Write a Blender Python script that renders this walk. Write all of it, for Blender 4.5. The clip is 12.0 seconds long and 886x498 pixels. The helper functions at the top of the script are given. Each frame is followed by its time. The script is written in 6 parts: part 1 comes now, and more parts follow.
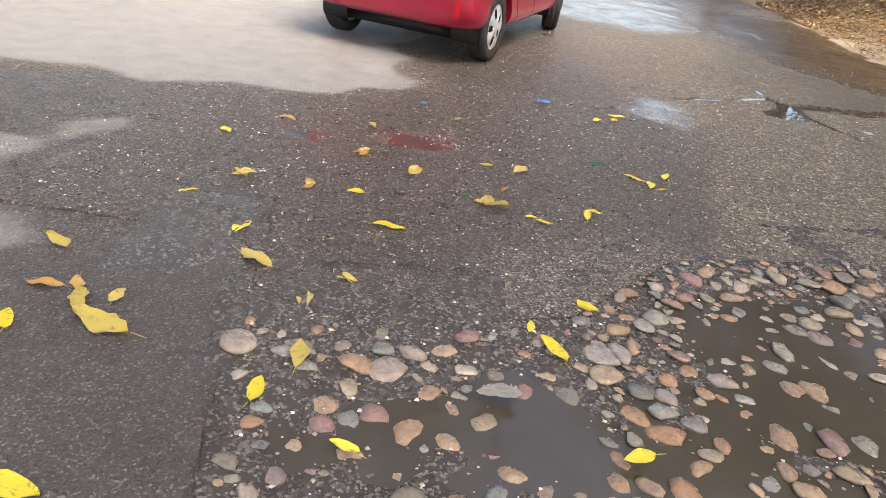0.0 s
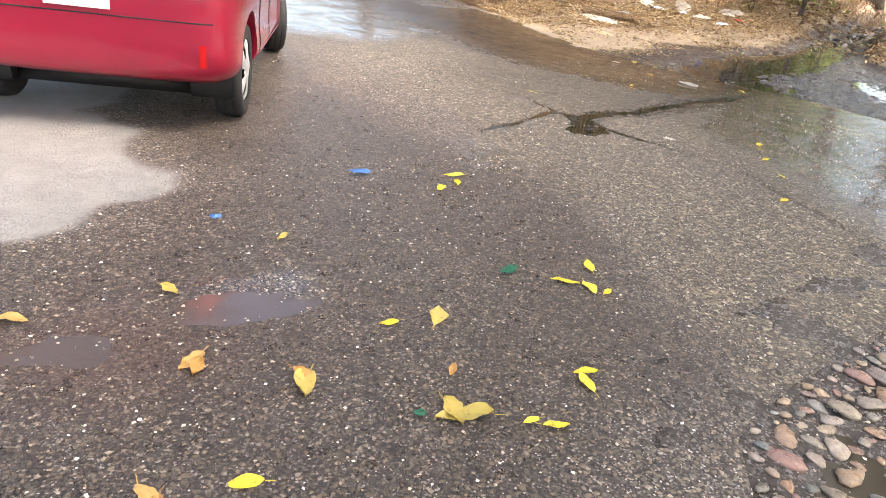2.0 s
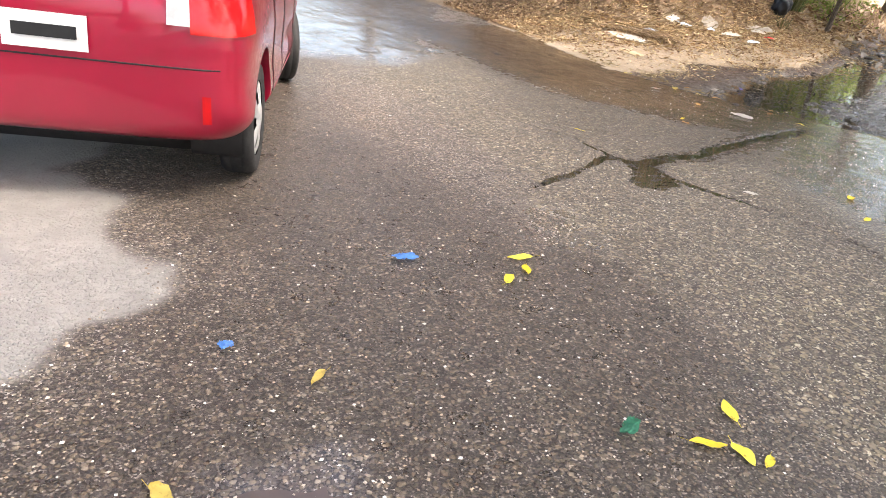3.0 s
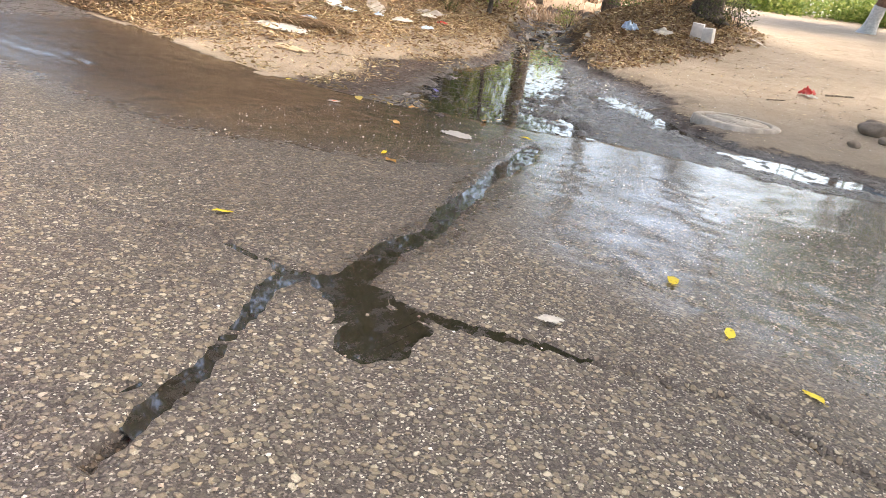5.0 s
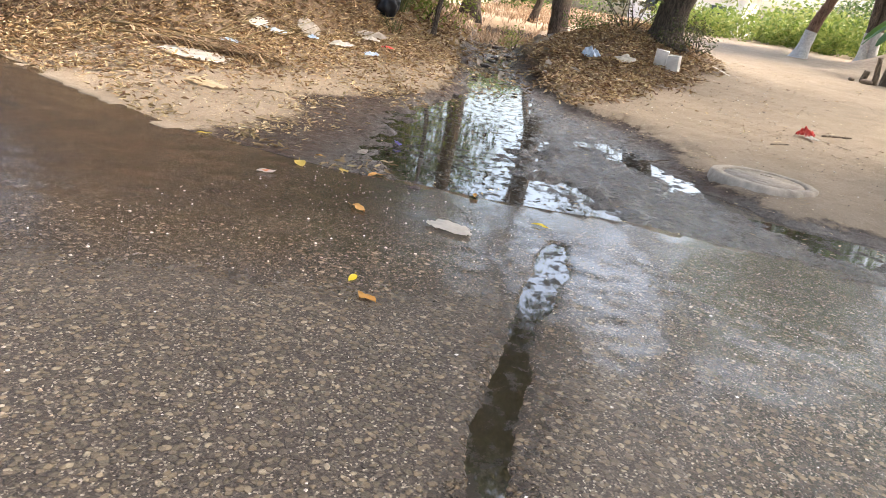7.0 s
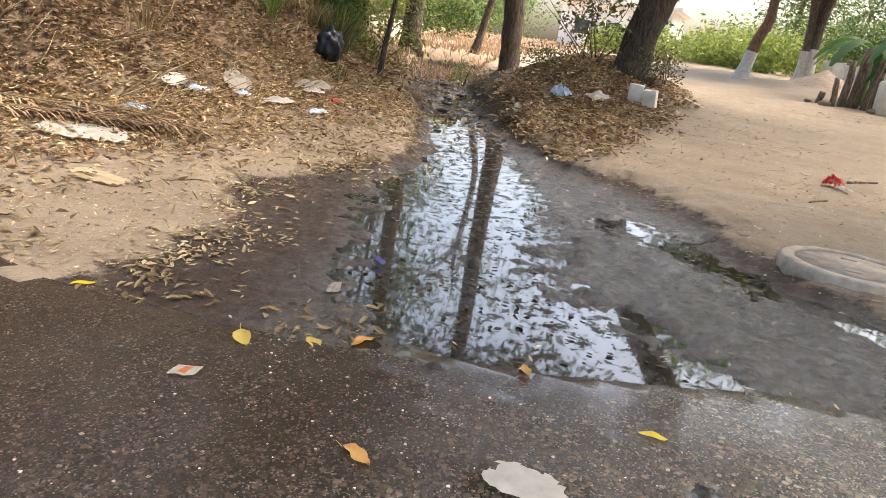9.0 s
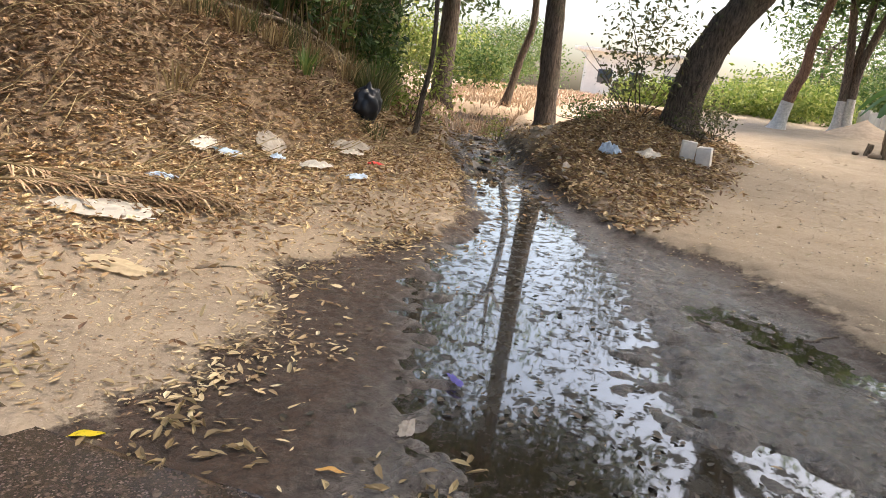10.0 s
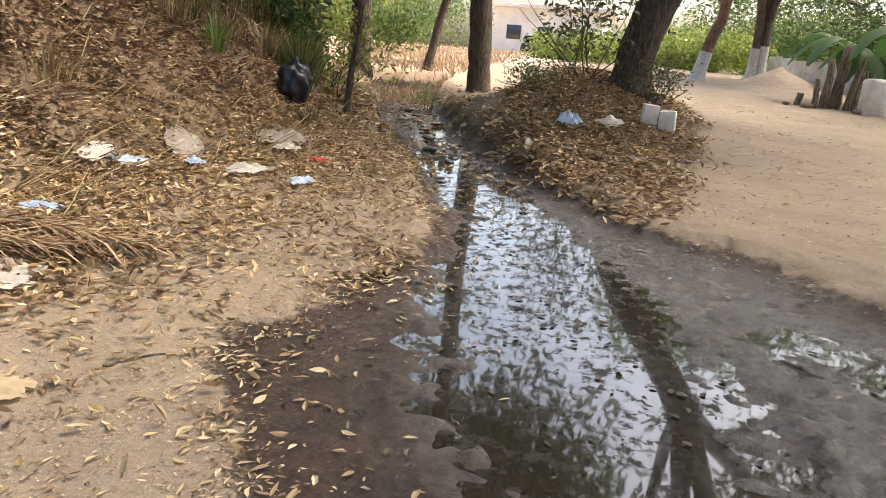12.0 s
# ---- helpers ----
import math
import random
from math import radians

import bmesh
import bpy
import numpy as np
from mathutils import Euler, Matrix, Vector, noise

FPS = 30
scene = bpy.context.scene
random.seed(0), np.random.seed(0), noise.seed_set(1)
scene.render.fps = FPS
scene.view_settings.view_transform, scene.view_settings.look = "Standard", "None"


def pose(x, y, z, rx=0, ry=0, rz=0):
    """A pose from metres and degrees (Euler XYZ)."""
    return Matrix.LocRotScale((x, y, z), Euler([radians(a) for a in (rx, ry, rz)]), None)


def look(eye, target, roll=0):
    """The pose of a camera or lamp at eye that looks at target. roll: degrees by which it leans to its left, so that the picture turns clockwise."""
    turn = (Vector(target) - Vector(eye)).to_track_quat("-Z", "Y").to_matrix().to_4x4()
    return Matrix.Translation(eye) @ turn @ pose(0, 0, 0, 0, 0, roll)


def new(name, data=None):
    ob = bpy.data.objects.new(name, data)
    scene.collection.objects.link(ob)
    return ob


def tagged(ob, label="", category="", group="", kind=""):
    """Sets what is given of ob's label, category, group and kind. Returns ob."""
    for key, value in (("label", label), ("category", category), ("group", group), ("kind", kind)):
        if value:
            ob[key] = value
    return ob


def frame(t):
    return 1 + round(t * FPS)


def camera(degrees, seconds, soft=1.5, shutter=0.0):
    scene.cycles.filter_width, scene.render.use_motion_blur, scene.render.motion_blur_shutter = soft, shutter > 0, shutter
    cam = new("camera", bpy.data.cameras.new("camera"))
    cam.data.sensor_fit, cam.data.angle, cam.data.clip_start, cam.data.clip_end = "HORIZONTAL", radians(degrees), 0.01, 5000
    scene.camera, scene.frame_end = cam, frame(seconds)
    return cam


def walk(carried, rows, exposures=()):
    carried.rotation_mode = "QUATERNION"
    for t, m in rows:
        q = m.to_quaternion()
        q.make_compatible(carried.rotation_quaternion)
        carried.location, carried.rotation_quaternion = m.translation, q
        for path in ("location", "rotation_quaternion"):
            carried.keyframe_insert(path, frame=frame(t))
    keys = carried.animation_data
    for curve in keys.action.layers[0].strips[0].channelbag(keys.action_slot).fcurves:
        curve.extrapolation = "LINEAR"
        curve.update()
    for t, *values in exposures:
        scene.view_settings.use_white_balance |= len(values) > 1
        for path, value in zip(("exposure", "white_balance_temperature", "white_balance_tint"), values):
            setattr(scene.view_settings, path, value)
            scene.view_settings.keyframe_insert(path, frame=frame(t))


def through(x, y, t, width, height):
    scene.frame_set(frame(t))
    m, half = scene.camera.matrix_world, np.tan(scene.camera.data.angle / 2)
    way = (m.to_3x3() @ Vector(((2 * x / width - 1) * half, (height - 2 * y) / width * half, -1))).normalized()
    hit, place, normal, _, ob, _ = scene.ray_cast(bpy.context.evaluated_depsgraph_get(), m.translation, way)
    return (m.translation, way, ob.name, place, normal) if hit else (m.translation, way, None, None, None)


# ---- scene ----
cam = camera(64.7, 12.0, soft=0.75)
PATH = [
    (0, (0.496, 0.991, 1.263), (0.529, 2.773, 0.355), 8.5),
    (0.5, (0.253, 1.4, 1.262), (0.502, 3.177, 0.379), 10.3),
    (1, (0.02, 1.813, 1.287), (0.575, 3.538, 0.44), 7.7),
    (1.5, (-0.042, 2.2, 1.273), (0.755, 3.819, 0.411), 5.3),
    (2, (-0.143, 2.623, 1.247), (0.735, 4.216, 0.416), 7.6),
    (2.5, (-0.175, 3.066, 1.253), (0.691, 4.655, 0.401), 6.8),
    (3, (-0.036, 3.554, 1.27), (0.855, 5.148, 0.454), 8.0),
    (3.5, (0.057, 4.038, 1.262), (1.23, 5.487, 0.537), 8.0),
    (3.7, (0.153, 4.19, 1.261), (1.488, 5.498, 0.547), 8.7),
    (5.3, (1.96, 5.702, 1.066), (3.554, 6.675, 0.35), 9.7),
    (5.5, (2.069, 5.784, 1.084), (3.702, 6.7, 0.381), 10.4),
    (6, (2.275, 6.176, 1.077), (3.877, 7.176, 0.419), 10.7),
    (6.5, (2.552, 6.474, 1.08), (4.192, 7.39, 0.394), 9.6),
    (7, (2.854, 6.782, 1.068), (4.517, 7.672, 0.402), 9.9),
    (7.2, (3.071, 6.929, 1.046), (4.737, 7.836, 0.411), 9.1),
    (8.8, (4.017, 7.882, 1.168), (5.767, 8.658, 0.587), 7.8),
    (9, (4.118, 7.959, 1.162), (5.877, 8.718, 0.587), 7.8),
    (9.5, (4.415, 8.193, 1.192), (6.201, 8.93, 0.673), 8.4),
    (10, (4.651, 8.563, 1.214), (6.409, 9.4, 0.758), 7.4),
    (10.5, (4.917, 8.817, 1.224), (6.693, 9.578, 0.707), 8.4),
    (11, (5.131, 9.091, 1.23), (6.888, 9.866, 0.67), 9.1),
    (11.5, (5.351, 9.383, 1.264), (7.133, 10.128, 0.749), 5.6),
    (12, (5.569, 9.497, 1.275), (7.401, 10.094, 0.74), 5.0),
]
walk(cam, [(t, look(eye, target, roll)) for t, eye, target, roll in PATH], [(0.0, 2.0, 6800, 10), (1.5, 2.42, 6800, 10), (4.5, 2.27, 6800, 10), (6.5, 2.1, 6800, 10), (9.0, 1.85, 7000, 10), (12.0, 1.7, 7050, 10)])

# ---- world, sun ----
world = bpy.data.worlds.new("overcast_sky")
scene.world = world
world.use_nodes = True
wn = world.node_tree
sky = wn.nodes.new("ShaderNodeTexSky")
sky.sky_type = "NISHITA"
sky.sun_disc = False
sky.sun_elevation, sky.sun_rotation = radians(56), radians(140)
sky.air_density, sky.dust_density, sky.ozone_density = 1.0, 6.0, 1.0
wn.nodes["Background"].inputs["Strength"].default_value = 0.15
wn.links.new(sky.outputs["Color"], wn.nodes["Background"].inputs["Color"])
sun_data = bpy.data.lights.new("sun", "SUN")
sun_data.energy, sun_data.angle, sun_data.color = 0.8, radians(22), (1.0, 0.95, 0.87)
sun = new("sun", sun_data)
sun.matrix_world = look((20, 10, 30), (20 - 0.56 * math.sin(radians(140)), 10 - 0.56 * math.cos(radians(140)), 29.17))


# ---- node helpers ----
class Mat:
    """A node material with short ways to add and join nodes."""

    def __init__(self, name, rough=0.8, metal=0.0, spec=0.5):
        self.m = bpy.data.materials.new(name)
        self.m.use_nodes = True
        self.t = self.m.node_tree
        self.b = self.t.nodes["Principled BSDF"]
        self.out = self.t.nodes["Material Output"]
        self.put(self.b, "Roughness", rough)
        self.put(self.b, "Metallic", metal)
        self.put(self.b, "Specular IOR Level", spec)

    def put(self, node, key, value):
        if isinstance(value, bpy.types.NodeSocket):
            self.t.links.new(value, node.inputs[key])
        elif isinstance(value, tuple) and len(value) == 3 and node.inputs[key].type == "RGBA":
            node.inputs[key].default_value = (*value, 1.0)
        else:
            node.inputs[key].default_value = value

    def node(self, kind, **sockets):
        n = self.t.nodes.new(kind)
        for k, v in sockets.items():
            self.put(n, k, v)
        return n

    def place(self, scale=(1, 1, 1), own=False):
        if own:
            v = self.node("ShaderNodeTexCoord").outputs["Object"]
        else:
            v = self.node("ShaderNodeNewGeometry").outputs["Position"]
        mp = self.node("ShaderNodeMapping", Vector=v, Scale=scale)
        return mp.outputs["Vector"]

    def noise(self, scale, detail=4.0, rough=0.6, where=None, dist=0.0):
        n = self.node("ShaderNodeTexNoise", Vector=where or self.place(), Scale=scale, Detail=detail, Roughness=rough, Distortion=dist)
        return n.outputs["Fac"]

    def cells(self, scale, where=None, feature="F1", out="Distance"):
        n = self.t.nodes.new("ShaderNodeTexVoronoi")
        n.feature = feature
        self.put(n, "Vector", where or self.place())
        self.put(n, "Scale", scale)
        return n.outputs[out]

    def ramp(self, fac, *stops):
        n = self.t.nodes.new("ShaderNodeValToRGB")
        e = n.color_ramp.elements
        while len(e) < len(stops):
            e.new(0.5)
        for el, (p, c) in zip(e, stops):
            el.position = p
            el.color = (*c, 1) if isinstance(c, tuple) else (c, c, c, 1)
        self.put(n, "Fac", fac)
        return n.outputs["Color"]

    def mix(self, fac, a, b, kind="MIX"):
        n = self.t.nodes.new("ShaderNodeMix")
        n.data_type, n.blend_type = "RGBA", kind
        for i, v in ((0, fac), (6, a), (7, b)):
            if isinstance(v, bpy.types.NodeSocket):
                self.t.links.new(v, n.inputs[i])
            else:
                n.inputs[i].default_value = (*v, 1.0) if isinstance(v, tuple) else v if i == 0 else (v, v, v, 1.0)
        return n.outputs[2]

    def calc(self, op, a, b=0.0, clamp=False):
        n = self.t.nodes.new("ShaderNodeMath")
        n.operation, n.use_clamp = op, clamp
        self.put(n, 0, a)
        self.put(n, 1, b)
        return n.outputs[0]

    def attr(self, name):
        n = self.t.nodes.new("ShaderNodeAttribute")
        n.attribute_name = name
        return n.outputs["Fac"]

    def island(self):
        return self.node("ShaderNodeNewGeometry").outputs["Random Per Island"]

    def each(self):
        return self.node("ShaderNodeObjectInfo").outputs["Random"]

    def bump(self, height, strength=0.5, distance=0.01, under=None):
        n = self.node("ShaderNodeBump", Height=height, Strength=strength, Distance=distance)
        if under:
            self.t.links.new(under, n.inputs["Normal"])
        self.t.links.new(n.outputs["Normal"], self.b.inputs["Normal"])
        return n.outputs["Normal"]

    def colour(self, c):
        self.put(self.b, "Base Color", c)
        return self

    def rough(self, r):
        self.put(self.b, "Roughness", r)
        return self

    def thin(self, c, amount=0.35):
        """Lets some light through, as leaves and thin plastic do."""
        tr = self.node("ShaderNodeBsdfTranslucent", Color=c)
        mx = self.node("ShaderNodeMixShader", Fac=amount)
        self.t.links.new(self.b.outputs[0], mx.inputs[1])
        self.t.links.new(tr.outputs[0], mx.inputs[2])
        self.t.links.new(mx.outputs[0], self.out.inputs["Surface"])
        return self


def plain(name, c, rough=0.6, metal=0.0, vary=0.15, scale=8.0, relief=0.0):
    k = Mat(name, rough, metal)
    n = k.noise(scale, 6)
    k.colour(k.mix(k.ramp(n, (0.35, 0.0), (0.7, 1.0)), tuple(v * (1 - vary) for v in c), tuple(min(1, v * (1 + vary)) for v in c)))
    k.rough(k.ramp(k.noise(scale * 3, 4), (0.3, max(0, rough - 0.1)), (0.7, min(1, rough + 0.1))))
    if relief:
        k.bump(k.noise(scale * 6, 5), 0.5, relief)
    return k.m


# ---- mesh helpers ----
def part(name, bm, material, parent=None, label="", smooth=True):
    """Links a bmesh as one mesh object, under a thing or a part of one."""
    me = bpy.data.meshes.new(name)
    bm.to_mesh(me)
    bm.free()
    if material:
        me.materials.append(material)
    if smooth:
        me.polygons.foreach_set("use_smooth", [True] * len(me.polygons))
    ob = new(name, me)
    if parent:
        ob.parent = parent
    if label:
        ob["label"] = label
    return ob


def sheet(name, verts, faces, material, parent=None, smooth=True, **fields):
    """A mesh from arrays, with point fields for its material."""
    me = bpy.data.meshes.new(name)
    me.from_pydata(np.asarray(verts, float).tolist(), [], np.asarray(faces).tolist() if not isinstance(faces, list) else faces)
    for key, values in fields.items():
        me.attributes.new(key, "FLOAT", "POINT").data.foreach_set("value", np.asarray(values, np.float32))
    me.materials.append(material)
    me.polygons.foreach_set("use_smooth", [smooth] * len(me.polygons))
    ob = new(name, me)
    if parent:
        ob.parent = parent
    return ob


def grid_faces(nx, ny):
    i = np.arange((nx - 1) * (ny - 1))
    a = (i // (ny - 1)) * ny + i % (ny - 1)
    return np.stack([a, a + ny, a + ny + 1, a + 1], 1)


def graded(*stretches):
    """Coordinates from stretches of (start, end, step)."""
    out = []
    for a, b, s in stretches:
        out += list(np.linspace(a, b, max(2, int(round((b - a) / s)) + 1)))[:-1]
    return np.array(out + [stretches[-1][1]])


def waves(x, y, size, seed=0, octaves=3):
    """Smooth value noise of about -1 to 1 over a plane, feature size in metres."""
    total, amp, norm = 0.0, 1.0, 0.0
    x, y = np.asarray(x, float), np.asarray(y, float)
    for o in range(octaves):
        u, v = x / size * 2**o + 37.7 * seed + 11 * o, y / size * 2**o - 19.3 * seed + 5 * o
        i, j = np.floor(u), np.floor(v)
        fu, fv = u - i, v - j
        fu, fv = fu * fu * (3 - 2 * fu), fv * fv * (3 - 2 * fv)

        def corner(a, b):
            h = np.sin(a * 127.1 + b * 311.7 + seed * 74.7) * 43758.5453
            return 2 * (h - np.floor(h)) - 1

        n = (corner(i, j) * (1 - fu) + corner(i + 1, j) * fu) * (1 - fv) + (corner(i, j + 1) * (1 - fu) + corner(i + 1, j + 1) * fu) * fv
        total, norm, amp = total + amp * n, norm + amp, amp * 0.5
    return total / norm * 1.4


def step(a, b, v):
    t = np.clip((v - a) / (b - a), 0, 1)
    return t * t * (3 - 2 * t)


def inside(x, y, ring):
    """Signed distance to a polygon, positive inside."""
    x, y = np.asarray(x, float), np.asarray(y, float)
    far = np.full(x.shape, 1e9)
    odd = np.zeros(x.shape, bool)
    for (ax, ay), (bx, by) in zip(ring, ring[1:] + ring[:1]):
        ex, ey = bx - ax, by - ay
        t = np.clip(((x - ax) * ex + (y - ay) * ey) / (ex * ex + ey * ey), 0, 1)
        far = np.minimum(far, np.hypot(x - ax - t * ex, y - ay - t * ey))
        if ay != by:
            odd ^= ((ay > y) != (by > y)) & (x < (bx - ax) * (y - ay) / (by - ay) + ax)
    return np.where(odd, far, -far)


def from_line(x, y, line):
    """Distance to a polyline, and how far along it (0 to 1)."""
    x, y = np.asarray(x, float), np.asarray(y, float)
    far, along = np.full(x.shape, 1e9), np.zeros(x.shape)
    n = len(line) - 1
    for k, ((ax, ay), (bx, by)) in enumerate(zip(line, line[1:])):
        ex, ey = bx - ax, by - ay
        t = np.clip(((x - ax) * ex + (y - ay) * ey) / (ex * ex + ey * ey), 0, 1)
        d = np.hypot(x - ax - t * ex, y - ay - t * ey)
        along = np.where(d < far, (k + t) / n, along)
        far = np.minimum(far, d)
    return far, along


def tube(bm, points, radii, sides=8, wobble=0.0, seed=0, cap=True):
    """A tapered round limb along points, added to bm."""
    rnd = random.Random(seed)
    rings = []
    points = [Vector(p) for p in points]
    side = None
    for i, (p, r) in enumerate(zip(points, radii)):
        d = (points[min(i + 1, len(points) - 1)] - points[max(i - 1, 0)]).normalized()
        if side is None:
            side = d.orthogonal().normalized()
        side = (side - d * side.dot(d)).normalized()
        other = d.cross(side)
        ring = []
        for k in range(sides):
            a = 2 * math.pi * k / sides
            rr = r * (1 + wobble * (rnd.random() - 0.5) * 2)
            ring.append(bm.verts.new(p + side * math.cos(a) * rr + other * math.sin(a) * rr))
        rings.append(ring)
    for a, b in zip(rings, rings[1:]):
        for k in range(sides):
            bm.faces.new((a[k], a[(k + 1) % sides], b[(k + 1) % sides], b[k]))
    if cap:
        bm.faces.new(rings[0][::-1])
        bm.faces.new(rings[-1])


def curve_points(start, aim, length, count, bend=0.1, droop=0.0, seed=0):
    """Points of a limb that wanders off its aim."""
    rnd = random.Random(seed)
    p, d = Vector(start), Vector(aim).normalized()
    out = [p.copy()]
    for _ in range(count):
        d = (d + Vector((rnd.gauss(0, bend), rnd.gauss(0, bend), rnd.gauss(0, bend) - droop))).normalized()
        p = p + d * (length / count)
        out.append(p.copy())
    return out


def blades(places, sizes, rng, flat=0.0, ratio=0.42, curl=0.25, aims=None, full=False):
    """Vertices and faces of many small pointed leaves: each a folded diamond of four triangles, or a fuller, rounder leaf."""
    n = len(places)
    if aims is None:
        aims = rng.normal(size=(n, 3))
        aims[:, 2] *= 1 - flat
    aims = aims / np.linalg.norm(aims, axis=1, keepdims=True)
    up = rng.normal(size=(n, 3)) * (1 - flat * 0.75) + np.array([0, 0, 1.0]) * (0.3 + 2 * flat)
    across = np.cross(aims, up)
    across /= np.linalg.norm(across, axis=1, keepdims=True) + 1e-9
    normal = np.cross(across, aims)
    s = np.asarray(sizes)[:, None]
    w = s * ratio * rng.uniform(0.8, 1.2, (n, 1))
    c = curl * s * rng.uniform(0.2, 1.3, (n, 1))
    if full:
        bow = rng.uniform(-0.12, 0.12, (n, 1)) * s * across
        rib = [places - aims * s * 0.5, places - aims * s * 0.2 + bow, places + aims * s * 0.15 + bow, places + aims * s * 0.5 + normal * c * rng.uniform(-0.3, 0.9, (n, 1))]
        wide = [rib[1] + across * w * 0.46 + normal * c * 0.4, rib[2] + across * w * 0.40 + normal * c * rng.uniform(0.1, 0.7, (n, 1)), rib[1] - across * w * 0.46 + normal * c * rng.uniform(0.1, 0.7, (n, 1)), rib[2] - across * w * 0.40 + normal * c * 0.4]
        v = np.stack(rib + wide, 1).reshape(-1, 3)
        b = np.arange(n)[:, None] * 8
        tri = ((0, 4, 1), (1, 4, 5), (1, 5, 2), (2, 5, 3), (0, 1, 6), (1, 7, 6), (1, 2, 7), (2, 3, 7))
        return v, np.concatenate([b + np.array([t]) for t in tri])
    pts = [places - aims * s * 0.5, places + across * w * 0.5 - aims * s * 0.05 + normal * c * 0.5, places - across * w * 0.5 - aims * s * 0.05 + normal * c * 0.5,
           places + aims * s * 0.5 + normal * c * rng.uniform(-0.5, 1.0, (n, 1)), places + aims * s * 0.05]
    v = np.stack(pts, 1).reshape(-1, 3)
    b = np.arange(n)[:, None] * 5
    f = np.concatenate([b + np.array([[0, 1, 4]]), b + np.array([[1, 3, 4]]), b + np.array([[3, 2, 4]]), b + np.array([[2, 0, 4]])])
    return v, f


# ---- materials of the ground ----
def road_material():
    k = Mat("exposed_aggregate_concrete", 0.7)
    p = k.place()
    wet, fine, pale, rusty = k.attr("wet"), k.attr("fine"), k.attr("pale"), k.attr("rusty")
    tan = k.attr("tan")
    wob = k.node("ShaderNodeTexNoise", Vector=p, Scale=38.0, Detail=2.0).outputs["Color"]
    push = k.node("ShaderNodeVectorMath", Vector=wob)
    push.operation = "MULTIPLY_ADD"
    push.inputs[1].default_value, push.inputs[2].default_value = (0.022, 0.022, 0.022), (-0.011, -0.011, -0.011)
    add = k.node("ShaderNodeVectorMath", Vector=p)
    add.operation = "ADD"
    k.t.links.new(push.outputs[0], add.inputs[1])
    q = add.outputs[0]
    size = k.ramp(k.calc("ADD", k.calc("MULTIPLY", tan, 0.5), k.calc("MULTIPLY", k.noise(1.3, 4, 0.6, p), 0.6)), (0.45, 0.0), (0.5, 1.0))
    stone = k.mix(size, k.cells(62.0, q), k.cells(45.0, q))
    tint = k.mix(size, k.cells(62.0, q, out="Color"), k.cells(45.0, q, out="Color"))
    grey = k.node("ShaderNodeSeparateColor", Color=tint).outputs[0]
    chip = k.node("ShaderNodeSeparateColor", Color=tint).outputs[1]
    pebbles = k.ramp(grey, (0.0, (0.09, 0.072, 0.06)), (0.3, (0.19, 0.16, 0.125)), (0.55, (0.32, 0.26, 0.185)), (0.72, (0.16, 0.13, 0.115)), (0.9, (0.40, 0.32, 0.225)), (1.0, (0.60, 0.53, 0.43)))
    small = k.cells(170.0, p, out="Color")
    sgrey = k.node("ShaderNodeSeparateColor", Color=small).outputs[0]
    grit = k.ramp(sgrey, (0.0, (0.038, 0.030, 0.026)), (0.6, (0.095, 0.076, 0.065)), (0.88, (0.22, 0.185, 0.16)), (1.0, (0.66, 0.61, 0.54)))
    edge = k.ramp(stone, (0.38, 0.0), (0.58, 1.0))
    few = k.ramp(chip, (0.16, 1.0), (0.28, 0.0))
    matrix_on = k.calc("MAXIMUM", edge, few)
    c = k.mix(matrix_on, pebbles, grit)
    c = k.mix(tan, c, k.mix(1.0, c, (1.04, 1.04, 0.94), "MULTIPLY"))
    big = k.noise(0.8, 5, 0.65, p)
    c = k.mix(k.ramp(big, (0.35, 0.0), (0.7, 0.55)), c, k.mix(0.5, c, (0.10, 0.085, 0.08)))
    c = k.mix(k.calc("MULTIPLY", rusty, 0.32), c, (0.22, 0.11, 0.085))
    plainer = k.mix(k.noise(9.0, 6, 0.7, p), (0.058, 0.047, 0.041), (0.11, 0.09, 0.08))
    c = k.mix(fine, c, k.mix(0.35, plainer, grit))
    cement = k.mix(k.ramp(k.noise(5.0, 8, 0.7, p), (0.3, 0.0), (0.75, 1.0)), (0.30, 0.285, 0.265), (0.41, 0.39, 0.365))
    c = k.mix(pale, c, cement)
    damp = k.calc("ADD", wet, k.calc("MULTIPLY", k.calc("SUBTRACT", k.noise(3.0, 6, 0.7, p), 0.5), 0.7), True)
    damp = k.calc("MULTIPLY", damp, k.calc("GREATER_THAN", wet, 0.02))
    soaked = k.mix(1.0, c, (0.50, 0.45, 0.42), "MULTIPLY")
    k.colour(k.mix(damp, c, soaked))
    dry_rough = k.ramp(k.noise(40.0, 3, 0.6, p), (0.3, 0.55), (0.7, 0.8))
    r = k.mix(damp, dry_rough, k.ramp(k.noise(14.0, 4, 0.6, p), (0.35, 0.12), (0.65, 0.36)))
    shine = k.calc("MULTIPLY", k.attr("film"), k.ramp(k.noise(2.2, 7, 0.75, p), (0.32, 0.1), (0.56, 1.0)))
    k.put(k.b, "Coat Weight", shine)
    k.put(k.b, "Coat IOR", 1.5)
    k.put(k.b, "Coat Roughness", 0.13)
    k.rough(k.mix(k.attr("film"), r, k.ramp(k.noise(8.0, 5, 0.6, p), (0.35, 0.07), (0.7, 0.26))))
    relief = k.calc("SUBTRACT", 1.0, k.calc("MULTIPLY", matrix_on, 0.8))
    relief = k.calc("ADD", relief, k.calc("MULTIPLY", k.noise(150.0, 3, 0.7, p), 0.8))
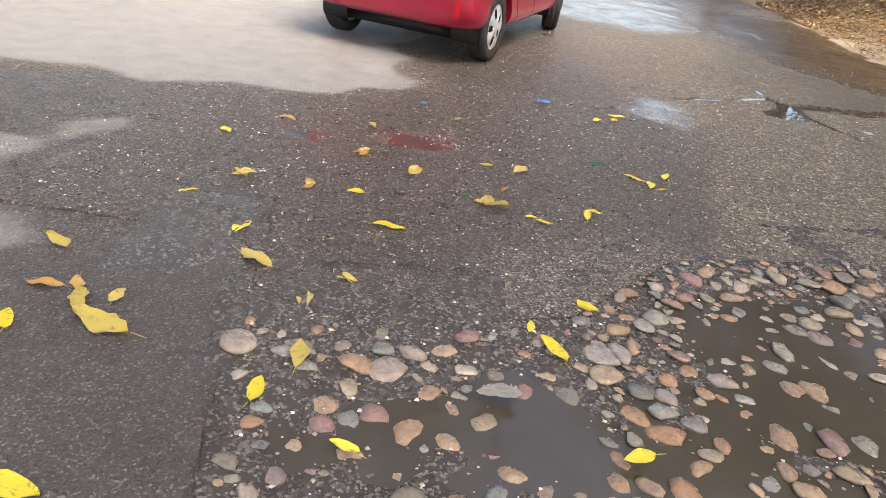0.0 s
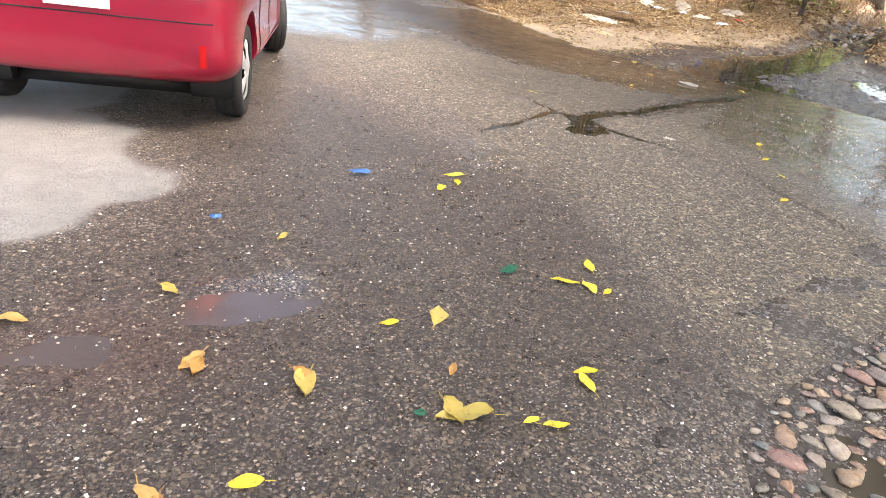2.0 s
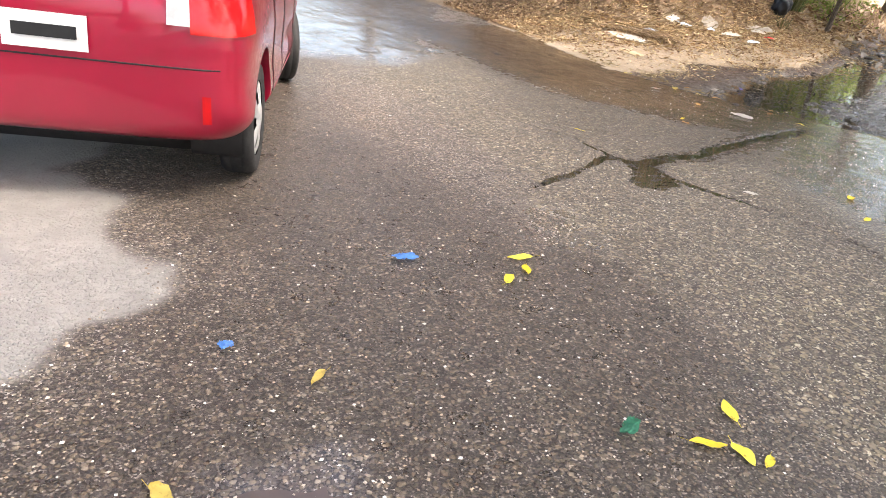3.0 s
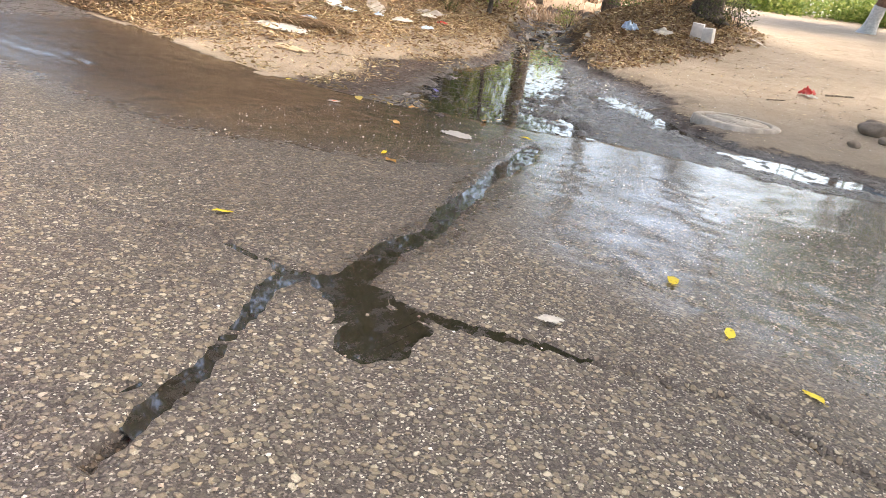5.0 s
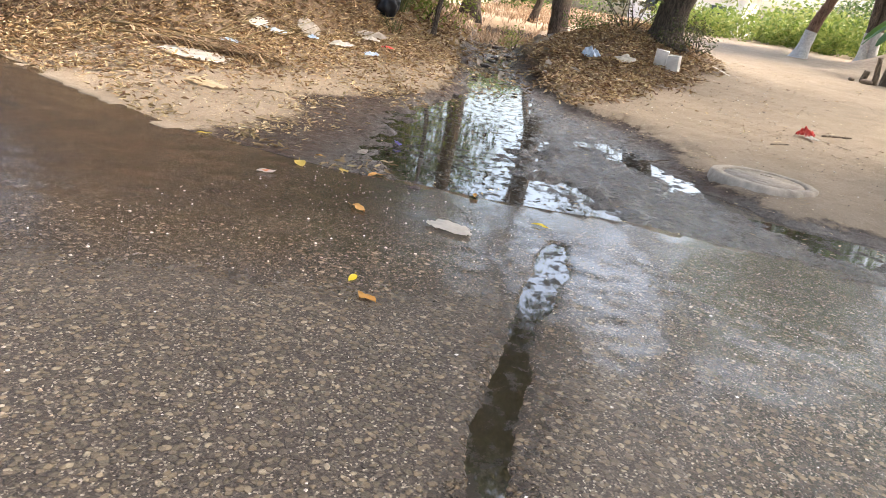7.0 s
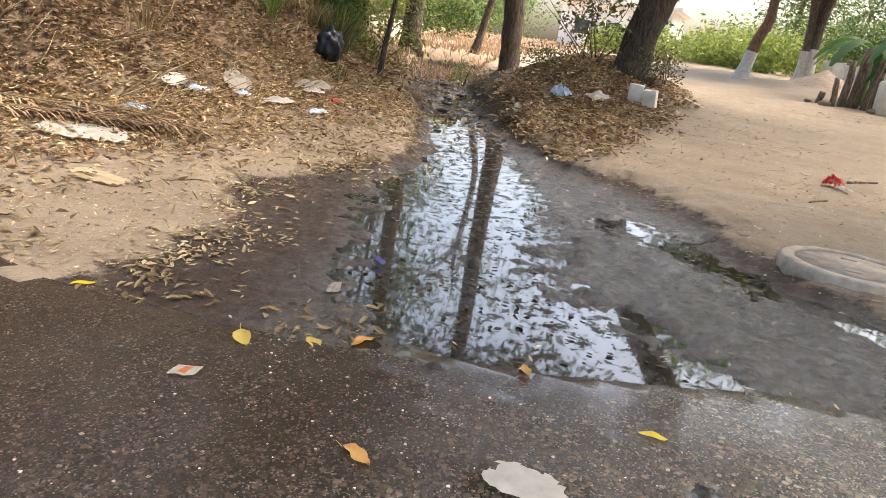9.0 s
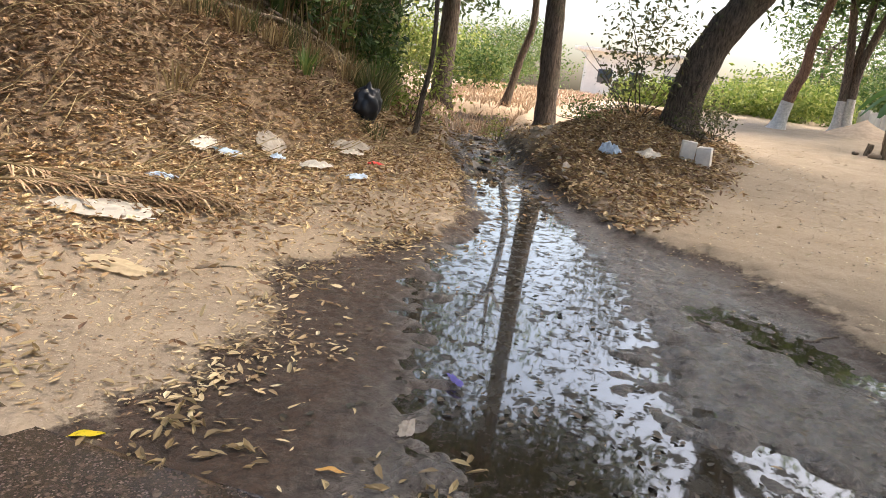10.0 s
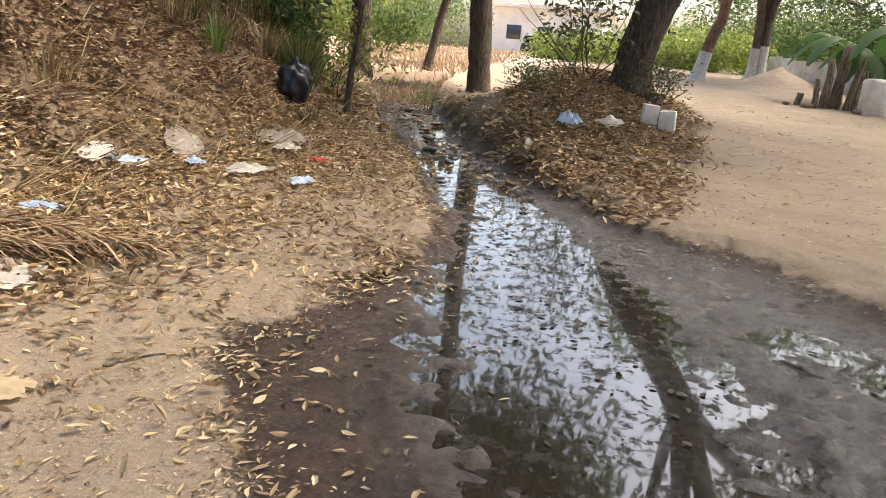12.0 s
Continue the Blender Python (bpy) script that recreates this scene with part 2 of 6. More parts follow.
    relief = k.calc("MULTIPLY", relief, k.calc("SUBTRACT", 1.0, k.calc("MULTIPLY", fine, 0.75)))
    calm = k.calc("SUBTRACT", 1.0, k.calc("MULTIPLY", k.attr("film"), k.ramp(k.noise(2.5, 5, 0.65, p), (0.3, 0.55), (0.6, 0.95))))
    first = k.bump(k.calc("MULTIPLY", relief, calm), 1.0, 0.012)
    k.bump(k.calc("MULTIPLY", k.noise(10.0, 6, 0.7, p), calm), 0.3, 0.01, first)
    return k.m


def soil_material():
    k = Mat("dry_tan_soil_and_wet_mud", 0.9)
    p = k.place()
    wet, humus, grass = k.attr("wet"), k.attr("humus"), k.attr("dry_grass")
    c = k.mix(k.ramp(k.noise(1.6, 6, 0.65, p), (0.3, 0.0), (0.7, 1.0)), (0.275, 0.215, 0.15), (0.40, 0.32, 0.235))
    c = k.mix(k.ramp(k.noise(28.0, 8, 0.75, p), (0.4, 0.0), (0.75, 0.7)), c, (0.22, 0.16, 0.105))
    c = k.mix(k.ramp(k.noise(0.55, 6, 0.7, p), (0.42, 0.0), (0.62, 0.55)), c, (0.23, 0.185, 0.135))
    pebble = k.cells(150.0, p, out="Color")
    c = k.mix(k.ramp(k.node("ShaderNodeSeparateColor", Color=pebble).outputs[0], (0.90, 0.0), (0.97, 0.45)), c, (0.50, 0.42, 0.34))
    litter = k.mix(k.noise(45.0, 6, 0.8, p), (0.075, 0.047, 0.028), (0.24, 0.16, 0.09))
    c = k.mix(k.calc("MULTIPLY", humus, 0.92), c, litter)
    c = k.mix(grass, c, k.mix(k.noise(6.0, 6, 0.7, p), (0.50, 0.36, 0.25), (0.62, 0.48, 0.35)))
    mud = k.mix(k.ramp(k.noise(3.5, 7, 0.7, p), (0.3, 0.0), (0.7, 1.0)), (0.055, 0.033, 0.022), (0.13, 0.08, 0.054))
    mud = k.mix(k.ramp(k.noise(32.0, 8, 0.8, p), (0.42, 0.0), (0.6, 0.8)), mud, (0.026, 0.019, 0.014))
    edge = k.calc("ADD", wet, k.calc("MULTIPLY", k.calc("SUBTRACT", k.noise(6.0, 9, 0.78, p), 0.5), 1.5), True)
    edge = k.ramp(edge, (0.36, 0.0), (0.56, 1.0))
    silt = k.attr("silt")
    # Grey silt, its colour lifted to carry part of the sky's sheen.
    grey = k.mix(k.ramp(k.noise(5.0, 7, 0.75, p), (0.3, 0.0), (0.7, 1.0)), (0.15, 0.13, 0.115), (0.28, 0.25, 0.225))
    grey = k.mix(k.ramp(k.noise(24.0, 8, 0.8, p, 0.6), (0.42, 0.0), (0.56, 0.85)), grey, (0.035, 0.03, 0.027))
    mud = k.mix(k.calc("MULTIPLY", silt, 0.8), mud, grey)
    k.colour(k.mix(edge, c, mud))
    gloss = k.mix(silt, k.ramp(k.noise(12.0, 7, 0.75, p), (0.36, 0.30), (0.6, 0.75)), k.ramp(k.noise(18.0, 5, 0.6, p), (0.35, 0.15), (0.65, 0.40)))
    k.rough(k.mix(k.calc("MULTIPLY", edge, wet), 0.93, gloss))
    k.put(k.b, "Coat Weight", k.calc("MULTIPLY", k.calc("MULTIPLY", edge, wet), k.mix(silt, k.ramp(k.noise(7.0, 9, 0.8, p), (0.48, 0.0), (0.6, 0.5)), k.ramp(k.noise(5.0, 9, 0.8, p), (0.40, 0.1), (0.56, 1.0)))))
    k.put(k.b, "Coat Roughness", 0.22)
    k.put(k.b, "Specular IOR Level", 0.5)
    first = k.bump(k.noise(70.0, 8, 0.8, p), 0.6, 0.012)
    second = k.bump(k.noise(9.0, 6, 0.7, p), 0.5, 0.04, first)
    last = k.bump(k.calc("MULTIPLY", edge, k.noise(30.0, 7, 0.75, p, 1.0)), 0.75, 0.04, second)
    k.put(k.b, "Coat Normal", last)
    return k.m


def water_material(name, deep=(0.022, 0.018, 0.012), ripple=0.09, coat=1.0):
    k = Mat(name, 0.03)
    p = k.place()
    k.colour(k.mix(k.noise(2.0, 4, 0.6, p), deep, tuple(v * 1.6 for v in deep)))
    k.put(k.b, "IOR", 1.33)
    k.put(k.b, "Specular IOR Level", 0.65)
    muck = k.ramp(k.noise(9.0, 10, 0.8, p), (0.525, 0.0), (0.57, 1.0)) if coat > 0.5 else 0.0
    clear = k.calc("SUBTRACT", 1.0, muck)
    k.put(k.b, "Coat Weight", k.calc("MULTIPLY", clear, coat))
    k.put(k.b, "Coat Roughness", 0.03)
    k.put(k.b, "Coat IOR", 2.0)
    scum = k.ramp(k.noise(22.0, 8, 0.75, p), (0.62, 0.03), (0.74, 0.22))
    k.rough(k.mix(muck, scum, 0.5))
    first = k.bump(k.noise(11.0, 4, 0.6, p, 0.8), ripple, 0.02)
    k.bump(k.calc("MULTIPLY", k.noise(45.0, 6, 0.8, p), muck), 0.6, 0.02, first)
    return k.m


ROAD, SOIL = road_material(), soil_material()
WATER = water_material("shallow_grey_brown_stream_water")
PUDDLE = water_material("thin_rusty_brown_puddle_water", (0.058, 0.040, 0.032), 0.15, 0.15)
MUDDY = water_material("muddy_puddle_water", (0.050, 0.041, 0.031), 0.05, 0.05)

# ---- plan of the ground ----
EDGE_Y = [-40, 0, 5.0, 6.4, 7.2, 7.7, 8.3, 9.2, 10.0, 10.5, 12.0, 14.0, 17.0, 80.0]
EDGE_X = [17, 9.2, 7.75, 7.32, 7.08, 6.98, 6.62, 6.22, 6.0, 5.92, 6.15, 6.3, 6.45, 9.0]
MUD = [(5.7, 10.25), (6.3, 10.42), (6.8, 10.6), (7.25, 10.5), (7.9, 11.12), (8.7, 11.0), (9.8, 10.9), (11.2, 11.5), (12.6, 12.3), (15.5, 13.9), (20, 16.4), (23, 17.5),
       (23.5, 15.9), (19, 14.2), (16.5, 13.0), (14.2, 11.9), (12.6, 10.8), (11.4, 10.1), (10.9, 9.4), (10.2, 8.5), (9.5, 8.1), (8.7, 7.6), (8.3, 6.9), (8.4, 5.5), (9.2, 3), (8.6, 3), (7.0, 5.5), (6.3, 8.4)]
SILT = [(6.0, 9.5), (7.3, 9.95), (8.3, 10.5), (10.6, 11.0), (13, 12.2), (23, 17), (23.5, 15.9), (14.2, 11.9), (11.2, 10.0), (10.4, 8.7), (8.6, 7.7), (8.3, 5), (6.3, 5)]
STREAM = [(7.1, 9.3), (8.3, 9.9), (9.7, 10.35), (11.0, 10.75), (12.4, 11.5), (14.6, 12.55), (17.2, 13.9), (22, 16.6)]
POOL = [(18, 14.0), (16, 13.4), (12.4, 12.3), (11.9, 11.7), (10.7, 11.1), (9.5, 10.8), (8.5, 10.5), (7.9, 10.2), (7.3, 9.85), (6.7, 9.5), (6.3, 9.1), (6.3, 8.1), (6.7, 7.7), (7.15, 8.0),
        (7.5, 8.35), (7.5, 8.65), (7.9, 8.95), (8.6, 9.1), (9.4, 9.4), (10.0, 9.75), (10.7, 10.15), (11.5, 10.6), (12.3, 11.0), (13.0, 11.4), (13.9, 12.0), (15.4, 12.6), (18.3, 13.6)]
GUTTER = [(9.25, 9.0), (9.5, 8.75), (9.0, 8.1), (8.55, 7.4), (8.3, 6.8), (8.25, 6.2), (8.45, 5.2), (8.0, 5.2), (7.7, 6.2), (7.65, 6.7), (8.05, 7.2), (8.45, 7.8), (8.75, 8.35)]
FOOT_X, FOOT_Y = [-2, 5, 6.5, 8.6, 10.2, 12.3, 15, 20, 30, 60], [21, 15.2, 14.0, 13.2, 13.2, 13.0, 14.3, 17.2, 22, 40]
TOP_X, TOP_Z = [6, 9, 11.4, 12.5, 13.6, 16, 22, 60], [2.3, 2.1, 1.55, 1.2, 0.8, 0.5, 0.45, 0.4]


def edge_x(y):
    return np.interp(y, EDGE_Y, EDGE_X) + 0.035 * waves(y, 0 * np.asarray(y), 0.5, 3)


def water_z(x):
    return -0.022 + 0.016 * np.maximum(0, np.asarray(x, float) - 8.0)


def ground_z(x, y, fine=True):
    """Height of the soil, and how far a spot lies inside the mud."""
    x, y = np.asarray(x, float), np.asarray(y, float)
    base = 0.045 * np.maximum(0, np.minimum(x, 45) - 7.0)
    rise = np.maximum(0, y - np.interp(x, FOOT_X, FOOT_Y))
    bank = np.minimum(rise * 0.78, np.interp(x, TOP_X, TOP_Z)) * step(0.3, 2.4, x - np.interp(y, EDGE_Y, EDGE_X))
    mound = 0.72 * np.exp(-(((x - 17.8) / 2.9) ** 2 + ((y - 11.2) / 1.5) ** 2))
    apron = 0.10 * np.clip(y - 11.3, 0, 2.0) * step(6.3, 7.4, x) * step(14.5, 11.5, x)
    z = base + bank + mound + apron
    z += 0.05 * waves(x, y, 1.6, 5) * step(0.05, 0.6, z) + 0.10 * waves(x, y, 0.7, 8) * step(0.1, 0.5, bank)
    z += 0.012 * waves(x, y, 0.35, 6)
    mud = inside(x, y, MUD) + 0.17 * waves(x, y, 0.45, 9, 4) + 0.07 * waves(x, y, 0.14, 19, 3)
    pool = inside(x, y, POOL) + 0.10 * waves(x, y, 0.4, 12, 3)
    pool = np.maximum(pool, inside(x, y, GUTTER) + 0.05 * waves(x, y, 0.3, 13, 3))
    silt = step(-0.1, 0.5, inside(x, y, SILT))
    crumbs = step(0.15, 0.75, waves(x, y, 0.13, 15, 2)) * (0.35 + 0.65 * step(0.45, 0.05, pool)) * step(-0.2, 0.3, waves(x, y, 0.7, 16, 2))
    low = 0.013 - 0.034 * step(-0.22, 0.24, pool) + 0.026 * crumbs + 0.006 * waves(x, y, 0.38, 11, 4)
    low = low + (0.010 * waves(x, y, 0.11, 17, 2) + 0.010 * waves(x, y, 0.055, 24, 1)) * (0.35 + 0.65 * np.exp(-((pool / 0.3) ** 2)))
    ridges = 0.011 + 0.011 * np.abs(waves(x * 0.8 + 0.5 * y, y - 0.35 * x, 0.16, 18, 3)) + 0.004 * waves(x, y, 0.5, 20) + 0.007 * waves(x, y, 0.06, 25, 1)
    dry = step(-0.1, -0.28, pool)
    low = low * (1 - dry) + (ridges * (0.5 + 0.5 * silt)) * dry
    low = low + water_z(x) + step(10.5, 15, x) * (0.010 + 0.034 * waves(x, y, 0.5, 14, 3))
    t = step(-0.35, 0.25, mud)
    z = z * (1 - t) + low * t
    under = x < edge_x(y) - 0.12
    z = np.where(under, -0.12, z)
    return z, mud


def drop_on(x, y):
    """Height of whatever ground lies at a spot."""
    z = float(ground_z(np.array([x]), np.array([y]))[0][0])
    return 0.0 if x < float(edge_x(np.array([y]))[0]) else z


def soil():
    gx = graded((-400, -60, 40), (-60, 2, 4), (2, 5.6, 0.6), (5.6, 6.2, 0.04), (6.2, 10.4, 0.022), (10.4, 12.4, 0.04), (12.4, 16, 0.09), (16, 24, 0.2), (24, 60, 1.0), (60, 120, 6), (120, 900, 60))
    gy = graded((-400, -60, 40), (-60, -4, 4), (-4, 4, 0.5), (4, 6.5, 0.12), (6.5, 7.6, 0.04), (7.6, 11.2, 0.022), (11.2, 12.0, 0.05), (12.0, 16, 0.09), (16, 24, 0.25), (24, 60, 1.2), (60, 120, 6), (120, 900, 60))
    x, y = [a.ravel() for a in np.meshgrid(gx, gy, indexing="ij")]
    z, mud = ground_z(x, y)
    wet = step(-0.34, 0.26, mud)
    rise = y - np.interp(x, FOOT_X, FOOT_Y)
    humus = step(-1.1, 0.6, rise + 0.5 * waves(x, y, 1.0, 21)) * step(4, 7, x) * step(30, 18, x)
    island = np.exp(-(((x - 15.6) / 4.2) ** 2 + ((y - 10.8) / 1.6) ** 2))
    humus = np.maximum(humus, step(0.25, 0.6, island + 0.12 * waves(x, y, 0.8, 22)))
    grass = step(17, 24, x) * step(12.5, 14.0, y - 0.12 * (x - 17))
    ob = sheet("ground", np.stack([x, y, z], 1), grid_faces(len(gx), len(gy)), SOIL, wet=wet, humus=humus, dry_grass=grass, silt=step(-0.25, 0.35, inside(x, y, SILT) + 0.2 * waves(x, y, 0.6, 23)))
    tagged(ob, "dry tan soil with a wet muddy patch beside the stream", "ground", kind="structure")


CRACKS = [([(3.36, 7.12), (3.43, 7.08), (3.77, 7.2), (4.05, 7.23), (4.7, 7.45), (5.39, 7.67), (6.1, 7.88)], 0.095, 0.03),
          ([(2.3, 6.75), (2.66, 6.93), (2.85, 7.04), (3.13, 7.18), (3.3, 7.24), (3.43, 7.08)], 0.052, 0.03),
          ([(3.0, 8.6), (3.13, 7.98), (3.24, 7.8), (3.3, 7.4), (3.3, 7.24)], 0.022, 0.015), ([(3.4, 7.0), (3.42, 6.75), (3.58, 6.4), (3.7, 6.0), (3.78, 5.8), (3.62, 5.0), (3.45, 4.25)], 0.03, 0.022),
          ([(1.75, 6.85), (2.3, 6.98), (2.66, 6.93)], 0.02, 0.012), ([(2.2, 8.9), (2.37, 8.1), (2.2, 7.3), (2.16, 6.96)], 0.012, 0.008),
          ([(-6, 9.9), (-1.2, 9.4), (-0.3, 9.0), (0.14, 8.9)], 0.014, 0.01), ([(0.9, 11.3), (2.1, 10.9), (3.6, 11.1), (5.6, 11.4)], 0.02, 0.012), ([(3.3, 9.6), (4.4, 9.9), (5.3, 9.3)], 0.012, 0.008)]
PALE = [(-4.5, 5.0), (-1.4, 5.2), (-0.55, 5.42), (-0.28, 5.5), (-0.06, 5.78), (0.14, 5.9), (0.1, 6.45), (-0.07, 7.2), (0.14, 8.1), (0.14, 9.0), (-0.16, 9.9), (-1.0, 10.5), (-4.5, 10.2)]
SEAM = [(1.3, 3.45), (1.5, 3.75), (1.8, 4.21), (1.93, 4.49), (2.02, 4.97), (2.07, 5.51), (2.2, 6.0)]
PALE_BITS = [(-1.35, 3.95, 0.38, 0.3), (-1.05, 3.15, 0.22, 0.14)]


def cobble_y(x):
    return np.interp(x, [-60, -0.2, -0.1, 0.18, 0.58, 1.03, 1.49, 2.1, 2.58, 3.46, 8.0, 60], [3.35, 3.35, 2.85, 2.85, 2.92, 3.08, 3.66, 3.83, 3.95, 4.22, 5.5, 20]) + 0.025 * waves(x, 0 * np.asarray(x), 0.35, 4)


DIPS = [(3.2, 6.68, 0.3, 0.2, 0.014), (0.25, 4.75, 0.36, 0.14, 0.011), (-0.3, 4.6, 0.4, 0.15, 0.010), (3.35, 6.98, 0.14, 0.1, 0.010)]


def road_z(x, y):
    z = 0.006 * waves(x, y, 0.9, 31, 3) + 0.0025 * waves(x, y, 0.08, 32, 2)
    crack = 0 * z
    for line, width, depth in CRACKS:
        far, _ = from_line(x + 0.03 * waves(x, y, 0.25, 33), y + 0.03 * waves(x, y, 0.25, 34), line)
        wide = width * (0.75 + 0.45 * waves(x, y, 0.6, 35, 2))
        crack = np.maximum(crack, depth * step(wide, wide * 0.45, far))
    for cx, cy, rx, ry, depth in DIPS:
        z = z - depth * np.exp(-(((x - cx) / rx) ** 2 + ((y - cy) / ry) ** 2) + 0.6 * waves(x, y, 0.35, 36))
    ridge = np.exp(-((from_line(x, y, SEAM)[0] / 0.035) ** 2)) * (0.7 + 0.5 * waves(x, y, 0.3, 37))
    return z - crack + 0.009 * ridge, crack


def road():
    gx = graded((-90, -12, 6), (-12, -2, 0.5), (-2, 2.2, 0.045), (2.2, 6.3, 0.03), (6.3, 8, 0.1), (8, 16, 1))
    gy = graded((2.7, 4.4, 0.045), (4.4, 8.4, 0.03), (8.4, 10.4, 0.045), (10.4, 14, 0.12), (14, 24, 0.6), (24, 90, 6))
    x, y = [a.ravel() for a in np.meshgrid(gx, gy, indexing="ij")]
    ex, cy = edge_x(y), cobble_y(x)
    over, short = x - ex, cy - y
    z, crack = road_z(x, y)
    skirt = (over > 0.1) | (short > 0.07)
    nx, ny = np.minimum(x, ex), np.maximum(y, cy)
    z = np.where(skirt, -0.1, z)
    f = grid_faces(len(gx), len(gy))
    lost = (over > 0.02) | (short > 0.02)
    f = f[~lost[f].all(1) | ~skirt[f].all(1)]
    flat = (np.abs(np.ptp(nx[f], 1)) < 1e-6) & (np.ptp(z[f], 1) < 1e-6) | (np.ptp(ny[f], 1) < 1e-6) & (np.ptp(z[f], 1) < 1e-6)
    f = f[~flat]
    spill = inside(nx, ny, [(3.6, 3.8), (3.9, 5.0), (4.1, 6.0), (4.3, 6.9), (4.9, 7.4), (5.3, 7.7), (4.8, 8.2), (4.2, 9.0), (4.0, 10.5), (4.0, 14), (7, 14), (9, 9), (9, 4)])
    wet = step(-0.6, 0.3, spill + 0.3 * waves(nx, ny, 0.8, 41))
    film_ = step(-0.3, 0.5, spill)
    sheen = inside(nx, ny, [(1.3, 10.7), (2.1, 10.3), (3.2, 10.6), (5.0, 13.0), (7.0, 18), (8, 24), (3.6, 24), (1.6, 13)]) + 0.4 * waves(nx, ny, 0.7, 53)
    film_ = np.maximum(film_, step(-0.3, 0.6, sheen))
    for cx, cy_, rx, ry in ((2.1, 6.25, 0.3, 0.4), (0.35, 4.85, 0.5, 0.16)):
        film_ = np.maximum(film_, 0.8 * step(1.1, 0.5, np.hypot((nx - cx) / rx, (ny - cy_) / ry) + 0.6 * waves(nx, ny, 0.3, 54)))
    wet = wet * (1 - 0.65 * step(0.15, -0.2, ny - 7.08 - 0.3 * (nx - 3.43)))
    path = inside(nx, ny, [(-3, 3.2), (0.4, 3.2), (1.6, 4.0), (2.2, 5.6), (1.7, 7.4), (1.6, 9), (1.4, 13), (0.2, 13), (0.2, 6.0), (-0.2, 5.3), (-3, 4.9)])
    wet = np.maximum(wet, 0.75 * step(-0.3, 0.3, path + 0.25 * waves(nx, ny, 0.7, 42)))
    near = from_line(nx, ny, CRACKS[0][0])[0]
    wet = np.maximum(wet, step(0.3, 0.08, near + 0.1 * waves(nx, ny, 0.4, 43)))
    damp = inside(nx, ny, [(2.9, 7.4), (3.6, 7.2), (5.2, 7.7), (5.0, 9.0), (3.4, 9.4)])
    wet = np.maximum(wet, 0.45 * step(-0.3, 0.3, damp + 0.3 * waves(nx, ny, 0.6, 55)))
    wet = np.maximum(wet, step(9.0, 12.0, ny) * 0.8)
    wet = np.maximum(wet, crack / 0.02)
    pale = step(-0.05, 0.05, inside(nx, ny, PALE) + 0.16 * waves(nx, ny, 0.45, 44, 4))
    for cx, cy_, rx, ry in PALE_BITS:
        d = np.hypot((nx - cx) / rx, (ny - cy_) / ry) + 0.9 * waves(nx, ny, 0.35, 45, 4)
        pale = np.maximum(pale, 0.8 * step(1.0, 0.7, d))
    wet = wet * (1 - 0.9 * pale)
    fine = step(-0.35, 0.35, inside(nx, ny, [(4.0, 14), (4.4, 10.2), (5.0, 9.2), (5.7, 8.6), (6.3, 8.2), (7.5, 8.3), (7.5, 14)]) + 0.25 * waves(nx, ny, 0.6, 51)) * 0.7
    rusty = np.exp(-(((nx + 0.15) / 0.55) ** 2 + ((ny - 4.55) / 0.28) ** 2)) * (0.6 + 0.6 * waves(nx, ny, 0.4, 46))
    ob = sheet("road", np.stack([nx, ny, z], 1), f.tolist(), ROAD, wet=np.clip(wet, 0, 1), pale=pale, fine=fine, rusty=np.clip(rusty, 0, 1), film=film_, tan=step(-0.15, 0.25, inside(nx, ny, [(1.4, 3.4), (1.8, 4.21), (1.95, 4.6), (2.05, 5.1), (2.1, 5.6), (2.2, 7.2), (2.4, 9.0), (2.4, 14), (9, 14), (9, 3.4)]) + 0.2 * waves(nx, ny, 0.6, 52)))
    tagged(ob, "wet worn concrete road with exposed pebbles and cracks", "road", kind="structure")
    # smoother slab beside the cobbles
    gx, gy = graded((-40, -3, 3), (-3, 0.4, 0.05)), graded((-40, -1, 3), (-1, 3.35, 0.05))
    x, y = [a.ravel() for a in np.meshgrid(gx, gy, indexing="ij")]
    ex = 0.05 - 0.21 * (np.maximum(y, 0) - 2.1) + 0.012 * waves(y, 0 * y, 0.2, 47)
    z = -0.001 + 0.003 * waves(x, y, 0.6, 48) + 0.0012 * waves(x, y, 0.03, 49, 1)
    over = x - ex
    z = np.where(over > 0.06, -0.1, z)
    f = grid_faces(len(gx), len(gy))
    f = f[~(over > 0.06)[f].all(1)]
    pale = 0 * x
    for cx, cy_, rx, ry in PALE_BITS[:2]:
        d = np.hypot((x - cx) / rx, (y - cy_) / ry) + 0.9 * waves(x, y, 0.35, 45, 4)
        pale = np.maximum(pale, 0.8 * step(1.0, 0.7, d))
    ob = sheet("road_slab", np.stack([np.minimum(x, ex), y, z], 1), f.tolist(), ROAD, wet=0 * x + 0.55, pale=pale, fine=step(3.45, 2.9, y + 0.15 * waves(x, y, 0.4, 50)), rusty=0 * x + 0.12, film=0 * x, tan=0 * x)
    tagged(ob, "dark damp brushed concrete slab beside the cobbles", "pavement", kind="structure")


def flat_water(name, ring, z, material, label, slope=None):
    """A still sheet of water over a low spot, cut off by the higher ground round it."""
    xs, ys = [p[0] for p in ring], [p[1] for p in ring]
    gx, gy = np.linspace(min(xs), max(xs), 40), np.linspace(min(ys), max(ys), 40)
    x, y = [a.ravel() for a in np.meshgrid(gx, gy, indexing="ij")]
    h = slope(x) if slope else 0 * x + z
    f = grid_faces(40, 40)
    f = f[(inside(x, y, ring) > 0)[f].any(1)]
    ob = sheet(name, np.stack([x, y, h], 1), f.tolist(), material)
    tagged(ob, label, "water", kind="structure")


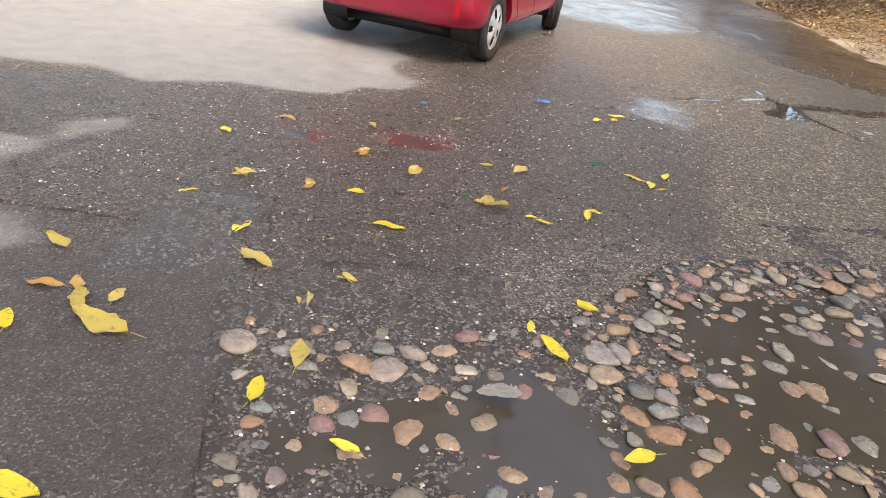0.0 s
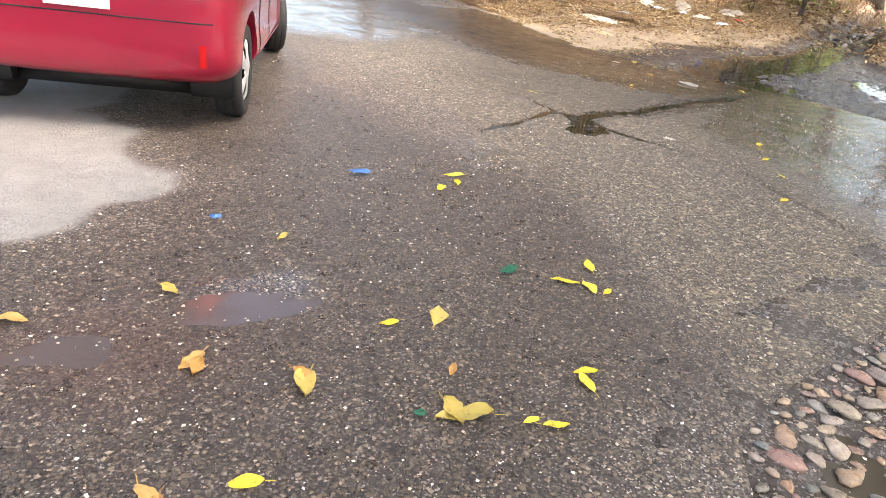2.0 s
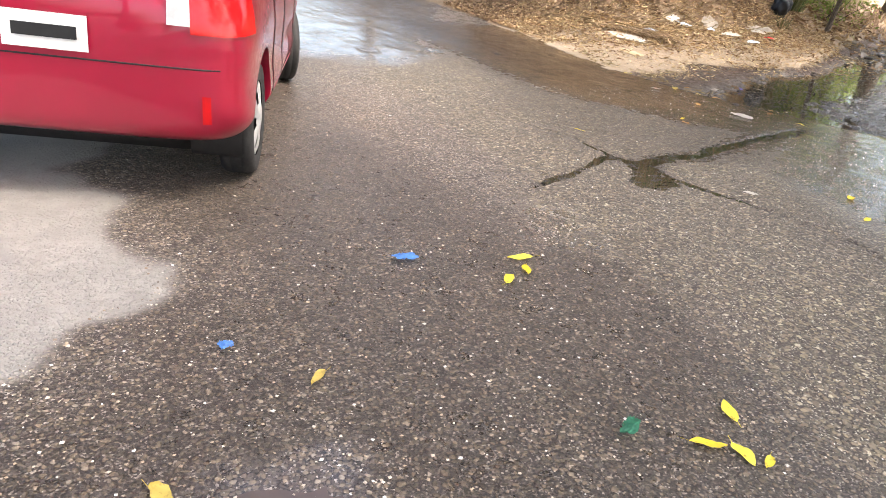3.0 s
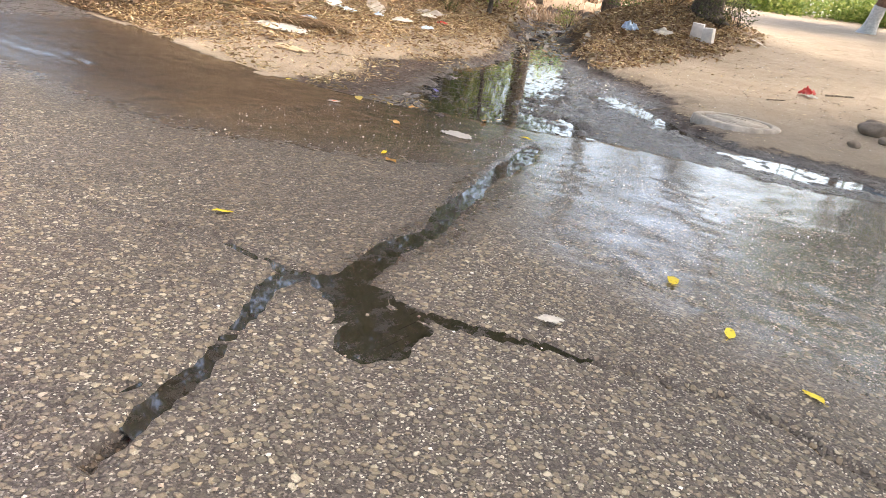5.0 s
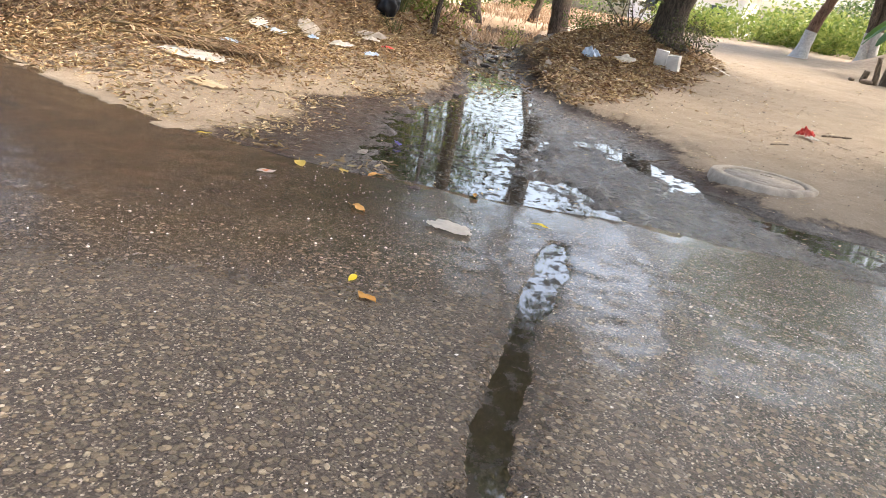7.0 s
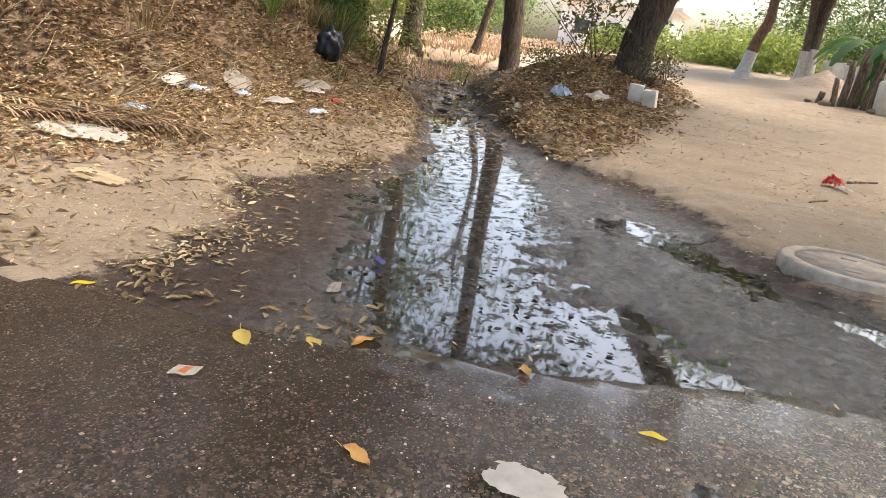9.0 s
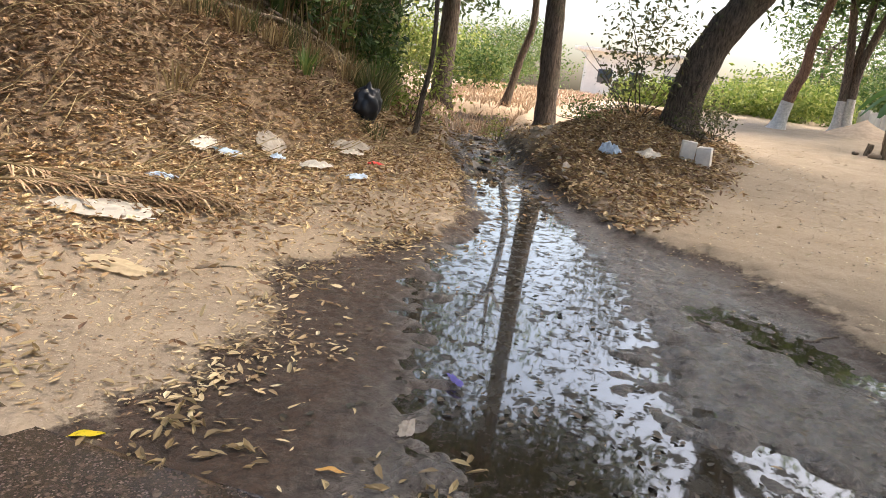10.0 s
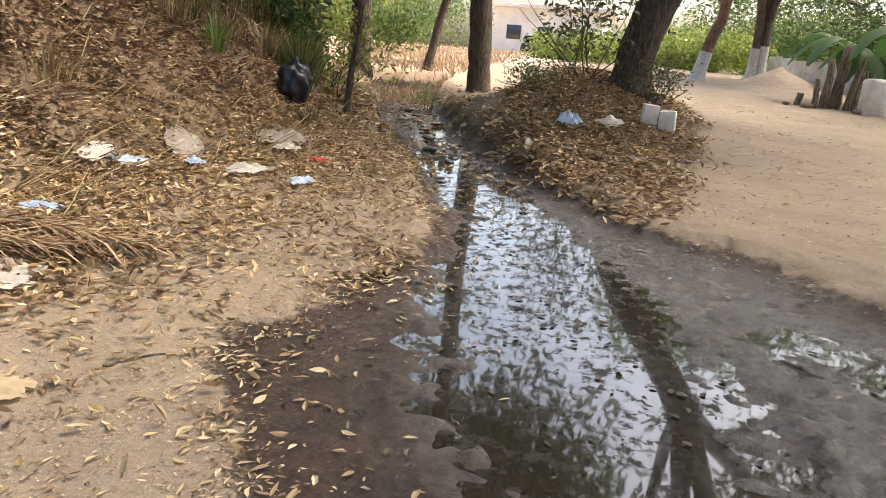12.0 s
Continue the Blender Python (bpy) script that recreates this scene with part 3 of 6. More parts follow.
soil()
road()
flat_water("water_stream", [(6.35, 4.2), (24, 4.2), (24, 18), (6.2, 18), (6.2, 9.2)], 0, WATER, "shallow dirty stream running out of the trees", water_z)
flat_water("water_crack", [(2.4, 6.5), (6.75, 7.7), (6.75, 8.3), (2.4, 7.4)], -0.009, WATER, "water standing in a broad crack of the road")
flat_water("water_puddles", [(-1.2, 4.3), (0.9, 4.3), (1.4, 5.2), (-1.2, 5.2)], -0.0105, PUDDLE, "thin rusty brown puddles standing in dips of the road")
flat_water("water_dip", [(2.6, 6.2), (3.7, 6.2), (3.8, 7.2), (2.6, 7.1)], -0.0105, WATER, "dark water standing beside a broad crack")
flat_water("water_cobbles", [(-0.35, -3), (9, -3), (9, 5.5), (3.4, 4.4), (-0.35, 3.3)], -0.0205, MUDDY, "muddy brown water standing between the cobbles")


# ---- plants ----
def leaf_material(name, *stops, through=0.35, aged=(0.02, 0.05, 0.012), age=0.45):
    k = Mat(name, 0.45)
    c = k.ramp(k.island(), *stops)
    c = k.mix(k.ramp(k.noise(1.2, 3), (0.3, 0.0), (0.7, age)), c, k.mix(0.5, c, aged))
    k.colour(c)
    k.rough(k.ramp(k.noise(20.0, 3), (0.3, 0.35), (0.7, 0.6)))
    return k.thin(c, through).m


def bark_material(name, dark, light, scale=6.0):
    k = Mat(name, 0.9)
    p = k.place((1, 1, 0.18))
    n = k.noise(scale * 5, 8, 0.75, p)
    c = k.mix(k.ramp(n, (0.4, 0.0), (0.6, 1.0)), dark, light)
    c = k.mix(k.ramp(k.noise(2.0, 5), (0.55, 0.0), (0.75, 0.5)), c, (0.13, 0.14, 0.085))
    k.colour(c)
    k.bump(n, 1.0, 0.05)
    return k.m


GREEN = leaf_material("green_leaves", (0.0, (0.05, 0.10, 0.02)), (0.5, (0.10, 0.18, 0.04)), (0.85, (0.19, 0.26, 0.07)), (1.0, (0.30, 0.30, 0.10)))
DARK_GREEN = leaf_material("dark_green_leaves", (0.0, (0.03, 0.06, 0.016)), (0.6, (0.065, 0.115, 0.03)), (1.0, (0.14, 0.18, 0.06)), through=0.3)
# Yellow-green leaves, their colour also lightened for sunlight and haze beyond the path.
BRIGHT = leaf_material("yellow_green_leaves_lightened_for_sun", (0.0, (0.16, 0.24, 0.05)), (0.5, (0.28, 0.36, 0.08)), (1.0, (0.48, 0.50, 0.16)), through=0.45)
OLIVE = leaf_material("dusty_olive_leaves", (0.0, (0.055, 0.07, 0.025)), (0.6, (0.12, 0.13, 0.055)), (1.0, (0.26, 0.22, 0.11)))
STRAW = leaf_material("dry_straw_coloured_reeds", (0.0, (0.18, 0.12, 0.06)), (0.6, (0.33, 0.24, 0.12)), (1.0, (0.5, 0.40, 0.22)), through=0.2)
LITTER = leaf_material("dry_brown_fallen_leaves", (0.0, (0.16, 0.085, 0.045)), (0.25, (0.30, 0.18, 0.09)), (0.55, (0.47, 0.32, 0.16)), (0.85, (0.64, 0.48, 0.26)), (1.0, (0.78, 0.66, 0.40)), through=0.15, aged=(0.05, 0.022, 0.012), age=0.9)
PALE_LITTER = leaf_material("pale_tan_fallen_leaves", (0.0, (0.26, 0.17, 0.09)), (0.4, (0.48, 0.36, 0.20)), (0.8, (0.66, 0.53, 0.31)), (1.0, (0.80, 0.70, 0.46)), through=0.15, aged=(0.10, 0.05, 0.02), age=0.4)
# Old brown leaves, coloured darker still for canopy shade on the upper bank.
SHADED_LITTER = leaf_material("old_brown_leaves_with_shade", (0.0, (0.09, 0.05, 0.028)), (0.4, (0.20, 0.12, 0.065)), (0.75, (0.33, 0.21, 0.115)), (1.0, (0.58, 0.45, 0.27)), through=0.15, aged=(0.05, 0.025, 0.012), age=0.9)
RUST = leaf_material("rusty_dry_grass", (0.0, (0.40, 0.25, 0.15)), (0.6, (0.58, 0.43, 0.30)), (1.0, (0.70, 0.58, 0.43)), through=0.2)
BARK = bark_material("grey_brown_furrowed_bark", (0.055, 0.04, 0.031), (0.22, 0.17, 0.135))
DARK_BARK = bark_material("dark_brown_bark", (0.035, 0.028, 0.022), (0.15, 0.12, 0.095))
RED_BARK = bark_material("reddish_brown_bark", (0.12, 0.06, 0.04), (0.30, 0.18, 0.12))
LIME = plain("white_lime_painted_bark", (0.62, 0.60, 0.57), 0.9, vary=0.25, scale=14, relief=0.02)


def foliage(name, parent, places, sizes, material, seed, ratio=0.42, flat=0.2, aims=None, curl=0.25, label="", full=False):
    rng = np.random.default_rng(seed)
    v, f = blades(np.asarray(places), np.asarray(sizes), rng, flat, ratio, curl, aims, full)
    ob = sheet(name, v, f.tolist(), material, parent, smooth=False)
    if label:
        ob["label"] = label
    return ob


def clumps(centre, radii, count, per, spread, seed, hollow=0.45, low=-0.6):
    """Places of leaves gathered in clumps through an uneven shell."""
    rng = np.random.default_rng(seed)
    d = rng.normal(size=(count * 3, 3))
    d /= np.linalg.norm(d, axis=1, keepdims=True)
    d = d[d[:, 2] > low][:count]
    lump = 1 + 0.35 * np.sin(d[:, :1] * 5 + seed) * np.cos(d[:, 1:2] * 4 - seed)
    c = np.array(centre) + d * np.array(radii) * (hollow + (1 - hollow) * rng.random((len(d), 1)) ** 0.6) * lump
    return np.repeat(c, per, 0) + rng.normal(size=(len(c) * per, 3)) * spread


def thing(name, at, label, category, group=""):
    ob = new(name)
    ob.location = at
    return tagged(ob, label, category, group)


def limb_points(points):
    """A smooth line through a few points."""
    pts = [Vector(p) for p in points]
    out = []
    for i in range(len(pts) - 1):
        a, b, c, d = pts[max(i - 1, 0)], pts[i], pts[i + 1], pts[min(i + 2, len(pts) - 1)]
        for s in range(5):
            t = s / 5
            out.append(0.5 * ((2 * b) + (c - a) * t + (2 * a - 5 * b + 4 * c - d) * t * t + (3 * b - a - 3 * c + d) * t**3))
    return out + [pts[-1]]


def tree(at, trunks, crowns, bark, leaves, label, seed, leaf=0.16, per=26, painted=0.0, limbs=5, sides=12, group="", name="tree"):
    """A tree. trunks: (points from its base, radii at the foot and the top); crowns: (centre, radii, clumps)."""
    root = thing(name, at, label, "tree", group)
    rnd = random.Random(seed)
    for points, foot, top in trunks:
        line = limb_points(points)
        n = len(line)
        bm = bmesh.new()
        radii = [foot + (top - foot) * (i / (n - 1)) ** 0.8 + foot * 0.55 * max(0, 1 - i / (n * 0.14)) ** 2 for i in range(n)]
        tube(bm, line, radii, sides, 0.07, seed)
        part("trunk", bm, bark, root)
        if painted:
            bm = bmesh.new()
            low = [p for p in line if p.z < painted]
            tube(bm, low, [r * 1.03 + 0.006 for r in radii[: len(low)]], sides, 0.03, seed, cap=False)
            part("painted_foot", bm, LIME, root, "flaking white lime paint round the trunk")
    tops = [limb_points(p)[-1] for p, _, _ in trunks]
    for i, (centre, radii, count) in enumerate(crowns):
        for j in range(limbs):
            start = tops[(i + j) % len(tops)]
            aim = Vector(centre) + Vector((rnd.uniform(-1, 1) * radii[0], rnd.uniform(-1, 1) * radii[1], rnd.uniform(-0.3, 0.7) * radii[2])) - start
            line = curve_points(start - aim * 0.04, aim, aim.length * 1.05, 7, 0.13, 0, seed * 31 + i * 7 + j)
            r = trunks[0][2] * rnd.uniform(0.5, 0.85)
            bm = bmesh.new()
            tube(bm, line, [r * (1 - 0.85 * q / 7) for q in range(8)], 6, 0.05, j)
            part("branch", bm, bark, root)
        spots = clumps(centre, radii, count, per, 0.11 * max(radii) + 0.12, seed + i)
        foliage("crown", root, spots, np.random.default_rng(seed).uniform(0.6, 1.3, len(spots)) * leaf, leaves, seed + i)
    return root


def bush(at, radii, count, material, label, seed, leaf=0.1, per=24, category="bush", group="", name="bush", ratio=0.42):
    root = thing(name, at, label, category, group)
    rnd = random.Random(seed)
    bm = bmesh.new()
    for _ in range(7):
        aim = Vector((rnd.uniform(-1, 1) * radii[0], rnd.uniform(-1, 1) * radii[1], radii[2] * rnd.uniform(0.7, 1.6)))
        line = curve_points((rnd.uniform(-0.2, 0.2) * radii[0], rnd.uniform(-0.2, 0.2) * radii[1], -0.08), aim, aim.length, 6, 0.12, 0, rnd.random())
        tube(bm, line, [0.009 * (1 - 0.8 * q / 6) + 0.003 for q in range(7)], 5)
    part("wood", bm, DARK_BARK, root)
    spots = clumps((0, 0, radii[2] * 0.75), radii, count, per, 0.12 * max(radii) + 0.04, seed, 0.3)
    spots[:, 2] = np.maximum(spots[:, 2], 0.03)
    foliage("foliage", root, spots, np.random.default_rng(seed).uniform(0.6, 1.3, len(spots)) * leaf, material, seed, ratio)
    return root


def soil_at(x, y):
    return float(ground_z(np.array([x]), np.array([y]))[0][0])


# straight tree beside the stream
tree((19.3, 13.52, 0.40), [([(0, 0, 0), (0, 0.05, 1.0), (0, 0.16, 2.8), (0.1, 0.2, 5.0), (0.1, 0.3, 7.2)], 0.245, 0.17)], [((0.0, 0.4, 8.5), (4.2, 4.6, 1.8), 520), ((-1.5, 3.2, 7.8), (3.0, 2.6, 1.9), 260)], BARK, DARK_GREEN,
     "straight grey-brown tree trunk standing beside the dirty stream", 11, leaf=0.36, per=28)
# leaning tree on the mound, forking above
tree((17.2, 10.45, soil_at(17.2, 10.45) - 0.1), [([(0, 0, 0), (0, -0.06, 0.75), (0, -0.35, 1.6), (0, -0.95, 2.5), (-0.2, -1.7, 3.5)], 0.33, 0.24),
     ([(-0.2, -1.7, 3.45), (-0.7, -2.4, 4.9), (-0.9, -2.6, 6.6)], 0.22, 0.12), ([(-0.2, -1.7, 3.45), (0.4, -2.9, 4.6), (0.8, -4.1, 5.9)], 0.19, 0.11)],
     [((-1.0, -2.4, 7.6), (2.8, 2.6, 1.6), 110), ((1.6, -4.8, 6.5), (2.8, 2.4, 1.6), 150)], DARK_BARK, DARK_GREEN, "dark leaning tree rooted on a leafy mound", 12, leaf=0.30, per=22, limbs=4)
# sapling at the foot of the bank
tree((14.4, 13.95, soil_at(14.4, 13.95) - 0.05), [([(0, 0, 0), (0, -0.05, 0.6), (0.02, -0.14, 1.3), (0.0, -0.1, 2.4), (0.1, 0.1, 3.6)], 0.055, 0.03)], [((0.0, 0.3, 4.0), (1.3, 1.3, 1.0), 50)], DARK_BARK, GREEN,
     "thin young tree leaning over the foot of the bank", 13, leaf=0.13, per=16, limbs=4, sides=8)
# trees with white painted feet beyond the path
tree((33.0, 9.45, 1.1), [([(0, 0, 0), (0, -0.15, 0.9), (0, -0.28, 1.5), (0, -0.5, 2.2), (0, -0.55, 3.2), (0.2, -0.9, 5.0)], 0.24, 0.15)], [((0.3, -1.0, 6.6), (3.6, 3.4, 2.5), 260)], RED_BARK, GREEN,
     "leaning reddish tree with a white painted foot", 14, leaf=0.36, per=22, painted=1.15, group="painted trees by the path")
tree((36.0, 7.4, 1.28), [([(0, 0.1, 0), (0, 0.08, 1.2), (0, 0.16, 2.6), (0, 0.5, 5)], 0.2, 0.14), ([(0, -0.25, 0), (0, -0.2, 1.3), (0.1, -0.3, 2.8), (0.3, -0.9, 5)], 0.2, 0.13), ([(0.2, -0.05, 0), (0.2, -0.02, 1.4), (0.2, -0.1, 3), (0.6, -0.2, 5)], 0.17, 0.12)],
     [((0, -0.2, 6.2), (3.8, 3.6, 2.6), 280)], BARK, DARK_GREEN, "tree of three joined trunks with white painted feet", 15, leaf=0.36, per=22, painted=1.35, group="painted trees by the path")
# slim far trees
tree((24.5, 16.6, 0.8), [([(0, 0, 0), (0.1, -0.25, 1.4), (0.1, -0.5, 2.6), (0, -0.3, 4.6)], 0.13, 0.09)], [((0, 0, 5.6), (2.2, 2.2, 1.5), 50)], BARK, GREEN, "slim leaning tree behind the straight trunk", 16, leaf=0.2, per=18)
for i, (x, y, s) in enumerate(((13.5, 19.5, 1.0), (19.0, 20.5, 1.1), (9.0, 20.0, 0.9), (25, 21, 1.0))):
    tree((x, y, 1.0), [([(0, 0, 0), (0.2, 0.1, 2), (0.1, 0.3, 4), (0.3, 0.2, 6)], 0.2, 0.12)], [((0, 0, 6.2), (3.4 * s, 3.4 * s, 2.6 * s), 200), ((0.5, -1.2, 3.4), (2.4, 1.6, 1.6), 90)], DARK_BARK, DARK_GREEN,
         "leafy tree rising behind the thicket on the bank", 40 + i, leaf=0.25, per=22, group="trees behind the bank")


def thicket():
    """Reeds, stems and leafy growth along the top of the bank."""
    rng = np.random.default_rng(5)
    root = thing("thicket", (0, 0, 0), "dense thicket of green leaves and dry reeds on the bank", "thicket")
    root["kind"] = "stuff"
    n = 1300
    x = rng.uniform(8.6, 21, n)
    y = np.interp(x, FOOT_X, FOOT_Y) + np.interp(x, [9, 11.4, 12.5, 13.6, 16, 21], [2.8, 1.7, 1.25, 1.05, 0.9, 0.9]) + rng.exponential(1.0, n)
    z = ground_z(x, y)[0]
    bm = bmesh.new()
    for a, b, c in zip(x, y, z):
        h = random.uniform(1.2, 3.4)
        line = [(a, b, c - 0.05), (a + random.gauss(0, 0.12), b + random.gauss(0, 0.1), c + h * 0.5), (a + random.gauss(0, 0.35), b + random.gauss(0, 0.3), c + h)]
        tube(bm, line, [0.011, 0.009, 0.003], 4)
    part("reeds", bm, STRAW, root)
    n = 62000
    x = rng.uniform(8.0, 24, n) * 0.5 + 0.5 * rng.uniform(11, 18, n)
    y = np.interp(x, FOOT_X, FOOT_Y) + np.interp(x, [8, 9.5, 11.4, 12.5, 13.6, 16, 24], [4.4, 3.4, 2.2, 1.55, 1.1, 0.9, 1.0]) + rng.exponential(1.3, n)
    z = ground_z(x, y)[0] + rng.random(n) ** 0.8 * (1.2 + 2.6 * rng.random(n)) * (0.55 + 0.45 * waves(x, y, 1.6, 61))
    aims = rng.normal(size=(n, 3)) * np.array([0.7, 0.7, 0.4]) + np.array([0, -0.3, -0.6])
    keep = rng.random(n) < 0.55
    pts = np.stack([x, y, z], 1)
    foliage("leaves", root, pts[keep], rng.uniform(0.12, 0.28, keep.sum()), GREEN, 62, 0.2, aims=aims[keep])
    keep2 = ~keep & (rng.random(n) < 0.6)
    foliage("leaves", root, pts[keep2], rng.uniform(0.10, 0.22, keep2.sum()), OLIVE, 63, 0.24, aims=aims[keep2])
    keep3 = ~keep & ~keep2
    foliage("dry_leaves", root, pts[keep3], rng.uniform(0.12, 0.26, keep3.sum()), STRAW, 64, 0.12, aims=aims[keep3])


def tuft(at, count, length, material, label, seed, spread=0.12, category="grass", name="grass_tuft", width=0.03):
    """Arching blades out of one foot."""
    root = thing(name, at, label, category)
    rng = np.random.default_rng(seed)
    v, f = [], []
    for _ in range(count):
        a, lean, h = rng.uniform(0, 6.3), rng.uniform(0.1, 0.8), length * rng.uniform(0.6, 1.1)
        d = np.array([math.cos(a), math.sin(a), 0.0])
        s = np.array([-d[1], d[0], 0.0]) * width
        base = d * rng.uniform(0, spread) + np.array([0, 0, -0.03])
        b = len(v)
        for t, w in ((0, 0.7), (0.4, 1), (0.75, 0.7), (1, 0.05)):
            p = base + d * lean * h * t**1.6 + np.array([0, 0, h * (t - 0.35 * lean * t * t)])
            v += [p - s * w, p + s * w]
        f += [[b + 2 * i, b + 2 * i + 1, b + 2 * i + 3, b + 2 * i + 2] for i in range(3)]
    sheet("leaf_mass", v, f, material, root)
    return root


thicket()
tuft((12.75, 13.75, soil_at(12.75, 13.75)), 170, 0.75, OLIVE, "tall arching grass tuft beside the black bag", 71, 0.22, width=0.009)
for i in range(18):
    gx = 9.6 + 3.4 * ((i * 0.618) % 1.0)
    gy = float(np.interp(gx, FOOT_X, FOOT_Y)) + 0.75 + 1.3 * ((i * 0.377) % 1.0)
    tuft((gx, gy, soil_at(gx, gy)), 46, 0.34 + 0.2 * ((i * 0.71) % 1.0), (STRAW, OLIVE, STRAW)[i % 3], ("dry straw-coloured grass tuft on the slope", "dusty olive grass tuft on the slope", "dry straw-coloured grass tuft on the slope")[i % 3], 300 + i, 0.2, width=0.006)
tuft((11.95, 13.15, soil_at(11.95, 13.15)), 40, 0.3, OLIVE, "low grass growing before the black bag", 320, 0.16, width=0.008)
tuft((13.1, 13.9, soil_at(13.1, 13.9)), 120, 0.85, GREEN, "green arching grass tuft on the bank", 72, 0.2, width=0.009)
tuft((11.6, 14.0, soil_at(11.6, 14.0)), 60, 0.4, GREEN, "short green grass tuft on the slope", 73, 0.15, width=0.008)
tuft((11.9, 14.75, soil_at(11.9, 14.75)), 40, 0.8, DARK_GREEN, "dark green fan of young palm leaves", 74, 0.1, "palm", "young_palm", 0.025)
bush((15.2, 14.6, soil_at(15.2, 14.6)), (0.9, 0.9, 0.8), 60, BRIGHT, "bright green bush at the end of the thicket", 75, 0.1, 20)
bush((16.6, 11.9, soil_at(16.6, 11.9)), (0.5, 0.4, 0.16), 40, GREEN, "low green weeds on the mound", 77, 0.06, 16)
bush((18.6, 14.3, soil_at(18.6, 14.3)), (0.3, 0.3, 0.3), 22, BRIGHT, "small bright weed beside the straight trunk", 78, 0.06, 16)
bush((16.9, 10.1, soil_at(16.9, 10.1)), (0.55, 0.45, 0.4), 36, OLIVE, "dusty shrub growing round the leaning trunk", 79, 0.07, 14)
bush((17.9, 10.0, soil_at(17.9, 10.0)), (0.4, 0.4, 0.3), 26, OLIVE, "dusty weeds beside the path", 80, 0.07, 14)
root = bush((17.0, 11.15, soil_at(17.0, 11.15)), (0.9, 0.9, 1.45), 110, OLIVE, "thin leafy shrub before the leaning tree", 81, 0.11, 11)
for i, (x, y) in enumerate(((18.2, 12.2), (18.9, 11.5), (17.6, 11.7))):
    bush((x, y, soil_at(x, y)), (0.45, 0.4, 0.14), 22, OLIVE, "dry weeds on the leafy mound", 82 + i, 0.06, 12, group="weeds on the mound")

# growth hanging over the bank and along the rise behind it
for i, (x, y, r, h, m) in enumerate(((12.3, 14.9, 0.7, 0.6, DARK_GREEN), (13.0, 15.2, 0.8, 0.9, GREEN), (13.9, 15.0, 0.8, 0.9, DARK_GREEN), (14.6, 15.3, 0.8, 0.9, GREEN), (13.2, 16.2, 1.0, 1.3, DARK_GREEN), (12.0, 16.6, 1.0, 1.3, DARK_GREEN), (14.6, 16.4, 1.0, 1.2, DARK_GREEN), (10.9, 17.2, 1.0, 1.3, DARK_GREEN), (21.0, 18.6, 1.2, 1.1, BRIGHT), (11.2, 15.9, 0.8, 0.6, OLIVE), (10.3, 16.6, 0.8, 0.6, GREEN))):
    bush((x, y, soil_at(x, y)), (r, r, h), 60, m, "leafy green bush growing on top of the bank", 210 + i, 0.13, 20, group="bushes on the bank")
for i, (x, y, r, h) in enumerate(((33, 21.5, 1.6, 1.2), (37, 24.5, 2.0, 1.6), (42, 25.5, 2.2, 1.8), (31, 24, 1.8, 1.6), (52, 26, 2.6, 2.0))):
    bush((x, y, soil_at(x, y)), (r, r, h), 90, (GREEN, BRIGHT)[i % 2], "green shrub growing on the dry rise", 230 + i, 0.22, 22, group="shrubs on the rise")

# growth beyond the path
FAR = [(42, 13, 2.4, 0.9, 0), (44, 10.5, 2.4, 1.2, 0), (41, 8.6, 1.8, 1.1, 0), (48, 7.0, 2.6, 2.0, 1), (53, 11, 2.6, 1.6, 1), (40.5, 15.5, 1.8, 0.6, 0), (56, 5, 3.2, 3.0, 1), (50, 2, 3.0, 2.6, 2), (44, 4.0, 2.2, 1.8, 1), (40, 1.5, 2.4, 2.2, 2)]
for i, (x, y, r, h, kind) in enumerate(FAR):
    bush((x, y, 1.3), (r, r * 1.2, h), 110, (BRIGHT, GREEN, DARK_GREEN)[kind], ("bright yellow-green shrub beyond the path", "green shrub beyond the path", "dark green shrub in the shade of trees")[kind], 100 + i, 0.26, 26, group="shrubs beyond the path")
for i, (x, y, h) in enumerate(((62, 8, 10), (60, 0, 9), (52, -6, 10), (44, -4, 9), (35, -2, 9), (72, 3, 11), (74, 36, 7), (44, 36, 7), (34, 30, 7))):
    tree((x, y, 1.5), [([(0, 0, 0), (0.2, 0.2, h * 0.3), (0.1, 0, h * 0.55)], 0.24, 0.15)], [((0, 0, h * 0.68), (3.6, 3.6, h * 0.3), 110), ((0.5, 0.5, h * 0.35), (2.6, 2.6, h * 0.2), 40)], BARK, (GREEN, DARK_GREEN)[i % 2],
         "far leafy tree closing the view", 130 + i, leaf=0.36, per=22, limbs=3, group="far trees", sides=8)
# unseen trees round the road, away from the stream, added for shade and reflections
for i, (x, y, h) in enumerate(((12.5, 1.5, 9), (17, -2, 10), (24, 0.5, 9), (29.5, 1.6, 10), (-9, 14, 10), (-12, 4, 11), (-8, -6, 10), (4, -9, 10), (-6, 26, 10), (9, 27, 10), (3.5, 34, 10), (14, -10, 10), (-16, 18, 11))):
    tree((x, y, 0.0 if x < 9 else soil_at(x, y)), [([(0, 0, -0.1), (0.2, 0.1, h * 0.25), (0, 0.2, h * 0.55)], 0.26, 0.17)], [((0, 0, h * 0.75), (4.2, 4.2, h * 0.28), 150)], BARK, (DARK_GREEN, GREEN)[i % 2],
         "unseen shade tree added beside the road", 160 + i, leaf=0.3, per=22, limbs=4, group="shade trees", sides=8)
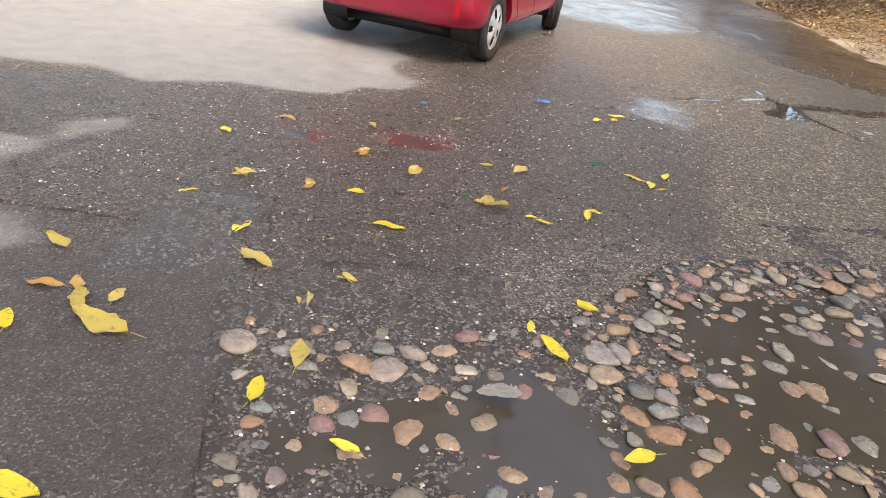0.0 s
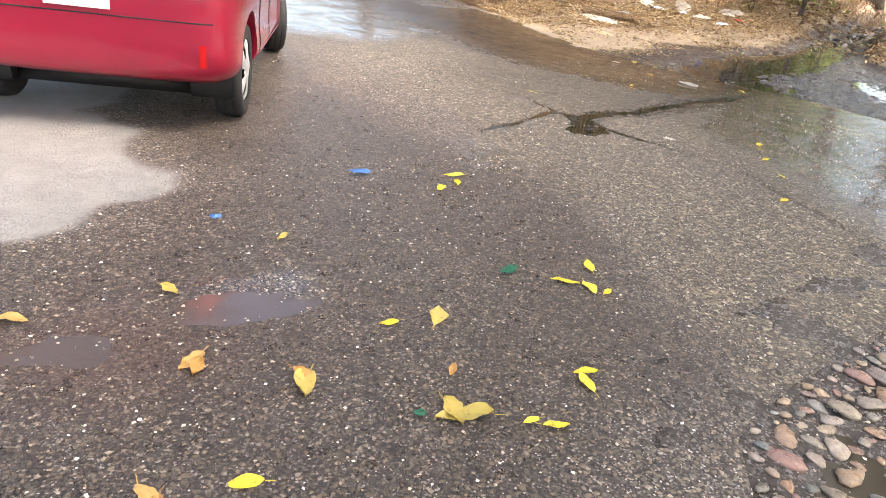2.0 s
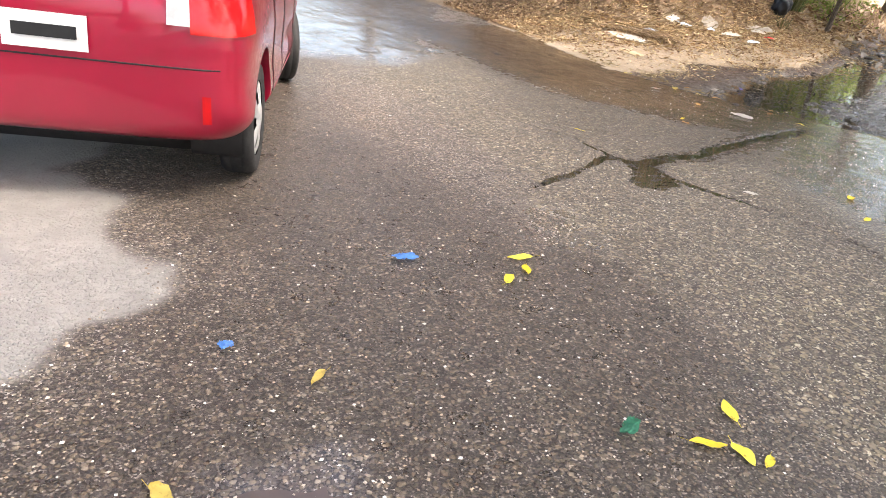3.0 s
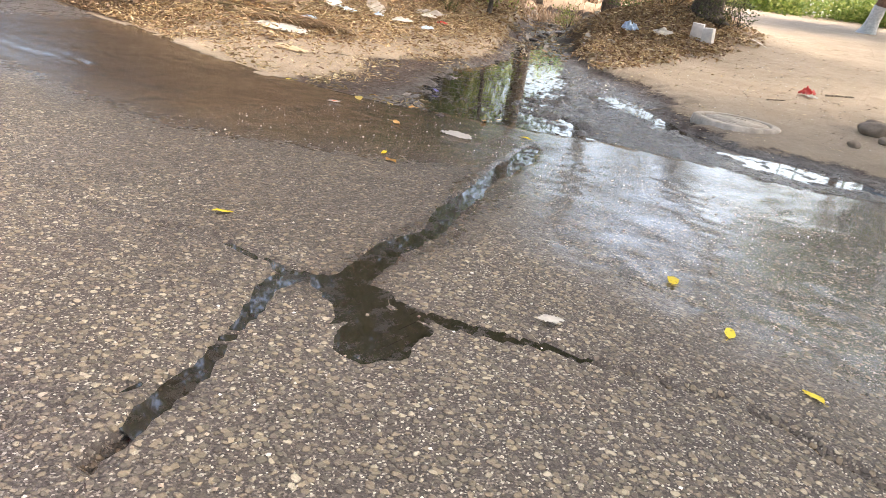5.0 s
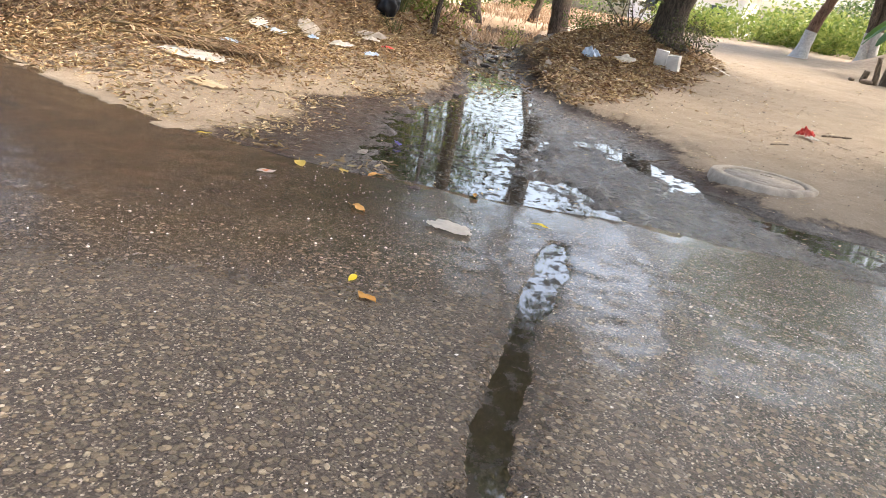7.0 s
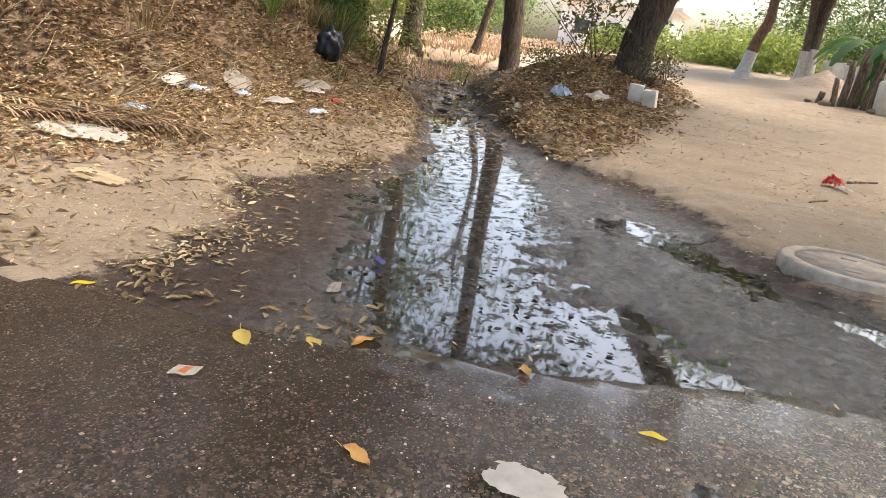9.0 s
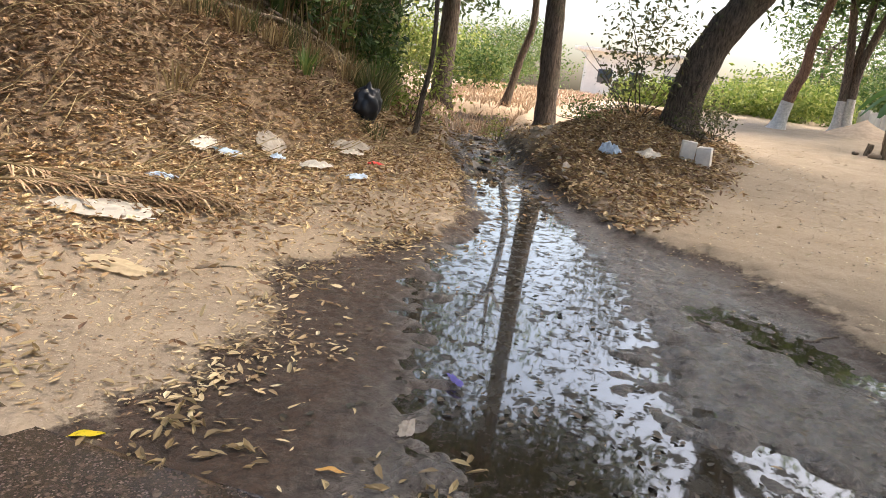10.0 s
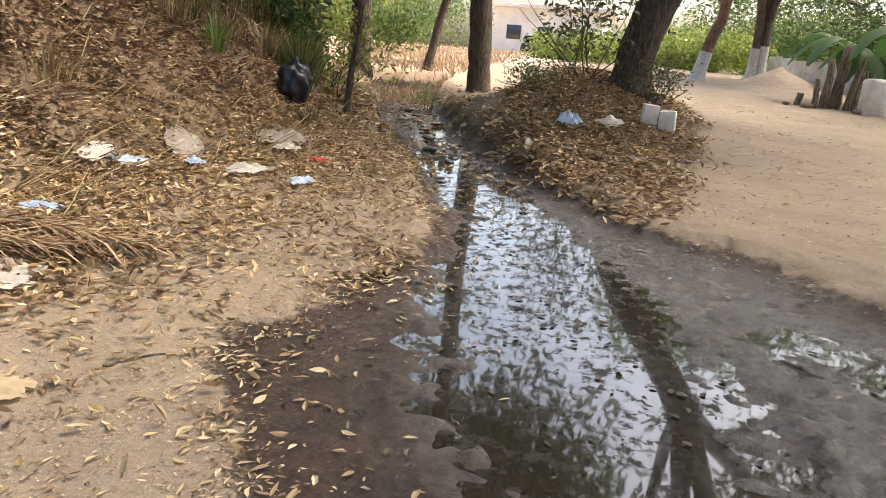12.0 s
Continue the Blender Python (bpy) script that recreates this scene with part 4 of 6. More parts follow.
# broad crowns over road and bank, added out of view for shade and reflections
for i, (x, y, h, s) in enumerate(((-5.5, 1.0, 8.5, 4.8), (-7.5, 10.5, 9.0, 5.2), (4.5, -1.5, 9.0, 4.2), (10.5, 3.6, 8.5, 3.6), (-6.0, 19.0, 12.0, 6.2), (8.0, 17.5, 8.5, 3.6), (15.5, 18.5, 12.0, 3.6), (22.0, 17.5, 12.5, 4.2))):
    tree((x, y, -0.05 if x < 6.4 else soil_at(x, y) - 0.1), [([(0, 0, 0), (0.2, 0.1, h * 0.3), (0.4, 0.3, h * 0.6)], 0.28, 0.2)], [((3.0 if s > 6 else 0.5 if x < 9 else -0.5, 0.4 if y < 15 else -2.2, h * 0.85), (s, s, 1.9), 260)], BARK, DARK_GREEN,
         "broad tree added for shade from its unseen crown", 190 + i, leaf=0.32, per=24, limbs=5, group="shade trees", sides=8)


def dry_slope():
    """Rusty dry grass on the rise behind the stream."""
    rng = np.random.default_rng(17)
    n = 5500
    x = rng.uniform(19, 44, n)
    y = 14.6 + 0.12 * (x - 17) + rng.random(n) * (2.5 + 0.25 * (x - 19))
    z = ground_z(x, y)[0] + 0.08
    aims = rng.normal(size=(n, 3)) * 0.45 + np.array([0, 0, 1.0])
    ob = foliage("dry_grass", None, np.stack([x, y, z], 1), rng.uniform(0.12, 0.32, n), RUST, 18, 0.09, aims=aims)
    tagged(ob, "rust-coloured dry grass on the rise", "grass", kind="stuff")


dry_slope()


# ---- car ----
def car_paint():
    k = Mat("metallic_red_car_paint", 0.32, 0.25)
    k.colour(k.mix(k.noise(3.0, 3), (0.31, 0.002, 0.026), (0.42, 0.004, 0.042)))
    k.put(k.b, "Coat Weight", 1.0)
    k.put(k.b, "Coat Roughness", 0.04)
    k.rough(k.ramp(k.noise(30.0, 5), (0.35, 0.28), (0.7, 0.42)))
    return k.m


PAINT = car_paint()
BLACK = plain("black_plastic", (0.012, 0.012, 0.013), 0.55)
RUBBER = plain("worn_black_tyre_rubber", (0.022, 0.022, 0.023), 0.75, vary=0.3, scale=20, relief=0.003)
SILVER = plain("silver_plastic_wheel_cover", (0.55, 0.56, 0.58), 0.35, 0.35, vary=0.1, scale=12)
RED_LENS = plain("red_tail_lamp_lens", (0.55, 0.006, 0.01), 0.1)
CLEAR_LENS = plain("clear_lamp_lens", (0.5, 0.5, 0.52), 0.12)
GLASS_DARK = plain("tinted_car_glass", (0.012, 0.015, 0.016), 0.06)
PLATE = plain("white_number_plate", (0.7, 0.7, 0.7), 0.5)
CAR_ST = [(-0.62, 0.37, 0.55, 0.60, 0.56, 0.80, 0.50, 0.84), (-0.58, 0.31, 0.67, 0.72, 0.69, 0.86, 0.57, 0.95), (-0.45, 0.27, 0.735, 0.78, 0.755, 0.93, 0.60, 1.30), (-0.20, 0.25, 0.75, 0.79, 0.775, 0.95, 0.60, 1.43),
          (0.30, 0.23, 0.75, 0.79, 0.78, 0.95, 0.61, 1.48), (0.80, 0.21, 0.75, 0.785, 0.775, 0.93, 0.61, 1.49), (1.30, 0.21, 0.75, 0.785, 0.775, 0.91, 0.60, 1.47), (1.75, 0.21, 0.75, 0.785, 0.77, 0.90, 0.57, 1.36),
          (2.05, 0.21, 0.75, 0.785, 0.77, 0.89, 0.54, 1.10), (2.35, 0.22, 0.755, 0.79, 0.76, 0.87, 0.55, 0.98), (2.70, 0.24, 0.73, 0.77, 0.72, 0.80, 0.52, 0.89), (2.93, 0.28, 0.62, 0.68, 0.62, 0.70, 0.48, 0.76), (3.0, 0.34, 0.5, 0.54, 0.5, 0.62, 0.42, 0.66)]


def wheel(parent, at, turn):
    hub = new("wheel")
    hub.parent = parent
    hub.matrix_local = pose(*at, 0, 0, turn)
    bm = bmesh.new()
    prof = [(0.19, 0.075), (0.235, 0.085), (0.268, 0.08), (0.283, 0.062), (0.288, 0.03), (0.284, 0.026), (0.288, 0.022), (0.288, -0.022), (0.284, -0.026), (0.288, -0.03), (0.283, -0.062), (0.268, -0.08), (0.235, -0.085), (0.19, -0.075)]
    rings = []
    for i in range(48):
        a = 2 * math.pi * i / 48
        rings.append([bm.verts.new((r * math.cos(a), w, r * math.sin(a))) for r, w in prof])
    for i in range(48):
        a, b = rings[i], rings[(i + 1) % 48]
        for j in range(len(prof) - 1):
            bm.faces.new((a[j], a[j + 1], b[j + 1], b[j]))
    part("tyre", bm, RUBBER, hub)
    bm = bmesh.new()
    for side in (1, -1):
        rs = [0.0, 0.02, 0.035, 0.055, 0.075, 0.095, 0.115, 0.135, 0.155, 0.175, 0.19, 0.197]
        n, grid = 80, []
        for r in rs:
            h = 0.066 + 0.018 * (1 - (r / 0.2) ** 2) + (0.008 if r < 0.036 else 0) - (0.02 if r > 0.19 else 0)
            row = []
            for i in range(n):
                a = 2 * math.pi * i / n
                rib = 0.006 * math.cos(5 * a) * (1 if 0.05 < r < 0.18 else 0)
                row.append(bm.verts.new((r * math.cos(a), side * (h + rib), r * math.sin(a))))
            grid.append(row)
        for j in range(len(rs) - 1):
            for i in range(n):
                mid, a = (rs[j] + rs[j + 1]) / 2, 2 * math.pi * (i + 0.5) / n
                off = ((a * 5 / (2 * math.pi)) % 1.0 - 0.5) * 2 * math.pi / 5
                if side == -1 and ((mid - 0.117) / 0.044) ** 2 + (off * mid / 0.026) ** 2 < 1:
                    continue
                quad = [grid[j][i], grid[j][(i + 1) % n], grid[j + 1][(i + 1) % n], grid[j + 1][i]]
                bm.faces.new(quad)
    part("wheel_cover", bm, SILVER, hub, "silver wheel cover with five oval holes")
    bm = bmesh.new()
    bmesh.ops.create_cone(bm, segments=32, radius1=0.19, radius2=0.19, depth=0.06, cap_ends=True, matrix=pose(0, 0, 0, 90))
    part("rim", bm, BLACK, hub)


def red_car(at, heading):
    root = thing("car", (0, 0, 0), "small glossy red hatchback with silver wheel covers", "car")
    bm = bmesh.new()
    rings = []
    for x, zb, wl, wm, wb, belt, wt, top in CAR_ST:
        mid = zb + 0.27
        half = [(0, zb), (wl - 0.13, zb), (wl - 0.02, zb + 0.03), (wm + 0.004, zb + 0.11), (wm - 0.022, mid), (wm, min(mid + 0.16, belt - 0.05)), (wb, belt), (wt, top - 0.06), (wt - 0.14, top), (0, top + 0.012)]
        pts = half + [(-y, z) for y, z in half[-2:0:-1]]
        rings.append([bm.verts.new((x, y, z)) for y, z in pts])
    n = len(rings[0])
    for a, b in zip(rings, rings[1:]):
        for k in range(n):
            bm.faces.new((a[k], a[(k + 1) % n], b[(k + 1) % n], b[k]))
    bm.faces.new(rings[0][::-1])
    bm.faces.new(rings[-1])
    bmesh.ops.recalc_face_normals(bm, faces=bm.faces[:])
    body = part("body", bm, PAINT, root)
    sub = body.modifiers.new("smooth", "SUBSURF")
    sub.levels = sub.render_levels = 3
    bm = bmesh.new()
    for x in (0.0, 2.385):
        for s in (-1, 1):
            bmesh.ops.create_cone(bm, segments=48, radius1=0.345, radius2=0.345, depth=0.5, cap_ends=True, matrix=pose(x, s * 0.72, 0.30, 90))
    cutter = part("cutter", bm, BLACK, None)
    cut = body.modifiers.new("arches", "BOOLEAN")
    cut.operation, cut.object, cut.solver = "DIFFERENCE", cutter, "EXACT"
    done = bpy.data.meshes.new_from_object(body.evaluated_get(bpy.context.evaluated_depsgraph_get()))
    body.modifiers.clear()
    body.data = done
    done.polygons.foreach_set("use_smooth", [True] * len(done.polygons))
    bpy.data.objects.remove(cutter)
    done.set_sharp_from_angle(angle=radians(50))

    def onto(start, way):
        ok, place, normal, _ = body.ray_cast(Vector(start), Vector(way))
        return (place, normal) if ok else (None, None)

    def seam(points, r=0.004, material=BLACK, name="panel_gap", way=None):
        for s in (-1, 1):
            line = []
            for x, z in points:
                p, nrm = onto((x, s * 2, z), (0, -s, 0))
                if p:
                    line.append(p)
            if len(line) > 2:
                b2 = bmesh.new()
                tube(b2, line, [r] * len(line), 6)
                part(name, b2, material, root)

    def patch(name, material, points, offset=0.006, label=""):
        """A lens or pane laid on the body; points: a grid of (start, way)."""
        b2 = bmesh.new()
        rows = []
        for row in points:
            made = []
            for start, way in row:
                p, nrm = onto(start, way)
                made.append(b2.verts.new(p - Vector(way).normalized() * offset) if p else None)
            rows.append(made)
        for a, b in zip(rows, rows[1:]):
            for i in range(len(a) - 1):
                q = (a[i], a[i + 1], b[i + 1], b[i])
                if all(q):
                    b2.faces.new(q)
        return part(name, b2, material, root, label)

    def span(a, b, n):
        return [a + (b - a) * i / (n - 1) for i in range(n)]

    seam([(1.10, z) for z in span(0.27, 0.92, 14)])
    seam([(0.47 - 0.05 * max(0, (z - 0.5) / 0.4) + 0.10 * max(0, (0.5 - z) / 0.25), z) for z in span(0.27, 0.92, 14)])
    seam([(2.02, z) for z in span(0.3, 0.88, 12)])
    # Thin paint-coloured bead, added to stand for the highlight along the sill crease.
    seam([(x, 0.292 + 0.008 * math.sin(x)) for x in span(0.5, 1.98, 20)], 0.005, PAINT, "sill_moulding")
    for s in (-1, 1):
        grid = lambda x0, x1, top0, top1: [[((x, s * 2, 0.99 + (t0 - 0.99) * j / 4), (0, -s, 0)) for x, t0 in zip(span(x0, x1, 6), span(top0, top1, 6))] for j in range(5)]
        patch("side_window", GLASS_DARK, grid(1.14, 1.85, 1.36, 1.10))
        patch("side_window", GLASS_DARK, grid(0.1, 1.06, 1.34, 1.38))
        turn = lambda a, z: ((-0.2 + 2 * math.cos(a), s * (0.42 + 2 * math.sin(a)), z), (-math.cos(a), -s * math.sin(a), 0))
        patch("tail_lamp", RED_LENS, [[turn(a, z) for a in span(radians(118), radians(163), 8)] for z in span(0.77, 1.02, 7)], 0.012, "red tail lamp lens")
        patch("reversing_lamp", CLEAR_LENS, [[turn(a, z) for a in span(radians(163), radians(175), 6)] for z in span(0.80, 0.97, 6)], 0.012, "clear reversing lamp lens")
        front = lambda a, z: ((2.55 + 2 * math.cos(a), s * (0.35 + 2 * math.sin(a)), z), (-math.cos(a), -s * math.sin(a), 0))
        patch("headlamp", CLEAR_LENS, [[front(a, z) for a in span(radians(25), radians(80), 8)] for z in span(0.62, 0.74, 5)], 0.01, "clear headlamp")
        patch("bumper_reflector", RED_LENS, [[((-2, s * y, z), (1, 0, 0)) for y in span(0.59, 0.625, 4)] for z in span(0.40, 0.52, 3)], 0.008)
    patch("rear_window", GLASS_DARK, [[((-2, y, z), (1, 0, 0)) for y in span(-0.5, 0.5, 8)] for z in span(1.08, 1.33, 5)])
    patch("windscreen", GLASS_DARK, [[((4, y, z), (-1, 0, 0)) for y in span(-0.55, 0.55, 8)] for z in span(1.05, 1.36, 5)])
    patch("number_plate", PLATE, [[((-2, y, z), (1, 0, 0)) for y in span(-0.16, 0.16, 5)] for z in span(0.66, 0.80, 3)], 0.014, "white number plate with dark bars")
    patch("plate_bar", BLACK, [[((-2, y, z), (1, 0, 0)) for y in span(-0.12, 0.12, 5)] for z in span(0.705, 0.755, 3)], 0.018)
    for zz, y1 in ((0.63, 0.66),):
        b2, line = bmesh.new(), []
        for y in span(-y1, y1, 24):
            p, _ = onto((-2, y, zz), (1, 0, 0))
            if p:
                line.append(p)
        tube(b2, line, [0.004] * len(line), 6)
        part("panel_gap", b2, BLACK, root)
    for x in (0.0, 2.385):
        for s in (-1, 1):
            b2 = bmesh.new()
            bmesh.ops.create_cone(b2, segments=40, radius1=0.341, radius2=0.341, depth=0.235, cap_ends=False, matrix=pose(x, s * 0.60, 0.30, 90))
            bmesh.ops.create_circle(b2, segments=40, radius=0.341, cap_ends=True, matrix=pose(x, s * 0.483, 0.30, 90))
            for v in [v for v in b2.verts if v.co.z < 0.17]:
                v.co.z = 0.17
            part("wheel_arch", b2, BLACK, root)
    b2 = bmesh.new()
    bmesh.ops.create_cube(b2, size=1, matrix=Matrix.LocRotScale((1.2, 0, 0.22), None, (2.9, 1.05, 0.10)))
    part("underbody", b2, BLACK, root)
    for x, t in ((0.0, 0), (2.385, 16)):
        for s in (-1, 1):
            wheel(root, (x, s * 0.675, 0.288), t if s < 0 else t)
    root.matrix_world = pose(*at, 0, 0, heading)
    return root


red_car((0.06, 7.37, 0.0), 71)


# ---- cobbles ----
def stone_material():
    k = Mat("wet_river_cobble", 0.3)
    r = k.each()
    c = k.ramp(r, (0.0, (0.13, 0.15, 0.14)), (0.12, (0.46, 0.32, 0.18)), (0.26, (0.34, 0.17, 0.15)), (0.38, (0.20, 0.23, 0.22)), (0.52, (0.58, 0.43, 0.27)), (0.64, (0.44, 0.23, 0.11)), (0.76, (0.30, 0.34, 0.32)), (0.86, (0.45, 0.35, 0.29)), (0.94, (0.62, 0.50, 0.38)), (1.0, (0.14, 0.10, 0.095)))
    own = k.place((1, 1, 1), True)
    c = k.mix(k.ramp(k.noise(34.0, 7, 0.75), (0.38, 0.0), (0.6, 0.9)), c, k.mix(0.6, c, (0.10, 0.08, 0.065)))
    c = k.mix(0.22, c, (0.13, 0.105, 0.085))
    c = k.mix(k.ramp(k.noise(90.0, 4, 0.7), (0.6, 0.0), (0.75, 0.4)), c, (0.48, 0.42, 0.36))
    k.colour(c)
    k.rough(k.ramp(k.noise(30.0, 4), (0.35, 0.16), (0.7, 0.5)))
    k.bump(k.noise(60.0, 6, 0.75), 0.6, 0.006)
    return k.m


def mud_bed_material():
    k = Mat("wet_grit_between_cobbles", 0.35)
    g = k.node("ShaderNodeSeparateColor", Color=k.cells(110.0, out="Color")).outputs[0]
    c = k.mix(k.noise(6.0, 6, 0.7), (0.045, 0.036, 0.031), (0.10, 0.082, 0.07))
    c = k.mix(k.ramp(g, (0.7, 0.0), (0.95, 0.7)), c, (0.34, 0.30, 0.27))
    k.colour(c)
    k.rough(k.ramp(k.noise(16.0, 5), (0.35, 0.06), (0.7, 0.42)))
    k.bump(k.noise(90.0, 6, 0.8), 1.0, 0.010)
    return k.m


COBBLE, BED = stone_material(), mud_bed_material()


def stone_mesh(seed):
    rnd = random.Random(seed)
    bm = bmesh.new()
    bmesh.ops.create_icosphere(bm, subdivisions=2, radius=0.5)
    sq, tilt = rnd.uniform(0.68, 1.0), rnd.uniform(-0.25, 0.25)
    for v in bm.verts:
        n = noise.noise(v.co * 1.8 + Vector((seed * 3.1, 0, 0))) * 0.55 + noise.noise(v.co * 4.2 + Vector((0, seed * 2.3, 0))) * 0.17
        v.co *= 1 + n
        v.co.y *= sq
        v.co.z *= 0.44
        v.co.x += v.co.y * tilt
        if v.co.z > 0.15:
            v.co.z = 0.15 + (v.co.z - 0.15) * 0.6
    me = bpy.data.meshes.new("cobble")
    bm.to_mesh(me)
    bm.free()
    me.materials.append(COBBLE)
    me.polygons.foreach_set("use_smooth", [True] * len(me.polygons))
    return me


def bed_z(x, y):
    near = step(1.0, -0.2, np.asarray(x) - 0.35 + 0.5 * waves(x, y, 0.7, 91))
    top = step(0.5, 0.0, cobble_y(x) - y)
    return -0.0255 + 0.022 * near * 0.9 + 0.02 * top + 0.012 * waves(x, y, 0.5, 92) + 0.008 * waves(x, y, 0.12, 93, 3)


def cobble_bed():
    gx, gy = graded((-0.6, 3.6, 0.045), (3.6, 12, 0.5)), graded((-8, 0.8, 0.5), (0.8, 4.6, 0.045), (4.6, 7, 0.4))
    x, y = [a.ravel() for a in np.meshgrid(gx, gy, indexing="ij")]
    z = bed_z(x, y)
    f = grid_faces(len(gx), len(gy))
    ok = y < cobble_y(x) + 0.4
    bed = sheet("cobble_bed", np.stack([x, y, np.where(ok, z, -0.09)], 1), f[ok[f].any(1)].tolist(), BED)
    tagged(bed, "river cobbles set in wet grit and muddy water", "pavement", kind="structure")
    shapes = [stone_mesh(s) for s in range(22)]
    rnd = random.Random(3)
    spots, tries = [], 0
    while tries < 40000 and len(spots) < 1000:
        tries += 1
        px, py = rnd.uniform(-0.12, 4.2), rnd.uniform(1.3, 4.3)
        if py > float(cobble_y(px)) - 0.05 or px < 0.1 - 0.21 * (py - 2.1):
            continue
        size = rnd.choice((0.045, 0.055, 0.065, 0.075, 0.085, 0.095)) * rnd.uniform(0.85, 1.15)
        if all((px - a) ** 2 + (py - b) ** 2 > (0.5 * (size + c)) ** 2 for a, b, c in spots):
            spots.append((px, py, size))
    tries = 0
    while tries < 12000 and len(spots) < 2300:
        tries += 1
        px, py = rnd.uniform(-0.12, 3.6), rnd.uniform(1.5, 4.2)
        size = rnd.uniform(0.016, 0.042)
        if py < float(cobble_y(px)) - 0.02 and px > 0.08 - 0.21 * (py - 2.1) and all((px - a) ** 2 + (py - b) ** 2 > (0.5 * (size + c)) ** 2 for a, b, c in spots):
            spots.append((px, py, size))
    spots.sort(key=lambda s: (s[0] - 1.2) ** 2 + (s[1] - 2.9) ** 2)
    for px, py, size in spots:
        ob = new("cobble", rnd.choice(shapes))
        ob.parent = bed
        h = float(bed_z(np.array([px]), np.array([py]))[0])
        sunk = rnd.choice((0.004, 0.007, 0.010, 0.014, 0.018)) + (0.012 if px < 1.05 else 0.004)
        ob.matrix_world = Matrix.LocRotScale((px, py, h + 0.012 * size / 0.12 - sunk + 0.012), Euler((rnd.gauss(0, 0.06), rnd.gauss(0, 0.06), rnd.gauss(-0.6, 0.8))), (size * rnd.uniform(1.0, 1.35), size * rnd.uniform(0.95, 1.2), size * rnd.uniform(0.6, 0.95)))


def far_cobbles(bed):
    """The cobbles past those that the path goes by, joined."""
    rng = np.random.default_rng(77)
    n = 2600
    x, y = rng.uniform(0.1, 9, n), rng.uniform(-5, 5.5, n)
    keep = ((x > 4.25) | (y < 1.25)) & (y < cobble_y(x) - 0.06) & (x < edge_x(y) - 0.1)
    x, y = x[keep], y[keep]
    base = bmesh.new()
    bmesh.ops.create_icosphere(base, subdivisions=1, radius=0.5)
    form = np.array([v.co for v in base.verts])
    tri = np.array([[v.index for v in f.verts] for f in base.faces])
    base.free()
    s = rng.uniform(0.08, 0.15, (len(x), 1))
    a = rng.normal(-0.5, 0.5, (len(x), 1))
    v = form[None] * np.concatenate([s * 1.3, s, s * 0.3], 1)[:, None] * rng.uniform(0.9, 1.1, (len(x), len(form), 1))
    c, q = np.cos(a), np.sin(a)
    v = np.stack([v[:, :, 0] * c - v[:, :, 1] * q, v[:, :, 0] * q + v[:, :, 1] * c, v[:, :, 2]], 2)
    v += np.stack([x, y, bed_z(x, y) + 0.008], 1)[:, None]
    f = (np.arange(len(x))[:, None, None] * len(form) + tri[None]).reshape(-1, 3)
    ob = sheet("far_cobbles", v.reshape(-1, 3), f.tolist(), COBBLE, bed)
    ob["kind"] = "stuff"


cobble_bed()
far_cobbles(bpy.data.objects["cobble_bed"])


# ---- things beyond the path ----
CONCRETE = plain("pale_weathered_concrete", (0.80, 0.77, 0.72), 0.9, vary=0.15, scale=6, relief=0.02)
WHITEWASH = plain("stained_whitewashed_wall", (0.62, 0.59, 0.54), 0.9, vary=0.22, scale=2.5, relief=0.01)
TIMBER = bark_material("grey_weathered_timber", (0.10, 0.075, 0.055), (0.34, 0.27, 0.20), 4.0)
BANANA = leaf_material("banana_leaf", (0.0, (0.05, 0.13, 0.03)), (1.0, (0.12, 0.24, 0.07)), through=0.4)


def boxy(bm, size, at=(0, 0, 0), turn=(0, 0, 0), bevel=0.01, rough=0.0, seed=0):
    made = bmesh.ops.create_cube(bm, size=1)["verts"]
    bmesh.ops.scale(bm, vec=size, verts=made)
    if bevel:
        edges = list({e for v in made for e in v.link_edges})
        made = list({v for g in bmesh.ops.bevel(bm, geom=edges, offset=bevel, segments=2, affect="EDGES", profile=0.5)["verts"] for v in [g]} | {v for v in made if v.is_valid})
    if rough:
        for v in made:
            v.co += noise.noise_vector(v.co * 7 + Vector((seed, seed, 0))) * rough
    bmesh.ops.transform(bm, matrix=pose(*at, *turn), verts=made)


def block(at, turn, seed, label):
    bm = bmesh.new()
    boxy(bm, (0.13, 0.21, 0.29), bevel=0.01, rough=0.012, seed=seed)
    ob = part("concrete_block", bm, CONCRETE)
    ob.matrix_world = pose(*at, *turn)
    return tagged(ob, label, "block", "blocks by the leaning tree")


zb = soil_at(15.6, 9.9)
block((15.5, 9.99, soil_at(15.5, 9.99) + 0.13), (3, -8, 12), 1, "pale concrete block propped upright on dry leaves")
block((15.45, 9.75, soil_at(15.45, 9.75) + 0.13), (-2, -6, -6), 5, "pale concrete block standing beside its twin")

# manhole ring
root = thing("manhole", (9.12, 7.3, soil_at(9.12, 7.3) - 0.025), "round concrete manhole ring with a lid in damp soil", "manhole")
bm = bmesh.new()
prof = [(0.335, 0.05), (0.342, 0.06), (0.40, 0.06), (0.42, 0.05), (0.45, -0.1), (0.335, -0.1)]
rings = []
for i in range(40):
    a = 2 * math.pi * i / 40
    j = 1 + 0.012 * math.sin(i * 2.3)
    rings.append([bm.verts.new((r * j * math.cos(a), r * j * math.sin(a), z)) for r, z in prof])
for i in range(40):
    p, q = rings[i], rings[(i + 1) % 40]
    for j in range(len(prof)):
        bm.faces.new((p[j], p[(j + 1) % len(prof)], q[(j + 1) % len(prof)], q[j]))
bmesh.ops.recalc_face_normals(bm, faces=bm.faces[:])
